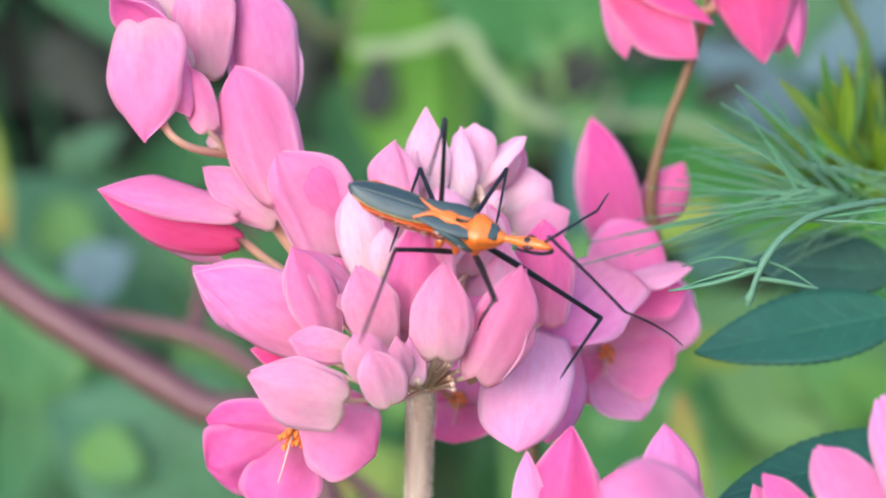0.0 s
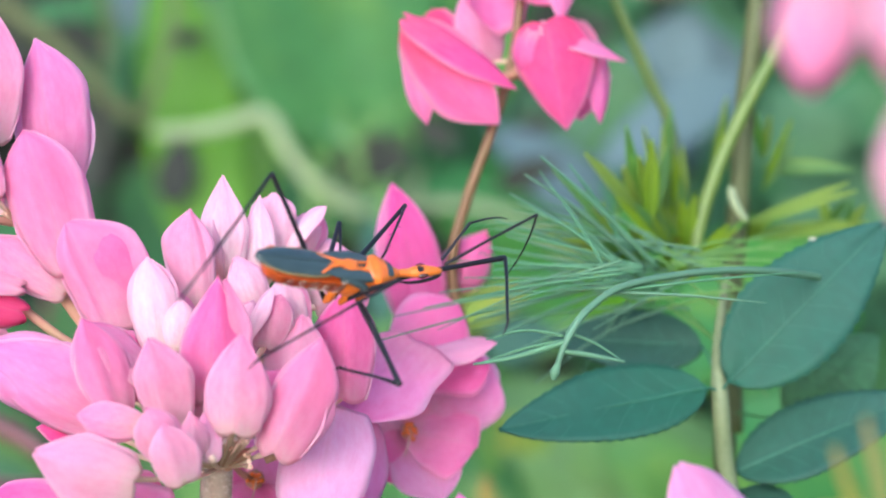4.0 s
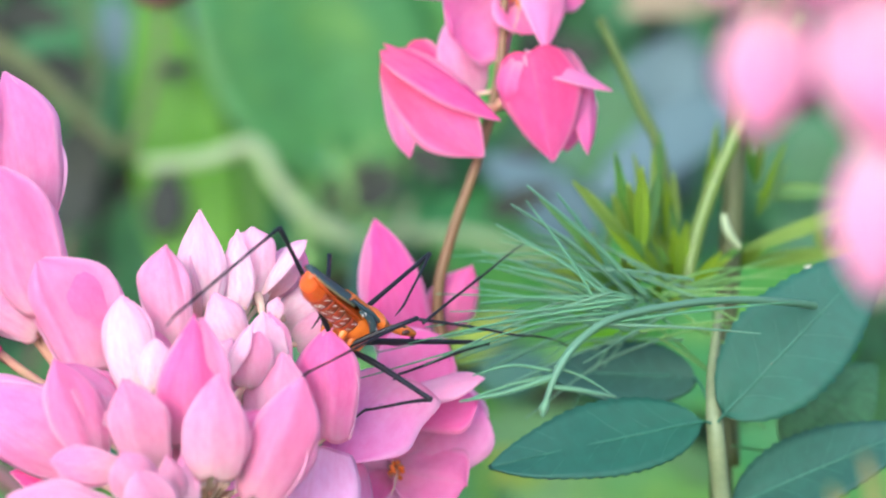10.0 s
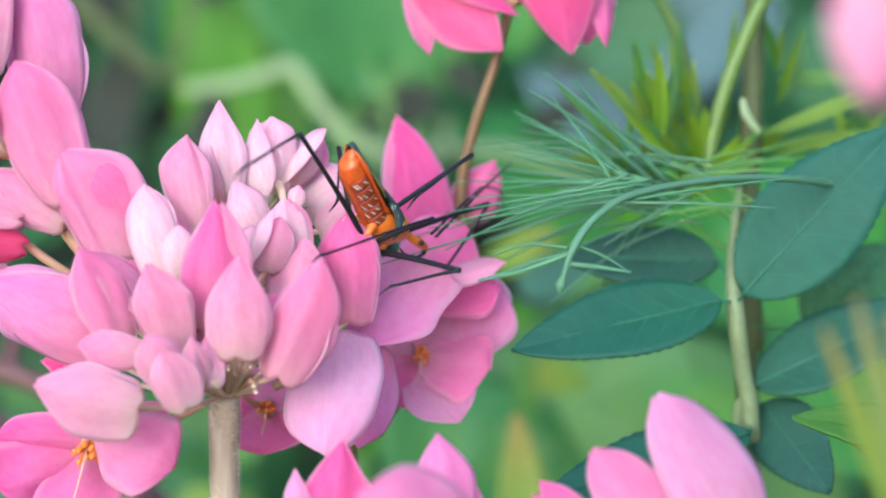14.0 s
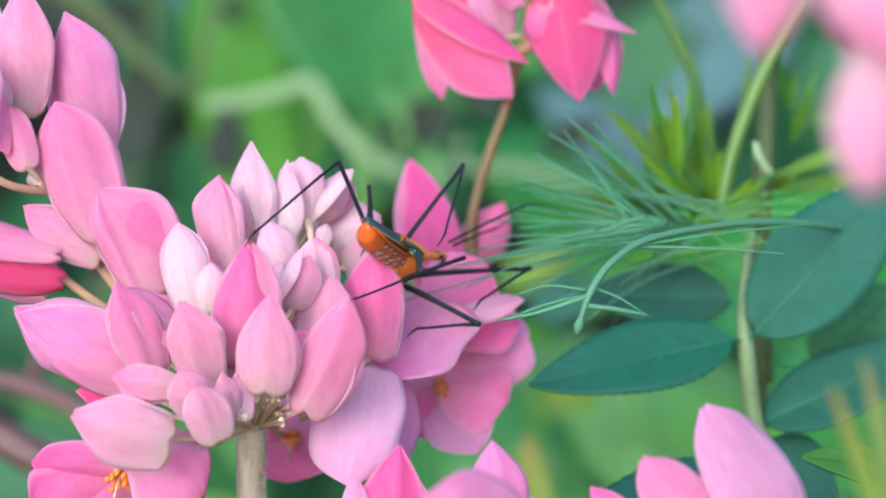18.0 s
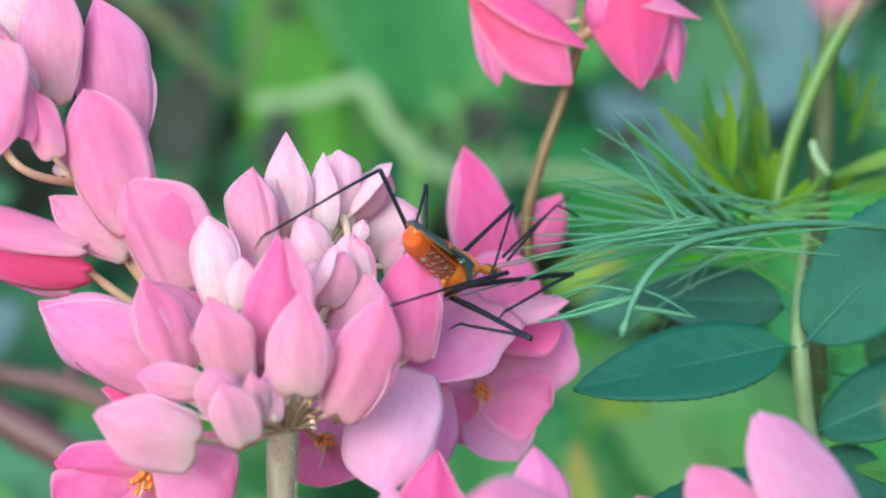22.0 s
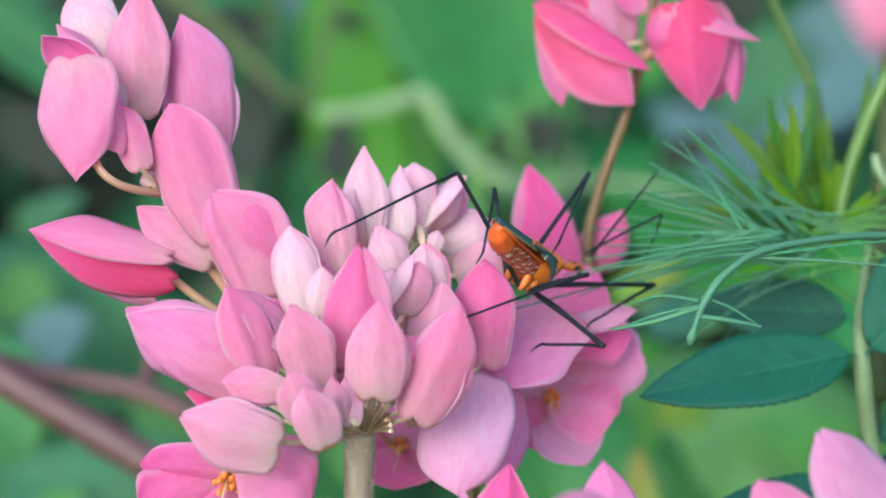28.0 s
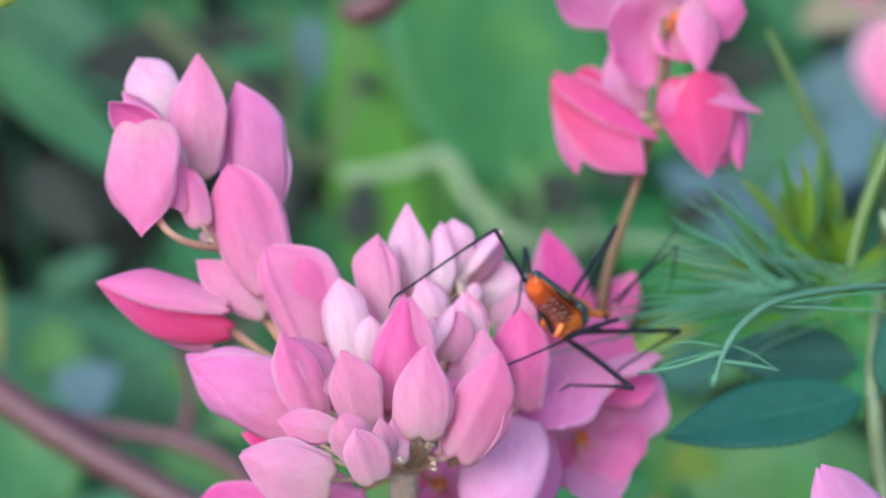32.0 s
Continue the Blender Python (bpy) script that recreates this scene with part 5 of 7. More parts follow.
    leaf("leaf", dry, (-63.1, 322, 67.2), (-45.5, 320, 65.4), 8, SHADOWLEAF, (0, -1, -0.35), 0, 0.10, 0.05, None, "", 0.4)
    leaf("leaf", dry, (-25.0, 312, 51.8), (-18.0, 312, 54.5), 5, SHADOWLEAF, (0, -1, -0.35), 0, 0.10, 0.05, None, "", 0.4)
    leaf("leaf", dry, (-25.9, 316, 14.7), (-23.0, 318, 31.8), 9.5, SHADOWLEAF, (0, -1, -0.35), 0, 0.10, 0.05, None, "", 0.4)
    leaf("leaf", dry, (10.9, 312, 19.3), (28.2, 312, 31.9), 11.5, SHADOWLEAF, (0, -1, -0.35), 0, 0.10, 0.05, None, "", 0.4)
    leaf("leaf", dry, (56.2, 345, 59.8), (83.1, 345, 60.3), 12, SHADOWLEAF, (0, -1, -0.35), 0, 0.10, 0.05, None, "", 0.4)
    leaf("leaf", dry, (53.9, 340, 29.9), (67.2, 340, 38.8), 8, SHADOWLEAF, (0, -1, -0.35), 0, 0.10, 0.05, None, "", 0.4)
    leaf("leaf", dry, (-45.2, 314, 40.0), (-40.3, 316, 26.9), 11, SHADOWLEAF, (0, -1, -0.35), 0, 0.10, 0.05, None, "", 0.4)
    leaf("leaf", dry, (-51.4, 318, 54.4), (-42.7, 318, 52.6), 8, SHADOWLEAF, (0, -1, -0.35), 0, 0.10, 0.05, None, "", 0.4)
    leaf("leaf", dry, (-97.4, 330, 52.4), (-59.6, 330, 67.7), 20, SHADOWLEAF, (0, -1, -0.35), 0, 0.10, 0.05, None, "", 0.4)
    leaf("leaf", dry, (-107.1, 332, 35.7), (-90.7, 332, 15.2), 14, SHADOWLEAF, (0, -1, -0.35), 0, 0.10, 0.05, None, "", 0.4)
    leaf("leaf", dry, (-55.0, 318, 55.9), (-40.4, 318, 49.3), 8, SHADOWLEAF, (0, -1, -0.35), 0, 0.10, 0.05, None, "", 0.4)
    leaf("leaf", dry, (16.6, 272, 20.1), (27.4, 272, 26.4), 6.5, SHADOWLEAF, (0, -1, -0.35), 0, 0.10, 0.05, None, "", 0.4)
    leaf("leaf", dry, (45.1, 272, 18.4), (59.3, 272, 23.8), 6.5, SHADOWLEAF, (0, -1, -0.35), 0, 0.10, 0.05, None, "", 0.4)
    leaf("leaf", dry, (29.5, 300, 34.7), (39.6, 300, 27.6), 7, SHADOWLEAF, (0, -1, -0.35), 0, 0.10, 0.05, None, "", 0.4)
    strands = thing("thin_grass_blades", (10.4, 306, 10.3), "thin green grass blades crossing a dark gap", "grass")
    tube("blade", [(7.8, 306, 8.6), (10.3, 306, 22.6), (22.1, 306, 32.8)], [0.5, 0.42, 0.2], STEM_OLIVE, strands, 6, 5)
    tube("blade", [(9.5, 306, 4.6), (12.1, 306, 18.7), (26.1, 306, 28.9)], [0.5, 0.4, 0.2], STEM_GREEN, strands, 6, 5)
    tube("blade", [(14.8, 306, 3.4), (17.4, 306, 17.4), (30.1, 306, 25.4)], [0.5, 0.42, 0.2], STEM_OLIVE, strands, 6, 5)
    tube("blade", [(5.1, 306, 10.3), (7.7, 306, 24.4), (17.3, 306, 34.1)], [0.5, 0.4, 0.2], STEM_GREEN, strands, 6, 5)
    tube("blade", [(20.1, 306, 3.4), (22.6, 306, 17.4), (33.2, 306, 24.5)], [0.5, 0.42, 0.2], STEM_OLIVE, strands, 6, 5)
    tube("blade", [(23.6, 306, -0.1), (26.2, 306, 13.9), (24.3, 306, 37.7)], [0.5, 0.4, 0.2], STEM_GREEN, strands, 6, 5)
    fern = thing("feathery_weed", (16.4, 280, 16.3), "fine feathery green weed far behind, blurred", "weed")
    tube("stem", [(30, 282, -300), (23.3, 280, -4.5), (17.7, 280, 18.7), (11.9, 280, 33.4)], [1.6, 1.2, 0.9, 0.5], STEM_GREEN, fern, 8, 6)
    wisp = random.Random(44)
    for k in range(26):
        b = Vector((22.3, 280, 6.5)).lerp(Vector((13.1, 280, 31)), wisp.random())
        a = wisp.uniform(-1.5, 1.5)
        e = b + Vector((math.sin(a), wisp.uniform(-0.3, 0.3), 0.4 + 0.6 * math.cos(a))) * wisp.uniform(6, 15)
        tube("thread_leaf", [b, b.lerp(e, 0.5) + Vector((0, 0, 0.6)), e], [0.36, 0.32, 0.15], (STEM_GREEN, NEEDLE, STEM_OLIVE)[k % 3], fern, 5, 4)
    global ARCH
    top = ARCH = thing("arching_yellow_stem", (-27.3, 0.0, 26.6), "smooth yellow-green stem arching above the flowers", "vine stem")
    tube("stem", [(-72.0, 30.0, 11.8), (-42.6, 10.0, 22.7), (-23.0, 0.0, 26.6), (-14.0, -2.0, 27.2), (-5.2, -2.0, 28.0), (1.9, 0.0, 29.7), (13.2, 4.0, 34.7), (33.8, 12.0, 48.0)], [1.2, 1.1, 1.0, 0.8, 0.65, 0.5, 0.4, 0.3], YELLOWSTEM, top, 10, 8)
    pod = thing("brown_seed_head", (-14.5, 120.0, 48.4), "dry brown seed head hanging on a thin stem", "seed head")
    tube("pod", [(-8.4, 120.0, 46.9), (-13.0, 120.0, 44.1), (-16.4, 120.0, 42.9), (-19.1, 120.0, 42.9)], [1.0, 2.6, 2.4, 0.8], STEM_RED, pod, 12, 6, 0.2)
    tube("stem", [(-8.4, 120.0, 46.9), (-1.6, 122.0, 55.1)], [0.7, 0.6], STEM_OLIVE, pod, 8, 4)


background()


def hedge():
    """Leaves of the hedge further back: uncounted, one mesh."""
    rnd = random.Random(9)
    verts, faces, uvs = [], [], []
    for k in range(46):
        x, y = rnd.uniform(-460, 500), rnd.uniform(400, 880)
        stem = tube_data([(x, y, -0.176 * y - 300), (x + rnd.uniform(-30, 30), y, -140), (x + rnd.uniform(-70, 70), y, rnd.uniform(60, 260))], [4.0, 3.0, 1.5], 6, 5)
        n0 = len(verts)
        verts += stem[0]
        uvs += stem[2]
        faces += [tuple(n0 + i for i in f) for f in stem[1]]
    for k in range(2300):
        y = rnd.uniform(380, 900)
        c = Vector((rnd.uniform(-480, 520), y, rnd.uniform(-290, 330)))
        ax, az = c.x / (y + 172), c.z / (y + 172)
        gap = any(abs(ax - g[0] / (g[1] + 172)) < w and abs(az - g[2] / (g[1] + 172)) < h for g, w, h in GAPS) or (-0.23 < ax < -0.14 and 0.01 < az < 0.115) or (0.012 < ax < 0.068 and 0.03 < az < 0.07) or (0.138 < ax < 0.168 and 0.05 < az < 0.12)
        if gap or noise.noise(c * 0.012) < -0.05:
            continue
        d = Vector((rnd.uniform(-1, 1), rnd.uniform(-0.4, 0.4), rnd.uniform(-1, 0.6))).normalized()
        f = Vector((rnd.uniform(-0.6, 0.6), -1, rnd.uniform(0, 1)))
        m = Matrix.Translation(c) @ axes((0, 0, 0), d, f)
        ln, w = rnd.uniform(30, 60), rnd.uniform(16, 34)
        n0 = len(verts)
        for j in range(6):
            v = j / 5
            ww = w / 2 * math.sin(math.pi * v ** 0.7) ** 0.8 + 0.3
            for u in (-1, 0, 1):
                verts.append(m @ Vector((ww * u, v * ln, 0.2 * ww * abs(u) - 0.15 * ln * v * v)))
                uvs.append(((u + 1) / 2, v))
        for j in range(5):
            for i in range(2):
                a = n0 + j * 3 + i
                faces.append((a, a + 1, a + 4, a + 3))
    ob = mesh_part("hedge_leaves", verts, faces, SHADEGREEN, None, (0, 0, 0), uvs)
    ob.matrix_basis = TILT
    tagged(ob, "dim green hedge leaves far behind the flowers", "hedge", kind="stuff")


hedge()


def shade_backing():
    """Dense brown-green leaves added behind the hedge, shade in their colour: uncounted, one mesh."""
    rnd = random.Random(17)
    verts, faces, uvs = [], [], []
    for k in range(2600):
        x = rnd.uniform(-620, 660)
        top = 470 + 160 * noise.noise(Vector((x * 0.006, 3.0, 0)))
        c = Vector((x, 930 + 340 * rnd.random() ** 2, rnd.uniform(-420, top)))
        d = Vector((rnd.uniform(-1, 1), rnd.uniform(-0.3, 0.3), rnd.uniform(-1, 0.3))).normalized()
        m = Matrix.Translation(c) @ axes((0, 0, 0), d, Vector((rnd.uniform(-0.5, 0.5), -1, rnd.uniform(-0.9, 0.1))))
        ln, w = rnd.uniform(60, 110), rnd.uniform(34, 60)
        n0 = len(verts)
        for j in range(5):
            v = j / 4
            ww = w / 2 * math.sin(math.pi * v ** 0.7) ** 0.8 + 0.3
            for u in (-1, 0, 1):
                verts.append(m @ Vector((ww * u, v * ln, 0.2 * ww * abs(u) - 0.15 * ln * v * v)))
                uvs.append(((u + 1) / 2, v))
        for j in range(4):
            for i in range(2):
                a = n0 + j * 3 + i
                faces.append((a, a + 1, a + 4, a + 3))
    ob = mesh_part("shrub_leaves", verts, faces, SHADOWLEAF, None, (0, 0, 0), uvs)
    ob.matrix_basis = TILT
    tagged(ob, "dark brown-green leaves added behind the hedge, shade in their colour", "shrub", kind="stuff")


shade_backing()

# ---- the insect ----
def loft(sections, sides=18, power=2.3):
    """A closed body through sections (x, half width, centre z, half height), millimetres."""
    verts, faces = [], []
    n = len(sections)
    fine = []
    for i in range(n - 1):
        a, b = sections[i], sections[i + 1]
        for k in range(4):
            t = k / 4
            s = t * t * (3 - 2 * t)
            fine.append(tuple(p + (q - p) * (t if m == 0 else s) for m, (p, q) in enumerate(zip(a, b))))
    fine.append(sections[-1])
    for x, hw, cz, hh in fine:
        for k in range(sides):
            a = 2 * math.pi * k / sides
            c, s = math.cos(a), math.sin(a)
            verts.append((x, hw * math.copysign(abs(c) ** (2 / power), c), cz + hh * math.copysign(abs(s) ** (2 / power), s)))
    for i in range(len(fine) - 1):
        for k in range(sides):
            a, b = i * sides + k, i * sides + (k + 1) % sides
            faces.append((b, a, a + sides, b + sides))
    for ring, flip in ((0, False), (len(fine) - 1, True)):
        loop = [ring * sides + k for k in range(sides)]
        faces.append(tuple(reversed(loop)) if flip else tuple(loop))
    return verts, faces


HIPS = {"A": (-0.2, -0.8, -2.5), "B": (-0.2, 0.8, -2.5), "C": (1.2, -0.8, -2.4), "F": (1.2, 0.8, -2.4), "D": (2.7, -0.6, -2.1), "E": (2.7, 0.6, -2.1)}
BONES = {"A": (11.2, 12.6), "B": (8.2, 8.0), "C": (6.6, 12.4), "F": (12.4, 8.6), "D": (9.0, 6.4), "E": (14.2, 8.6)}
FEELERS = {"P": ((7.6, -0.28, 3.3), 8.8, 8.0), "Q": ((7.6, 0.28, 3.3), 8.8, 8.0)}
LEG_PIECES = {}


def lifted(data):
    """The same piece bent upwards ahead of the shoulders."""
    return [(x, y, z + 0.36 * max(x - 2.4, 0) * min(1.0, 0.4 + 0.3 * max(x - 2.4, 0))) for x, y, z in data[0]], data[1]


ABDOMEN = [(-7.7, 0.12, 0.78, 0.12), (-7.4, 0.5, 0.45, 0.45), (-6.8, 0.92, 0.02, 0.86), (-5.8, 1.1, -0.15, 1.05), (-4.3, 1.15, -0.22, 1.1), (-2.5, 1.1, -0.32, 1.1), (-0.6, 1.0, -0.42, 1.12), (0.8, 0.95, -0.48, 1.1)]


def on_abdomen(x, angle, out=0.0):
    """A point of the abdomen's skin at x and an angle round it (0: the side, -90: below)."""
    i = max(k for k in range(len(ABDOMEN) - 1) if ABDOMEN[k][0] <= x)
    a, b = ABDOMEN[i], ABDOMEN[i + 1]
    f = (x - a[0]) / (b[0] - a[0])
    f = f * f * (3 - 2 * f)
    hw, cz, hh = (a[n] + (b[n] - a[n]) * f for n in (1, 2, 3))
    c, s = math.cos(radians(angle)), math.sin(radians(angle))
    return Vector((x, (hw + out) * math.copysign(abs(c) ** 0.87, c), cz + (hh + out) * math.copysign(abs(s) ** 0.87, s)))


def assassin_bug():
    bug = thing("assassin_bug", (0, 0, 0), "orange and black assassin bug with long thin black legs", "insect")
    P = lambda name, data, mat, parent=bug, label="": mesh_part(name, data[0], data[1], mat, parent, (0, 0, 0), None, label)
    belly = P("abdomen", loft(ABDOMEN), BUG_ORANGE, bug, "glossy orange abdomen")
    # darker red plates of the flanks, each with short white dashes
    rnd = random.Random(3)
    for side in (-1, 1):
        for k in range(5):
            x0 = -5.7 + 1.18 * k
            grid = []
            for j in range(7):
                for i in range(5):
                    p = on_abdomen(x0 + 0.03 + 1.10 * i / 4, 18 - 82 * j / 6, 0.015 + 0.02 * math.sin(math.pi * i / 4))
                    grid.append(Vector((p.x, side * p.y, p.z)))
            if side > 0:
                grid = [grid[j * 5 + 4 - i] for j in range(7) for i in range(5)]
            plate = P("flank_plate", shell(grid, 4, 6, 0.05), BUG_RED, belly)
            for row in range(3):
                if rnd.random() < 0.08:
                    continue
                x = x0 + rnd.uniform(0.25, 0.4)
                a = -2 - 26 * row + rnd.uniform(-6, 6)
                ln = rnd.uniform(0.5, 0.78)
                q = [on_abdomen(x + ln * f, a + 16 * f, 0.07) for f in (0, 0.5, 1)]
                d = tube_data([(v.x, side * v.y, v.z) for v in q], [0.018, 0.042, 0.014], 6, 3)
                P("white_dash", d, BUG_WHITE, plate)
    fuzz = random.Random(77)
    hv, hf = [], []
    for k in range(260):
        side = fuzz.choice((-1, 1))
        x, a = fuzz.uniform(-7.2, 0.5), fuzz.uniform(-88, 30)
        p, q = on_abdomen(x, a, 0.02), on_abdomen(x - 0.15, a, fuzz.uniform(0.22, 0.45))
        s = Vector((0.012, 0, 0.012))
        n0 = len(hv)
        hv += [Vector((v.x, side * v.y, v.z)) for v in (p + s, p - s, q, p + Vector((-0.012, 0.014, 0.012)))]
        hf += [(n0, n0 + 1, n0 + 2), (n0 + 1, n0 + 3, n0 + 2), (n0 + 3, n0, n0 + 2)]
    tagged(P("abdomen_hair", (hv, hf), BUG_TAN, belly), kind="stuff")
    for side in (-1, 1):
        # membrane of the wing: a long flat plate with a pointed oval end, the two lying over one another
        grid, nu, nv = [], 6, 18
        for j in range(nv + 1):
            v = j / nv
            x = -1.6 - v * 6.7
            w = 1.2 * min(0.72 + v * 1.1, 1.0) * (math.sqrt(max(1 - max(v - 0.45, 0) ** 2 / 0.3025, 0)) * 0.97 + 0.03)
            for i in range(nu + 1):
                u = i / nu
                y = side * (w * u - 0.12 * (1 - u) * v)
                grid.append(Vector((x, y, 1.28 - 0.18 * v - 0.42 * u * u + 0.03 * side * (1 - u))))
        if side < 0:
            grid = [grid[j * (nu + 1) + nu - i] for j in range(nv + 1) for i in range(nu + 1)]
        wing = P("wing", shell(grid, nu, nv, -0.08), BUG_WING, bug, "dark slate-blue folded wing")
        rim = [(-1.6 - s * 6.6, side * 1.2 * min(0.72 + s * 1.1, 1.0) * (math.sqrt(max(1 - max(s - 0.45, 0) ** 2 / 0.3025, 0)) * 0.97 + 0.03), 0.86 - 0.18 * s + 0.40 * max(s - 0.72, 0)) for s in (0.0, 0.2, 0.4, 0.6, 0.8, 0.93, 1.0)]
        P("wing_rim", tube_data(rim, [0.10, 0.11, 0.09, 0.05], 6, 4), BUG_TAN, wing)
        # leathery fore part of the wing, slate with pale streaks and an orange border
        P("fore_wing", loft([(-2.6, 0.06, 1.12, 0.05), (-1.8, 0.42, 1.12, 0.14), (-0.6, 0.62, 1.14, 0.22), (0.8, 0.66, 1.16, 0.28), (1.9, 0.5, 1.12, 0.26), (2.5, 0.12, 1.05, 0.1)]), BUG_WING, bug, "slate fore wing with pale streaks").location.y = side * 0.72 * MM
        border = [(-2.7, side * 0.9, 1.02), (-1.6, side * 0.28, 1.33), (-0.4, side * 0.16, 1.36), (0.8, side * 0.30, 1.38), (1.6, side * 0.42, 1.4)]
        P("orange_border", tube_data(border, [0.1, 0.16, 0.17, 0.14, 0.08], 8, 5), BUG_YELLOW)
        streak = [(-0.9, side * 1.12, 0.85), (0.2, side * 1.32, 0.9), (1.2, side * 1.42, 0.6), (2.0, side * 1.35, 0.0), (2.4, side * 1.15, -0.6)]
        P("shoulder_streak", tube_data(streak, [0.16, 0.30, 0.34, 0.28, 0.12], 8, 5), BUG_WING)
        for k in range(26):
            q = Vector(streak[0]).lerp(Vector(streak[2]), k / 25) + Vector((rnd.uniform(-0.15, 0.2), side * rnd.uniform(0.12, 0.3), rnd.uniform(-0.05, 0.3)))
            P("cream_fleck", tube_data([q, q + Vector((0.16, side * 0.03, -0.08)), q + Vector((0.34, 0, -0.2))], [0.015, 0.035, 0.015], 6, 3), BUG_WHITE)
        # orange margin of the abdomen beside the wing
        grid, nu, nv = [], 3, 18
        for j in range(nv + 1):
            v = j / nv
            x = -0.2 - v * 7.6
            for i in range(nu + 1):
                u = i / nu
                y = 0.85 + u * (0.34 + 0.18 * math.sin(math.pi * v ** 1.6) + 0.05 * math.sin(v * 33)) * (1 - 0.75 * max(v - 0.85, 0) / 0.15)
                grid.append(Vector((x, side * y * (1 - 0.4 * max(v - 0.85, 0) / 0.15), 0.32 + 0.12 * u * u + 0.35 * v * v * v)))
        if side < 0:
            grid = [grid[j * (nu + 1) + nu - i] for j in range(nv + 1) for i in range(nu + 1)]
        P("abdomen_margin", shell(grid, nu, nv, 0.12), BUG_ORANGE)
    P("scutellum", loft([(-1.9, 0.08, 1.28, 0.06), (-1.0, 0.3, 1.33, 0.12), (-0.1, 0.55, 1.36, 0.2), (0.5, 0.5, 1.36, 0.2)]), BUG_YELLOW)
    P("pronotum", loft([(1.5, 0.75, 1.0, 0.3), (1.9, 1.25, 1.0, 0.6), (2.5, 1.4, 1.05, 0.72), (3.0, 1.15, 1.08, 0.66), (3.6, 0.92, 1.05, 0.56), (4.2, 0.55, 1.0, 0.35)]), BUG_YELLOW, bug, "raised amber plate behind the neck")
    P("front_patch", loft([(2.7, 0.3, 1.66, 0.08), (3.1, 0.75, 1.5, 0.2), (3.7, 0.72, 1.36, 0.26), (4.2, 0.35, 1.2, 0.16)]), BUG_WING, bug, "dark slate patch before the plate")
    P("thorax", lifted(loft([(-0.2, 0.9, -0.55, 1.1), (0.8, 1.25, -0.35, 1.4), (2.0, 1.38, -0.2, 1.45), (3.0, 1.1, -0.1, 1.25), (3.8, 0.8, 0.1, 0.95), (4.5, 0.45, 0.2, 0.5)])), BUG_YELLOW, bug, "amber orange thorax")
    P("neck", lifted(loft([(4.0, 0.4, 0.3, 0.42), (4.8, 0.3, 0.3, 0.3), (5.6, 0.34, 0.28, 0.32)])), BUG_YELLOW)
    head = P("head", lifted(loft([(5.3, 0.32, 0.26, 0.3), (5.9, 0.46, 0.28, 0.42), (6.6, 0.5, 0.26, 0.46), (7.2, 0.42, 0.2, 0.4), (7.8, 0.3, 0.12, 0.3), (8.2, 0.15, 0.05, 0.16)])), BUG_YELLOW, bug, "narrow amber head")
    P("head_stripe", lifted(loft([(5.5, 0.16, 0.5, 0.1), (6.2, 0.3, 0.6, 0.14), (7.0, 0.2, 0.54, 0.1)])), BUG_BLACK, head)
    for side in (-1, 1):
        P("eye", lifted(loft([(6.05, 0.05, 0.32, 0.05), (6.2, 0.22, 0.32, 0.22), (6.5, 0.27, 0.32, 0.28), (6.75, 0.18, 0.32, 0.2), (6.9, 0.04, 0.32, 0.05)], 12, 2.0)), BUG_EYE, head).location.y = side * 0.42 * MM
    P("beak", lifted(tube_data([(8.0, 0, 0.0), (8.3, 0, -0.6), (7.6, 0, -1.2), (6.4, 0, -1.3), (5.4, 0, -1.0)], [0.18, 0.18, 0.15, 0.12, 0.05], 8, 5)), BUG_BLACK, bug, "curved dark beak")
    for k, hip in HIPS.items():
        P("hip_joint", tube_data([(hip[0], hip[1] * 0.9, hip[2] + 1.3), (hip[0], hip[1] * 1.1, hip[2] + 0.6), (hip[0], hip[1], hip[2] - 0.1)], [0.42, 0.34, 0.22], 10, 4), BUG_YELLOW)
        lf, lt = BONES[k]
        thick = 0.29 if k in "DE" else 0.25
        fem = P("femur", tube_data([(0, 0, 0), (lf * 0.3, 0, 0.12), (lf * 0.7, 0, 0.08), (lf, 0, 0)], [thick * 0.7, thick, thick * 0.8, thick * 0.72, thick * 0.85], 10, 6), BUG_LEG)
        tib = P("tibia", tube_data([(0, 0, 0), (lt * 0.3, 0, 0.10), (lt * 0.85, 0, 0.0), (lt * 0.97, 0, 0.05)], [thick * 0.66, thick * 0.48, thick * 0.40, thick * 0.44], 8, 6), BUG_LEG)
        tarsus = tube_data([(lt * 0.96, 0, 0.05), (lt, 0, -0.05), (lt + 0.45, 0, -0.35), (lt + 0.85, 0, -0.8)], [0.13, 0.11, 0.09, 0.03], 6, 4)
        P("tarsus", tarsus, BUG_LEG, tib)
        hairs = random.Random(ord(k))
        for h in range(10):
            x = lt * hairs.uniform(0.1, 0.9)
            a = hairs.uniform(0, 6.28)
            d = tube_data([(x, 0, 0.05), (x + 0.12, 0.34 * math.cos(a), 0.05 + 0.34 * math.sin(a))], [0.025, 0.012], 4, 2)
            P("bristle", d, BUG_LEG, tib)
        LEG_PIECES[k] = (fem, tib)
    for k, (root, l1, l2) in FEELERS.items():
        base = P("antenna_base", tube_data([(0, 0, 0), (l1 * 0.5, 0, 0.1), (l1, 0, 0)], [0.14, 0.12, 0.11], 8, 6), BUG_LEG)
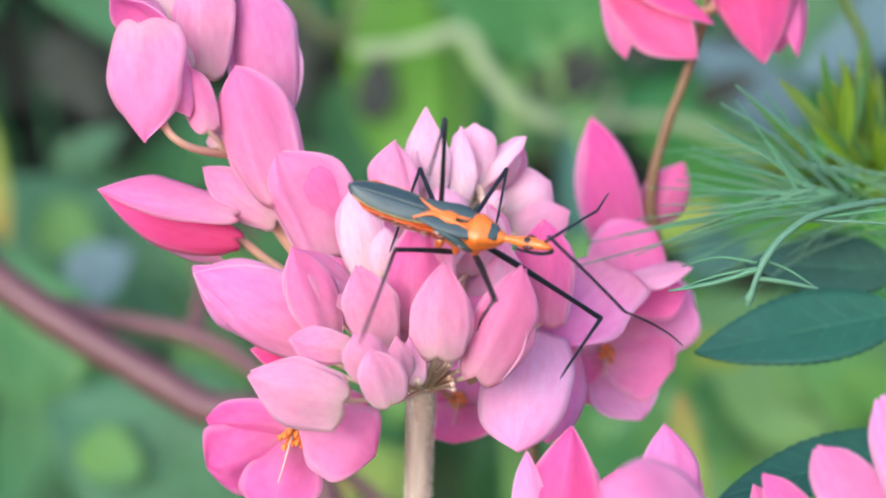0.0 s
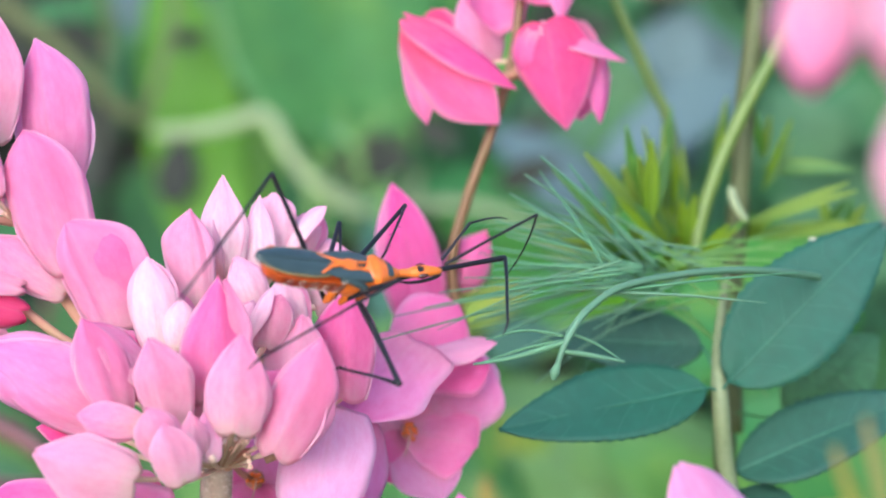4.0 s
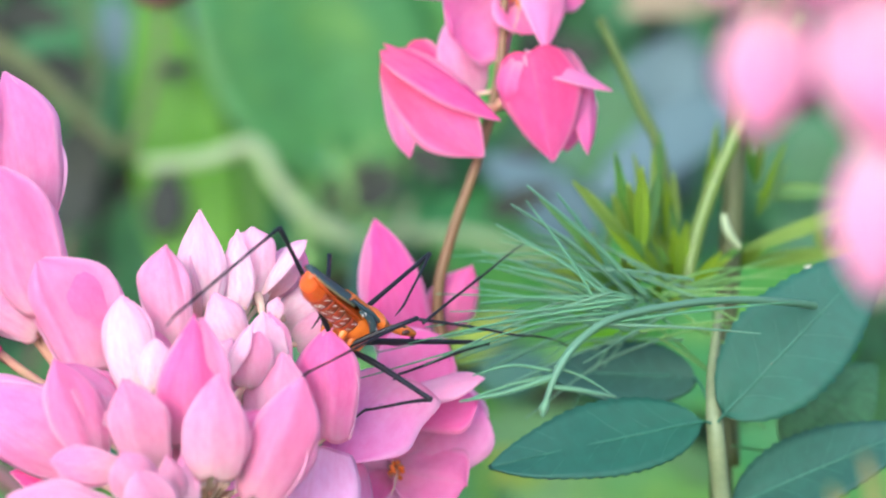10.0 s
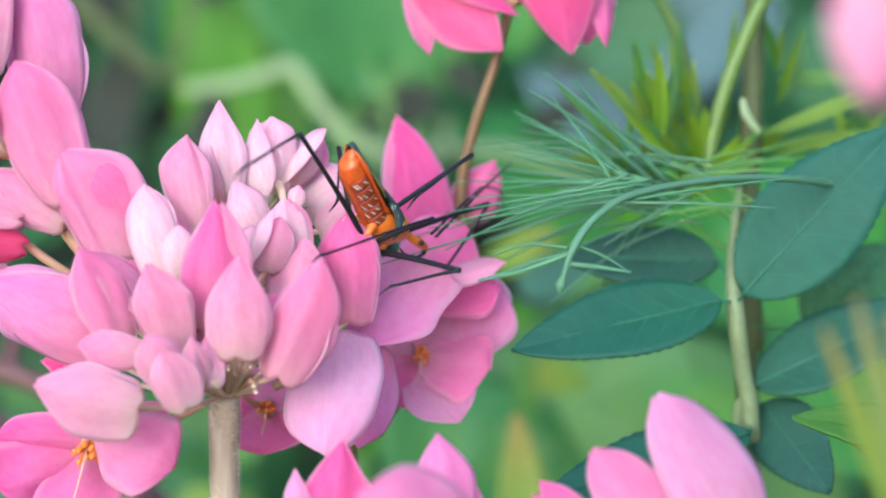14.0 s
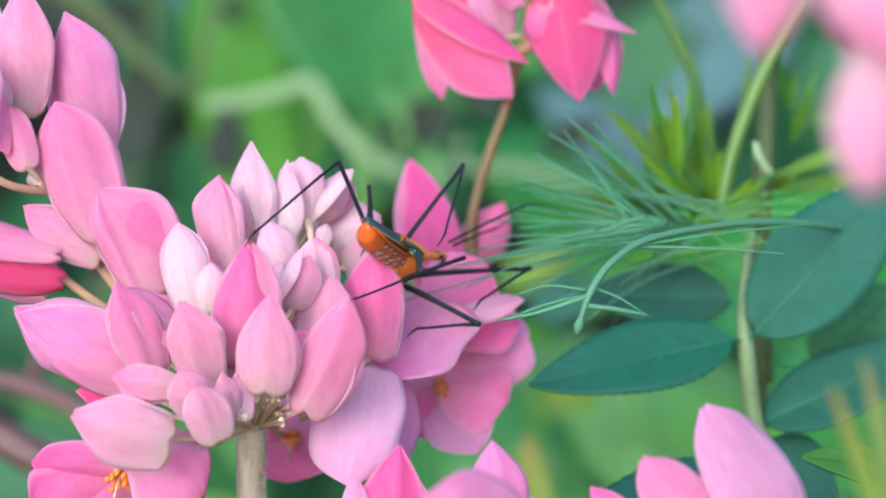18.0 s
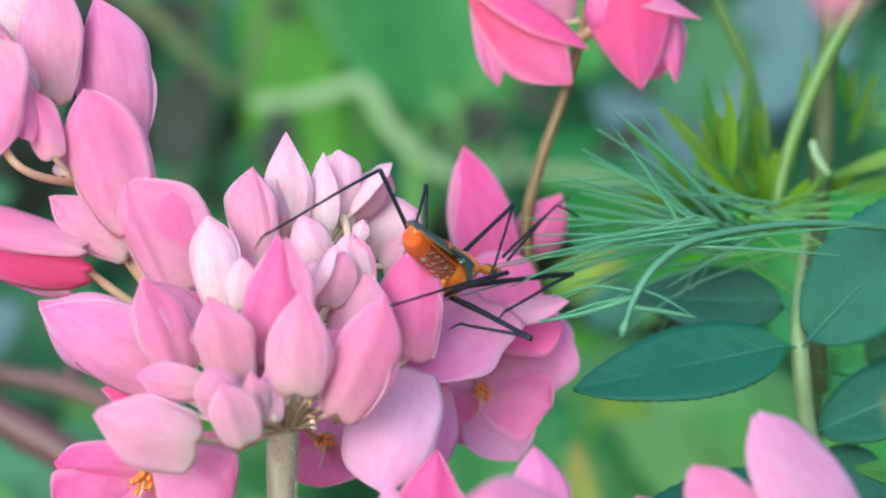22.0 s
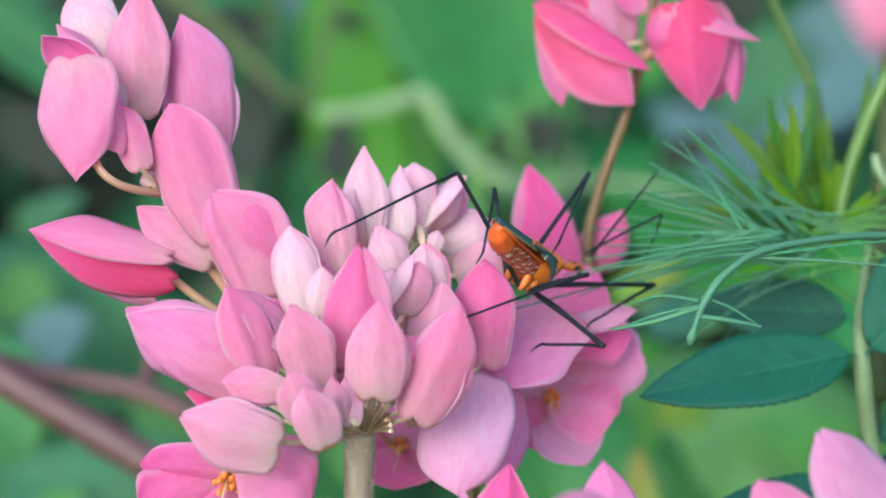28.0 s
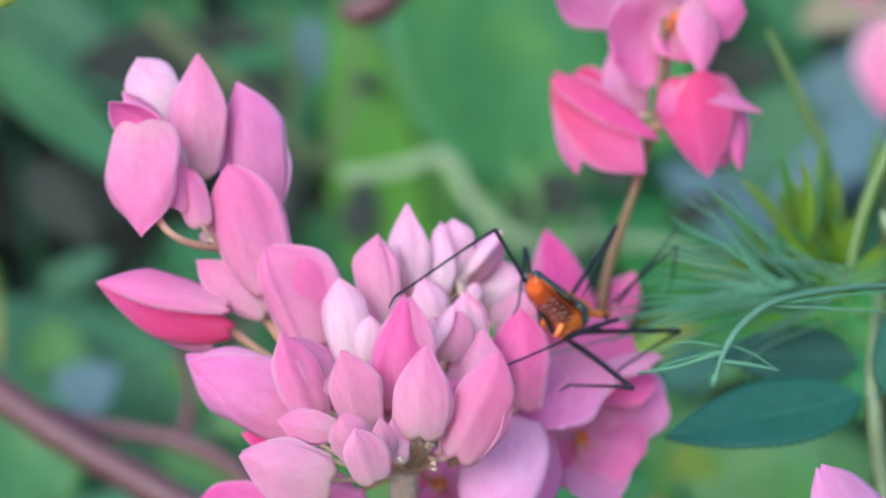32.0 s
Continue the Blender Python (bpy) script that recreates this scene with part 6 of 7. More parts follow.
        whip = P("antenna_whip", tube_data([(0, 0, 0), (l2 * 0.35, 0, 0.25), (l2 * 0.7, 0, 0.15), (l2, 0, -0.3)], [0.10, 0.09, 0.07, 0.04], 6, 6), BUG_LEG)
        LEG_PIECES[k] = (base, whip)
    return bug


BUG = assassin_bug()
STATES = []


def state(t, place, turn, A, B, C, D, E, F, P, Q):
    """Where the insect is at t: its middle, its yaw, pitch and roll, and knee and foot of each leg, in the plan."""
    flat = [*place, *turn]
    for pair in (A, B, C, D, E, F, P, Q):
        flat += [*pair[0], *pair[1]]
    STATES.append((t, np.array(flat, float)))


state(0, (-4.6, -12.0, -1.0), (-2, -19, 60), ((-4.8, -12.0, 7.2), (-6.1, -11.0, 2.0)), ((-7.0, -10.0, 3.4), (-8.9, -5.0, -2.2)), ((-8.6, -14.0, -2.8), (-10.4, -12.0, -8.2)), ((-1.0, -14.0, -6.4), (-2.0, -10.0, -8.3)), ((8.0, -10.0, -8.9), (4.9, -5.0, -12.3)), ((0.2, -8.0, 3.4), (-0.6, -2.0, -0.4)), ((7.3, -10.0, 0.1), (8.9, -10.0, 1.7)), ((10.8, -6.0, -9.2), (14.5, -6.0, -10.6)))
state(1, (-4.5, -12.0, -0.6), (-5, 4, 60), ((-8.1, -12.0, 7.0), (-7.0, -11.0, 1.4)), ((-2.7, -10.0, 5.8), (-2.2, -5.0, 1.3)), ((-5.0, -14.0, -2.6), (-13.4, -12.0, -6.6)), ((0.4, -14.0, -6.3), (-4.4, -10.0, -7.3)), ((9.8, -10.0, -3.2), (3.2, -5.0, -6.4)), ((3.6, -8.0, 7.2), (1.0, -2.0, 1.4)), ((6.6, -10.0, 1.7), (8.1, -10.0, 2.2)), ((11.0, -6.0, -1.1), (15.1, -6.0, -2.2)))
state(2, (1.2, -12.0, 0.2), (-10, -10, 60), ((-3.8, -12.0, 7.7), (-6.2, -11.0, -0.8)), ((3.1, -10.0, 4.3), (3.1, -5.0, 1.3)), ((1.9, -14.0, -2.4), (-3.3, -12.0, -5.4)), ((6.0, -14.0, -8.7), (2.2, -10.0, -7.2)), ((14.4, -10.0, -4.3), (10.7, -5.0, -5.5)), ((9.6, -8.0, 4.4), (7.0, -2.0, 0.9)), ((14.5, -10.0, 5.8), (17.4, -10.0, 8.7)), ((17.5, -6.0, 0.6), (17.9, -6.0, -3.1)))
state(4.5, (2.7, -8.2, 1.0), (41, -6, 52), ((-2.6, -10.0, 8.4), (-8.1, -10.0, 0.1)), ((2.3, -6.5, 4.9), (2.3, -2.5, -0.4)), ((6.7, -11.0, 0.4), (-3.9, -11.0, -5.5)), ((7.1, -10.5, -7.0), (2.4, -6.2, -6.2)), ((15.3, -6.0, 1.8), (13.6, -2.0, -3.3)), ((7.8, -3.5, 6.7), (6.3, 1.5, 2.6)), ((17.3, -6.0, 4.0), (16.0, -6.0, -0.5)), ((13.5, -2.0, 3.5), (17.8, -2.0, 4.1)))
state(5, (2.8, -6.0, 1.8), (46, -8, 46), ((-2.4, -8.8, 8.8), (-6.5, -9.4, 0.8)), ((1.9, -4.4, 5.0), (2.1, -1.0, 0.0)), ((5.5, -9.2, 0.1), (-3.2, -10.4, -4.8)), ((7.5, -8.4, -6.2), (2.7, -4.0, -5.6)), ((13.0, -3.6, -0.5), (8.3, -0.2, -4.3)), ((7.7, -0.8, 6.8), (7.1, 3.6, 2.7)), ((13.0, -3.6, 0.4), (15.0, -3.6, -0.4)), ((15.2, 0.4, -0.2), (18.6, 0.4, -1.3)))
state(6, (2.1, -2.2, 2.2), (53, -8, 41), ((-4.0, -6.8, 8.7), (-6.4, -8.4, 1.8)), ((0.2, -0.9, 5.3), (1.4, 1.5, 0.1)), ((6.9, -6.2, 4.0), (0.2, -9.4, -4.0)), ((7.4, -4.9, -4.0), (2.3, -0.2, -4.9)), ((14.0, 0.4, 2.8), (12.3, 2.8, 0.3)), ((4.4, 3.7, 8.1), (4.1, 7.1, 4.0)), ((8.9, 0.4, 8.9), (9.7, 0.4, 11.7)), ((13.7, 4.4, 6.8), (17.4, 4.4, 6.3)))
state(7, (3.2, 3.0, 2.7), (52, -16, 37), ((-3.1, -4.0, 9.0), (-5.9, -7.0, 3.8)), ((0.9, 4.0, 5.2), (1.6, 5.0, 0.7)), ((8.7, -2.0, 4.0), (3.8, -8.0, -1.0)), ((10.1, 0.0, -1.1), (6.0, 5.0, -2.8)), ((15.0, 6.0, 0.3), (8.3, 7.0, -5.2)), ((8.2, 10.0, 9.3), (6.2, 12.0, 3.8)), ((13.5, 6.0, 3.1), (16.1, 6.0, 3.6)), ((12.9, 10.0, 5.1), (15.2, 10.0, 4.4)))
state(8, (3.9, 3.0, 0.7), (54, -18, 38), ((-1.9, -4.0, 7.9), (-7.1, -7.0, 1.2)), ((2.6, 4.0, 5.8), (2.1, 5.0, 0.4)), ((10.0, -2.0, 2.0), (1.2, -8.0, -4.3)), ((11.4, 0.0, -3.0), (7.6, 5.0, -5.8)), ((15.7, 6.0, -1.9), (10.5, 7.0, -5.2)), ((10.0, 10.0, 6.5), (7.6, 12.0, 1.1)), ((17.7, 6.0, 0.2), (22.2, 6.0, 0.3)), ((12.0, 10.0, 2.4), (13.3, 10.0, 1.7)))
state(9, (4.8, 3.0, 0.7), (57, -22, 38), ((-0.9, -4.0, 7.4), (-4.7, -7.0, 2.3)), ((3.6, 4.0, 5.6), (2.7, 5.0, -0.0)), ((10.9, -2.0, 0.4), (2.0, -8.0, -4.3)), ((11.3, 0.0, -6.2), (6.3, 5.0, -7.6)), ((16.4, 6.0, -3.6), (8.0, 7.0, -6.8)), ((11.2, 10.0, 5.9), (8.0, 12.0, 0.8)), ((16.1, 6.0, 5.9), (19.4, 6.0, 9.2)), ((18.8, 10.0, 1.9), (24.0, 10.0, 1.3)))
state(10, (5.4, 3.0, 0.1), (57, -23, 38), ((-0.3, -4.0, 7.0), (-8.0, -7.0, 0.4)), ((3.9, 4.0, 5.1), (2.9, 5.0, 0.0)), ((11.0, -2.0, 0.0), (1.6, -8.0, -4.2)), ((11.5, 0.0, -6.5), (6.4, 5.0, -7.5)), ((17.5, 6.0, -2.4), (8.6, 7.0, -5.3)), ((12.4, 10.0, 5.2), (9.7, 12.0, 0.9)), ((17.8, 6.0, 3.9), (21.6, 6.0, 6.4)), ((20.0, 10.0, -1.8), (25.4, 10.0, -2.8)))
state(11, (5.6, 3.0, 0.4), (63, -25, 38), ((-0.6, -4.0, 6.7), (-5.8, -7.0, 1.6)), ((3.6, 4.0, 5.1), (2.8, 5.0, -0.3)), ((10.9, -2.0, -0.8), (1.6, -8.0, -5.0)), ((11.4, 0.0, -7.0), (6.1, 5.0, -7.4)), ((17.0, 6.0, -1.8), (10.8, 7.0, -7.5)), ((12.0, 10.0, 5.4), (8.8, 12.0, 0.8)), ((14.9, 6.0, 2.7), (17.5, 6.0, 4.7)), ((18.2, 10.0, 2.7), (22.8, 10.0, 2.1)))
state(12, (5.9, 3.0, 0.1), (60, -28, 36), ((-0.3, -4.0, 6.8), (-8.1, -7.0, 0.2)), ((3.6, 4.0, 5.4), (3.1, 5.0, -0.6)), ((11.2, -2.0, -1.0), (1.1, -8.0, -5.5)), ((11.9, 0.0, -7.1), (6.5, 5.0, -7.6)), ((17.7, 6.0, -1.9), (12.3, 7.0, -6.4)), ((13.3, 10.0, 5.3), (9.4, 12.0, 0.6)), ((16.6, 6.0, 3.9), (14.0, 6.0, 0.5)), ((19.8, 10.0, -0.5), (16.0, 10.0, -5.3)))
state(13, (6.1, 3.0, 0.1), (67, -30, 34), ((-0.1, -4.0, 6.5), (-8.1, -7.0, 0.1)), ((4.1, 4.0, 5.4), (2.9, 5.0, -0.5)), ((11.0, -2.0, -1.1), (1.2, -8.0, -5.0)), ((11.7, 0.0, -6.8), (6.4, 5.0, -6.7)), ((17.2, 6.0, -3.9), (12.3, 7.0, -6.2)), ((13.3, 10.0, 5.4), (8.9, 12.0, 1.1)), ((16.5, 6.0, 4.1), (19.9, 6.0, 7.3)), ((15.6, 10.0, 2.0), (18.7, 10.0, 1.4)))
state(14, (6.0, 3.0, -0.8), (66, -35, 33), ((-0.1, -4.0, 5.4), (-4.1, -7.0, 2.5)), ((3.0, 4.0, 4.7), (2.7, 5.0, 0.1)), ((10.3, -2.0, -1.5), (1.0, -8.0, -4.2)), ((12.2, 0.0, -5.7), (6.7, 5.0, -6.9)), ((15.9, 6.0, -0.3), (10.8, 7.0, -7.3)), ((14.2, 10.0, 3.8), (9.0, 12.0, 0.2)), ((16.1, 6.0, 1.5), (19.2, 6.0, 3.8)), ((15.5, 10.0, 1.2), (18.3, 10.0, 0.6)))
state(15, (7.5, 3.0, -0.1), (70, -34, 32), ((0.7, -4.0, 5.8), (-7.5, -7.0, 0.4)), ((4.4, 4.0, 5.1), (3.3, 5.0, 0.1)), ((11.5, -2.0, -1.9), (1.4, -8.0, -4.6)), ((12.4, 0.0, -7.2), (7.4, 5.0, -7.8)), ((17.3, 6.0, -2.6), (11.2, 7.0, -6.9)), ((15.2, 10.0, 1.9), (11.6, 12.0, -1.6)), ((17.7, 6.0, 1.9), (26.5, 6.0, 2.6)), ((17.6, 10.0, 1.0), (21.6, 10.0, 0.5)))
state(18, (5.6, 3.0, -1.0), (66, -15, 33), ((0.6, -4.0, 7.0), (-6.2, -7.0, 0.8)), ((3.3, 4.0, 4.8), (2.9, 5.0, -0.2)), ((11.8, -2.0, -1.2), (1.4, -8.0, -4.7)), ((12.2, 0.0, -7.0), (7.1, 5.0, -7.4)), ((17.7, 6.0, -2.6), (12.7, 7.0, -5.2)), ((11.8, 10.0, 6.9), (9.5, 12.0, 0.5)), ((15.2, 6.0, 1.1), (18.1, 6.0, 2.1)), ((17.6, 10.0, 3.1), (22.0, 10.0, 2.5)))
state(19, (6.7, 3.0, -1.3), (65, -16, 33), ((1.2, -4.0, 6.3), (-6.9, -7.0, 0.5)), ((3.6, 4.0, 5.1), (2.9, 5.0, -0.4)), ((12.3, -2.0, -2.4), (1.7, -8.0, -5.0)), ((12.9, 0.0, -7.6), (7.2, 5.0, -7.3)), ((18.5, 6.0, -3.0), (13.0, 7.0, -6.5)), ((13.9, 10.0, 6.0), (9.1, 12.0, 1.2)), ((15.6, 6.0, 2.4), (18.1, 6.0, 4.3)), ((18.6, 10.0, 0.2), (23.0, 10.0, -0.7)))
state(20, (6.8, 3.0, -0.9), (68, -15, 32), ((0.8, -4.0, 6.1), (-6.4, -7.0, 0.7)), ((3.7, 4.0, 5.1), (3.0, 5.0, -0.3)), ((11.7, -2.0, -2.2), (1.0, -8.0, -5.4)), ((13.2, 0.0, -7.1), (8.0, 5.0, -7.9)), ((17.8, 6.0, -1.9), (12.1, 7.0, -5.6)), ((12.7, 10.0, 5.4), (8.9, 12.0, 0.6)), ((16.5, 6.0, 4.3), (19.6, 6.0, 7.0)), ((19.3, 10.0, 0.5), (24.3, 10.0, -0.3)))
state(21, (7.4, 3.0, -1.9), (68, -18, 32), ((1.2, -4.0, 5.6), (-7.7, -7.0, 0.3)), ((5.2, 4.0, 4.9), (3.8, 5.0, 0.1)), ((11.9, -2.0, -2.9), (1.2, -8.0, -5.1)), ((13.6, 0.0, -8.1), (7.7, 5.0, -7.8)), ((17.8, 6.0, -1.7), (14.0, 7.0, -6.1)), ((12.4, 10.0, 3.2), (10.2, 12.0, -0.1)), ((15.9, 6.0, 2.2), (23.8, 6.0, 2.1)), ((15.8, 10.0, 1.7), (20.0, 10.0, 3.1)))
state(22, (6.4, 3.0, -2.0), (64, -18, 32), ((1.0, -4.0, 5.5), (-7.9, -7.0, 0.2)), ((4.8, 4.0, 4.8), (3.4, 5.0, -0.3)), ((11.2, -2.0, -2.7), (0.9, -8.0, -5.4)), ((13.0, 0.0, -8.0), (7.4, 5.0, -6.9)), ((17.6, 6.0, -3.1), (11.3, 7.0, -6.2)), ((12.3, 10.0, 2.8), (10.4, 12.0, -2.2)), ((16.3, 6.0, 2.9), (20.4, 6.0, 0.5)), ((16.2, 10.0, 2.7), (18.6, 10.0, 3.9)))
state(23, (6.9, 3.0, -1.1), (65, -23, 31), ((0.7, -4.0, 5.5), (-7.7, -7.0, 0.1)), ((4.9, 4.0, 4.9), (3.4, 5.0, -0.3)), ((12.6, -2.0, -2.4), (1.0, -8.0, -5.3)), ((13.1, 0.0, -7.8), (7.4, 5.0, -6.5)), ((17.9, 6.0, -3.3), (12.7, 7.0, -6.3)), ((12.5, 10.0, 2.4), (10.5, 12.0, -1.9)), ((17.0, 6.0, 2.7), (20.2, 6.0, 5.5)), ((16.5, 10.0, 2.0), (19.5, 10.0, 1.6)))
state(24, (6.6, 3.0, -0.3), (68, -18, 31), ((0.3, -4.0, 6.9), (-7.8, -7.0, 0.1)), ((3.4, 4.0, 5.2), (2.9, 5.0, -0.4)), ((11.4, -2.0, -1.1), (1.0, -8.0, -5.8)), ((13.1, 0.0, -6.8), (7.8, 5.0, -7.3)), ((17.9, 6.0, -2.5), (12.4, 7.0, -5.6)), ((11.4, 10.0, 6.8), (8.6, 12.0, 0.6)), ((13.9, 6.0, 5.8), (15.6, 6.0, 9.0)), ((14.8, 10.0, 5.3), (18.9, 10.0, -1.3)))
state(25, (6.1, 3.0, -0.7), (65, -17, 31), ((0.5, -4.0, 6.9), (-8.0, -7.0, 0.3)), ((3.4, 4.0, 5.2), (2.9, 5.0, -0.2)), ((11.4, -2.0, -1.0), (0.8, -8.0, -5.5)), ((13.1, 0.0, -6.7), (7.9, 5.0, -7.3)), ((18.0, 6.0, -0.6), (12.6, 7.0, -4.3)), ((10.9, 10.0, 7.2), (8.5, 12.0, 0.5)), ((18.3, 6.0, 2.2), (22.4, 6.0, 3.6)), ((15.2, 10.0, 4.8), (17.6, 10.0, 4.4)))
state(28, (7.4, 3.0, -0.9), (63, -18, 31), ((1.0, -4.0, 6.7), (-8.9, -7.0, 1.2)), ((4.4, 4.0, 5.2), (3.3, 5.0, -0.3)), ((11.9, -2.0, -2.1), (0.9, -8.0, -5.8)), ((13.2, 0.0, -8.0), (8.2, 5.0, -8.0)), ((18.8, 6.0, -3.2), (12.7, 7.0, -6.4)), ((12.7, 10.0, 6.6), (9.7, 12.0, 0.4)), ((17.7, 6.0, 5.1), (20.8, 6.0, 8.1)), ((19.5, 10.0, 3.1), (17.8, 10.0, -2.7)))
state(29, (7.9, 3.0, -1.3), (68, -21, 30), ((1.1, -4.0, 6.1), (-9.0, -7.0, 0.5)), ((4.6, 4.0, 4.7), (3.3, 5.0, -0.9)), ((12.2, -2.0, -2.9), (1.0, -8.0, -6.6)), ((13.4, 0.0, -8.8), (8.3, 5.0, -8.8)), ((19.1, 6.0, -4.0), (12.9, 7.0, -7.1)), ((12.9, 10.0, 6.1), (9.8, 12.0, -0.2)), ((14.8, 6, 1.7), (16.2, 6, 3.5)), ((16.9, 10, 3.8), (22.4, 10, 2.4)))
state(29.3, (6.1, 3.0, 0.1), (67, -18, 30), ((-0.3, -4.0, 7.6), (-9.3, -7.0, 1.6)), ((3.4, 4.0, 6.3), (2.2, 5.0, 1.4)), ((10.7, -2.0, -0.7), (-0.2, -8.0, -3.9)), ((12.4, 0.0, -6.5), (7.0, 5.0, -6.5)), ((17.3, 6.0, -0.5), (11.3, 7.0, -3.8)), ((11.3, 10.0, 8.0), (8.1, 12.0, 1.8)), ((14.2, 6.0, 7.1), (16.4, 6.0, 10.6)), ((15.1, 10.0, 6.3), (21.6, 10.0, 5.9)))
state(30, (8.3, 3.0, -1.5), (74, -18, 30), ((1.3, -4.0, 5.5), (-7.7, -7.0, 0.0)), ((5.1, 4.0, 4.8), (3.7, 5.0, -0.5)), ((12.2, -2.0, -2.7), (1.4, -8.0, -5.9)), ((14.3, 0.0, -8.0), (8.3, 5.0, -8.1)), ((18.9, 6.0, -2.3), (11.7, 7.0, -5.2)), ((12.8, 10.0, 6.4), (9.2, 12.0, 0.3)), ((14.3, 6.0, 5.0), (16.2, 6.0, 8.6)), ((17.7, 10.0, 3.6), (22.5, 10.0, 2.8)))
state(31, (8.7, 3.0, -1.1), (73, -20, 30), ((1.1, -4.0, 5.9), (-7.7, -7.0, 0.1)), ((4.8, 4.0, 5.0), (3.5, 5.0, -0.4)), ((12.2, -2.0, -2.6), (1.2, -8.0, -5.8)), ((13.6, 0.0, -8.0), (8.0, 5.0, -7.8)), ((18.5, 6.0, -3.3), (12.0, 7.0, -5.8)), ((12.9, 10.0, 6.4), (9.2, 12.0, 0.6)), ((16.3, 6.0, 4.9), (19.0, 6.0, 8.2)), ((19.4, 10.0, 1.9), (16.7, 10.0, -3.0)))
state(32, (7.5, 3.0, -0.9), (64, -17, 30), ((1.0, -4.0, 6.5), (-7.5, -7.0, 0.2)), ((4.1, 4.0, 4.8), (3.3, 5.0, -0.5)), ((12.0, -2.0, -1.8), (1.4, -8.0, -6.0)), ((13.2, 0.0, -7.9), (7.8, 5.0, -7.7)), ((19.0, 6.0, -3.0), (12.9, 7.0, -6.4)), ((12.7, 10.0, 6.8), (9.6, 12.0, 1.1)), ((17.5, 6.0, 4.9), (20.4, 6.0, 7.9)), ((18.7, 10.0, 5.0), (17.9, 10.0, -1.5)))


def bug_pose(place, turn):
    """The body's plan pose: yaw turns the head away from the viewer, pitch lifts it, roll shows the back."""
    yaw, pitch, roll = (radians(a) for a in turn)
    m = Matrix.Translation(place) @ Matrix.Rotation(yaw, 4, "Z")
    return m @ Matrix.Rotation(-pitch, 4, "Y") @ Matrix.Rotation(roll, 4, "X")


# which way each shin runs from its knee: towards the viewer or away
FOOT_SIDE = {"A": -1, "B": -1, "C": -1, "D": 1, "E": -1, "F": -1, "P": 1, "Q": 1}


def reach(a, b, length, way=1):
    """The end of a piece of true length that starts at a and lies before or behind b as seen by the viewer."""
    dx, dz = b.x - a.x, b.z - a.z
    d = max(math.hypot(dx, dz), 0.01)
    f = min(1.0, 0.97 * length / d)
    return Vector((a.x + dx * f, a.y + way * math.sqrt(max(length ** 2 - (d * f) ** 2, 0)), a.z + dz * f))


def bone(a, b):
    """A pose at a whose x runs to b."""
    x = (b - a).normalized()
    ref = Vector((0.05, 0.1, 1.0))
    y = ref.cross(x).normalized()
    m = Matrix((x, y, x.cross(y))).transposed().to_4x4()
    m.translation = a * MM
    return m


def bug_rows():
    """Rows for the body and each limb piece, every fifth of a second, through the states."""
    times = np.array([s[0] for s in STATES])
    values = np.array([s[1] for s in STATES])
    slope = np.gradient(values, times, axis=0) * 0.8
    rows = {"body": []}
    for k in LEG_PIECES:
        rows[k + "1"], rows[k + "2"] = [], []
    t = 0.0
    while t < 32.001:
        i = min(max(int(np.searchsorted(times, t, "right")) - 1, 0), len(times) - 2)
        h = times[i + 1] - times[i]
        s = (t - times[i]) / h
        v = ((1 + 2 * s) * (1 - s) ** 2 * values[i] + s * (1 - s) ** 2 * h * slope[i] + s * s * (3 - 2 * s) * values[i + 1] + s * s * (s - 1) * h * slope[i + 1])
        m = bug_pose(v[:3], v[3:6])
        inv = m.inverted()
        place = m.copy()
        place.translation = m.translation * MM
        rows["body"].append((t, TILT @ place))
        for n, k in enumerate("ABCDEFPQ"):
            hip, l1, l2 = (Vector(HIPS[k]), *BONES[k]) if k in HIPS else (Vector(FEELERS[k][0]), *FEELERS[k][1:])
            kn = reach(m @ hip, Vector(v[6 + 6 * n:9 + 6 * n]), l1, -1 if k in "ACD" else 1)
            ft = inv @ reach(kn, Vector(v[9 + 6 * n:12 + 6 * n]), l2, FOOT_SIDE[k])
            kn = inv @ kn
            rows[k + "1"].append((t, bone(hip, kn)))
            rows[k + "2"].append((t, bone(kn, ft)))
        t = round(t + 0.2, 3)
    return rows


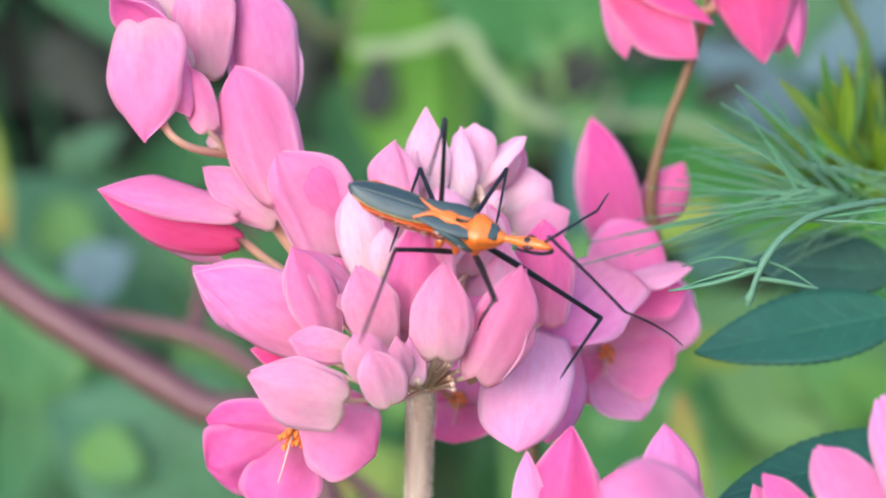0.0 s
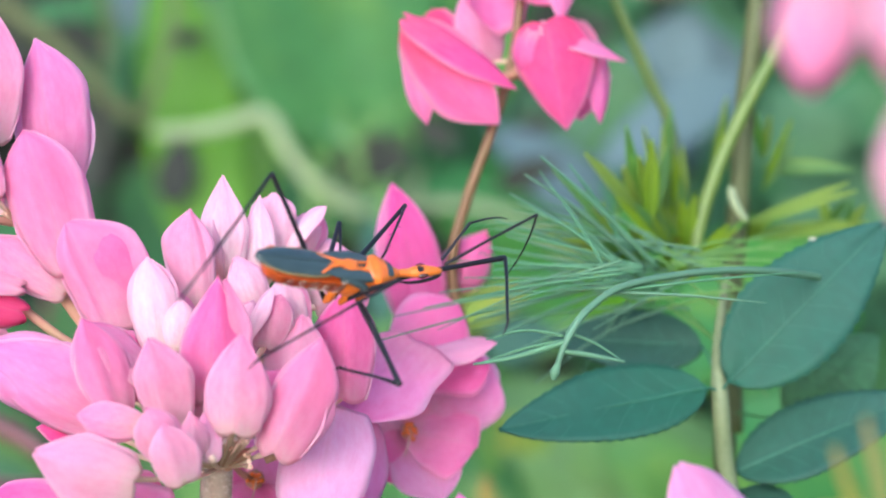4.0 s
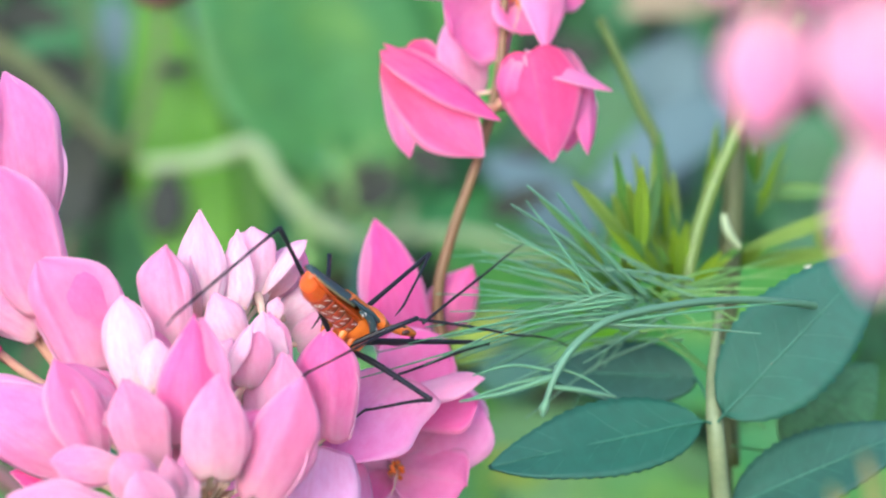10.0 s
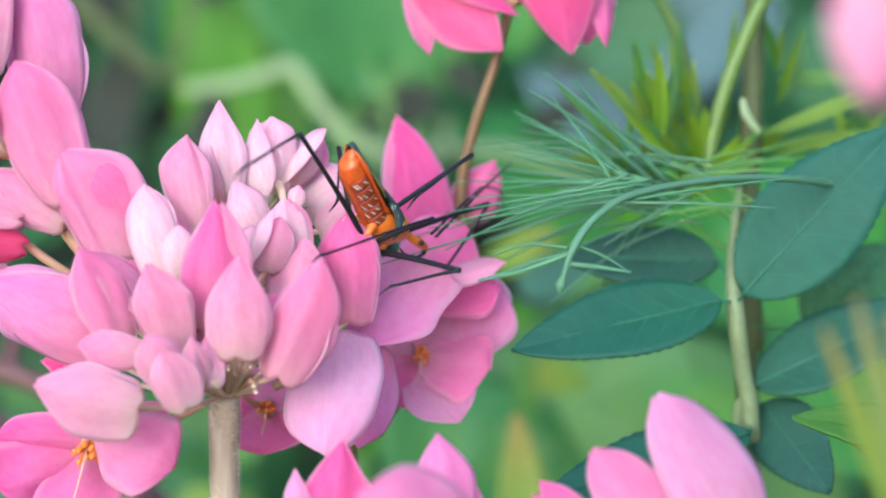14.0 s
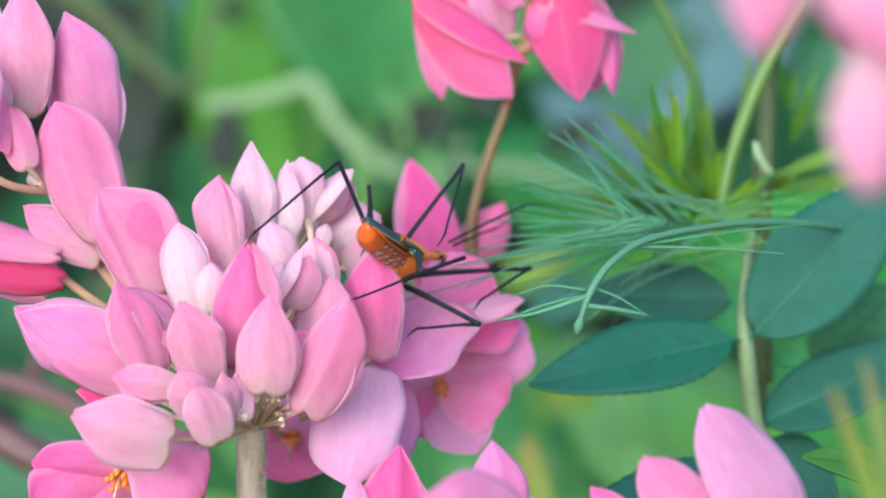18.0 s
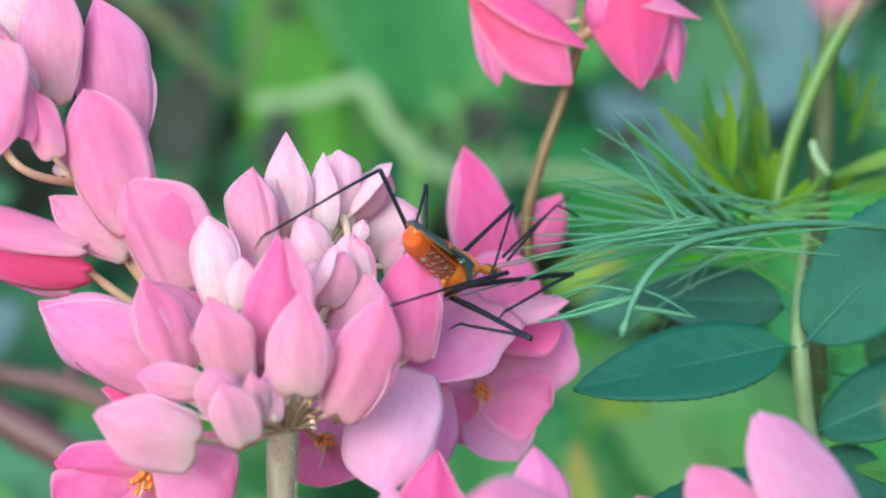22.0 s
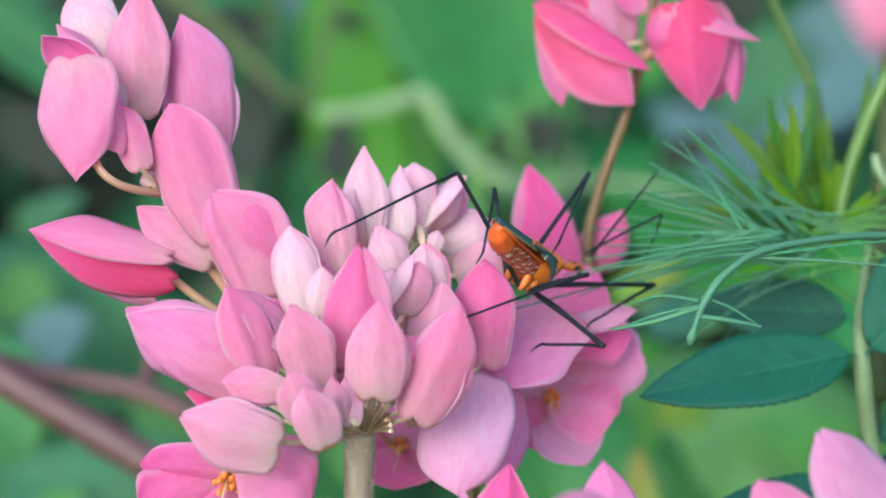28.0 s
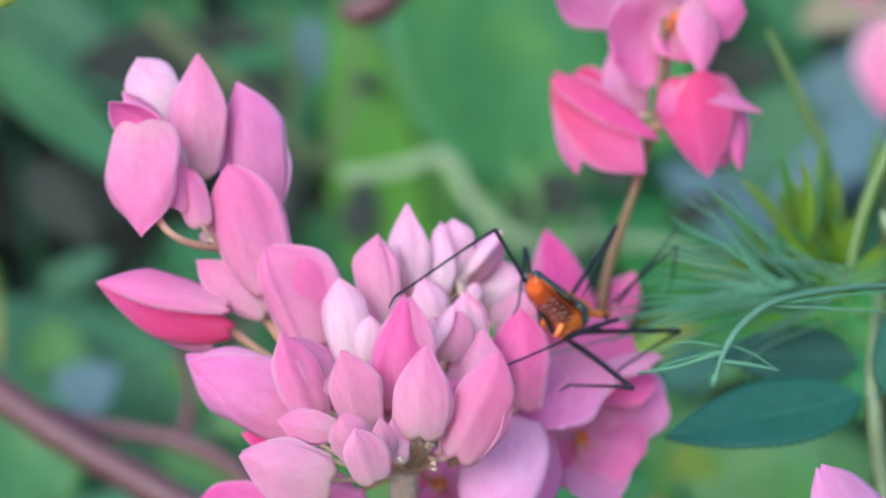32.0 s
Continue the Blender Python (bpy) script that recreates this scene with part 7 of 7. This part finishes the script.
def motions():
    def sway(ob, rows):
        m = ob.matrix_basis.copy()
        walk(ob, [(t, TILT @ Matrix.Translation((x * MM, 0, z * MM)) @ TILT.inverted() @ m) for t, x, z in rows])

    sway(REAR, [(0, 0.7, 0.5), (1, 0.0, 0.5), (2, 0.4, 1.3), (2.5, 0.2, 0.8), (4.5, 0.6, 1.1), (5, 0.75, 0.8), (6, 3.0, 0.7), (7, 1.45, -0.2), (8, 1.3, 0.05), (9, 0.7, 0.4), (10, 0.45, 0.7), (11, 0.45, 0.25), (12, -1.05, -0.75), (13, -0.5, -0.1), (14, 0.55, 0.25), (15, 1.0, -0.1), (15.5, 1.1, 0.0), (17.5, 0.45, 0.2), (18, -0.5, -0.15), (19, -0.75, -0.4), (20, -0.05, -0.15), (21, -0.4, -0.25), (22, 0.55, 0.5), (23, 0.95, 0.45), (24, 0.0, 0.0), (25, -0.1, -0.3), (25.5, -0.5, -0.55), (27.5, -0.2, -0.1), (28, 0.0, 0.0), (29, -0.7, -0.8), (30, -0.9, -0.9), (31, -1.3, -0.7), (32, -1.2, -0.8)])
    sway(NEAR, [(0, 2.3, -0.1), (1, 1.8, -0.4), (2, 2.7, -0.1), (2.5, 2.5, -0.0), (4.5, 1.5, 0.8), (6, 4.0, 1.9), (11, 0.6, -0.6), (12, -1.0, -1.5), (13, 0.1, -1.7), (13.5, -0.8, -2.1), (14, -0.5, -1.3), (14.5, 0.9, 0.5), (15, 2.2, 1.4), (17.5, 2.9, 2.1), (18, 2.1, 0.9), (19, 1.8, 1.4), (20, 1.7, 0.7), (21, 1.9, 1.6), (22, 2.3, 0.9), (23, 2.9, 1.0), (24, 2.0, 0.3), (25, 1.9, 1.2), (25.5, 2.0, 1.0), (27.5, 1.8, 0.2), (28, 2.2, 0.1), (29, 1.2, 0.3), (30, 1.0, 0.2), (31, 1.4, -0.3), (32, 1.0, 0.0)])
    sway(ARCH, [(0, 0, 7), (4.5, 0, 5), (5.6, 0, 0), (9.5, 0, 0), (12, 0, 7), (32, 0, 7)])
    sway(CORNER, [(0, 1.0, 0.5), (2, 1.2, 1.5), (4.5, 1.6, 0.3), (5, 1.8, 0.3), (6, 3.6, 0.3), (7, 0.3, 0), (9, 0, 0), (10, -0.2, -0.5), (11, 1.2, 0), (13, 0, 0), (15, 1.8, 0.5), (18, 0.3, 0), (20, 0.3, 0), (22, 1.2, 0.4), (25, 1.5, 0.6), (28, 0, 0), (32, 0, 0)])
    rows = bug_rows()
    walk(BUG, rows["body"])
    for k, (first, second) in LEG_PIECES.items():
        walk(first, rows[k + "1"])
        walk(second, rows[k + "2"])


motions()
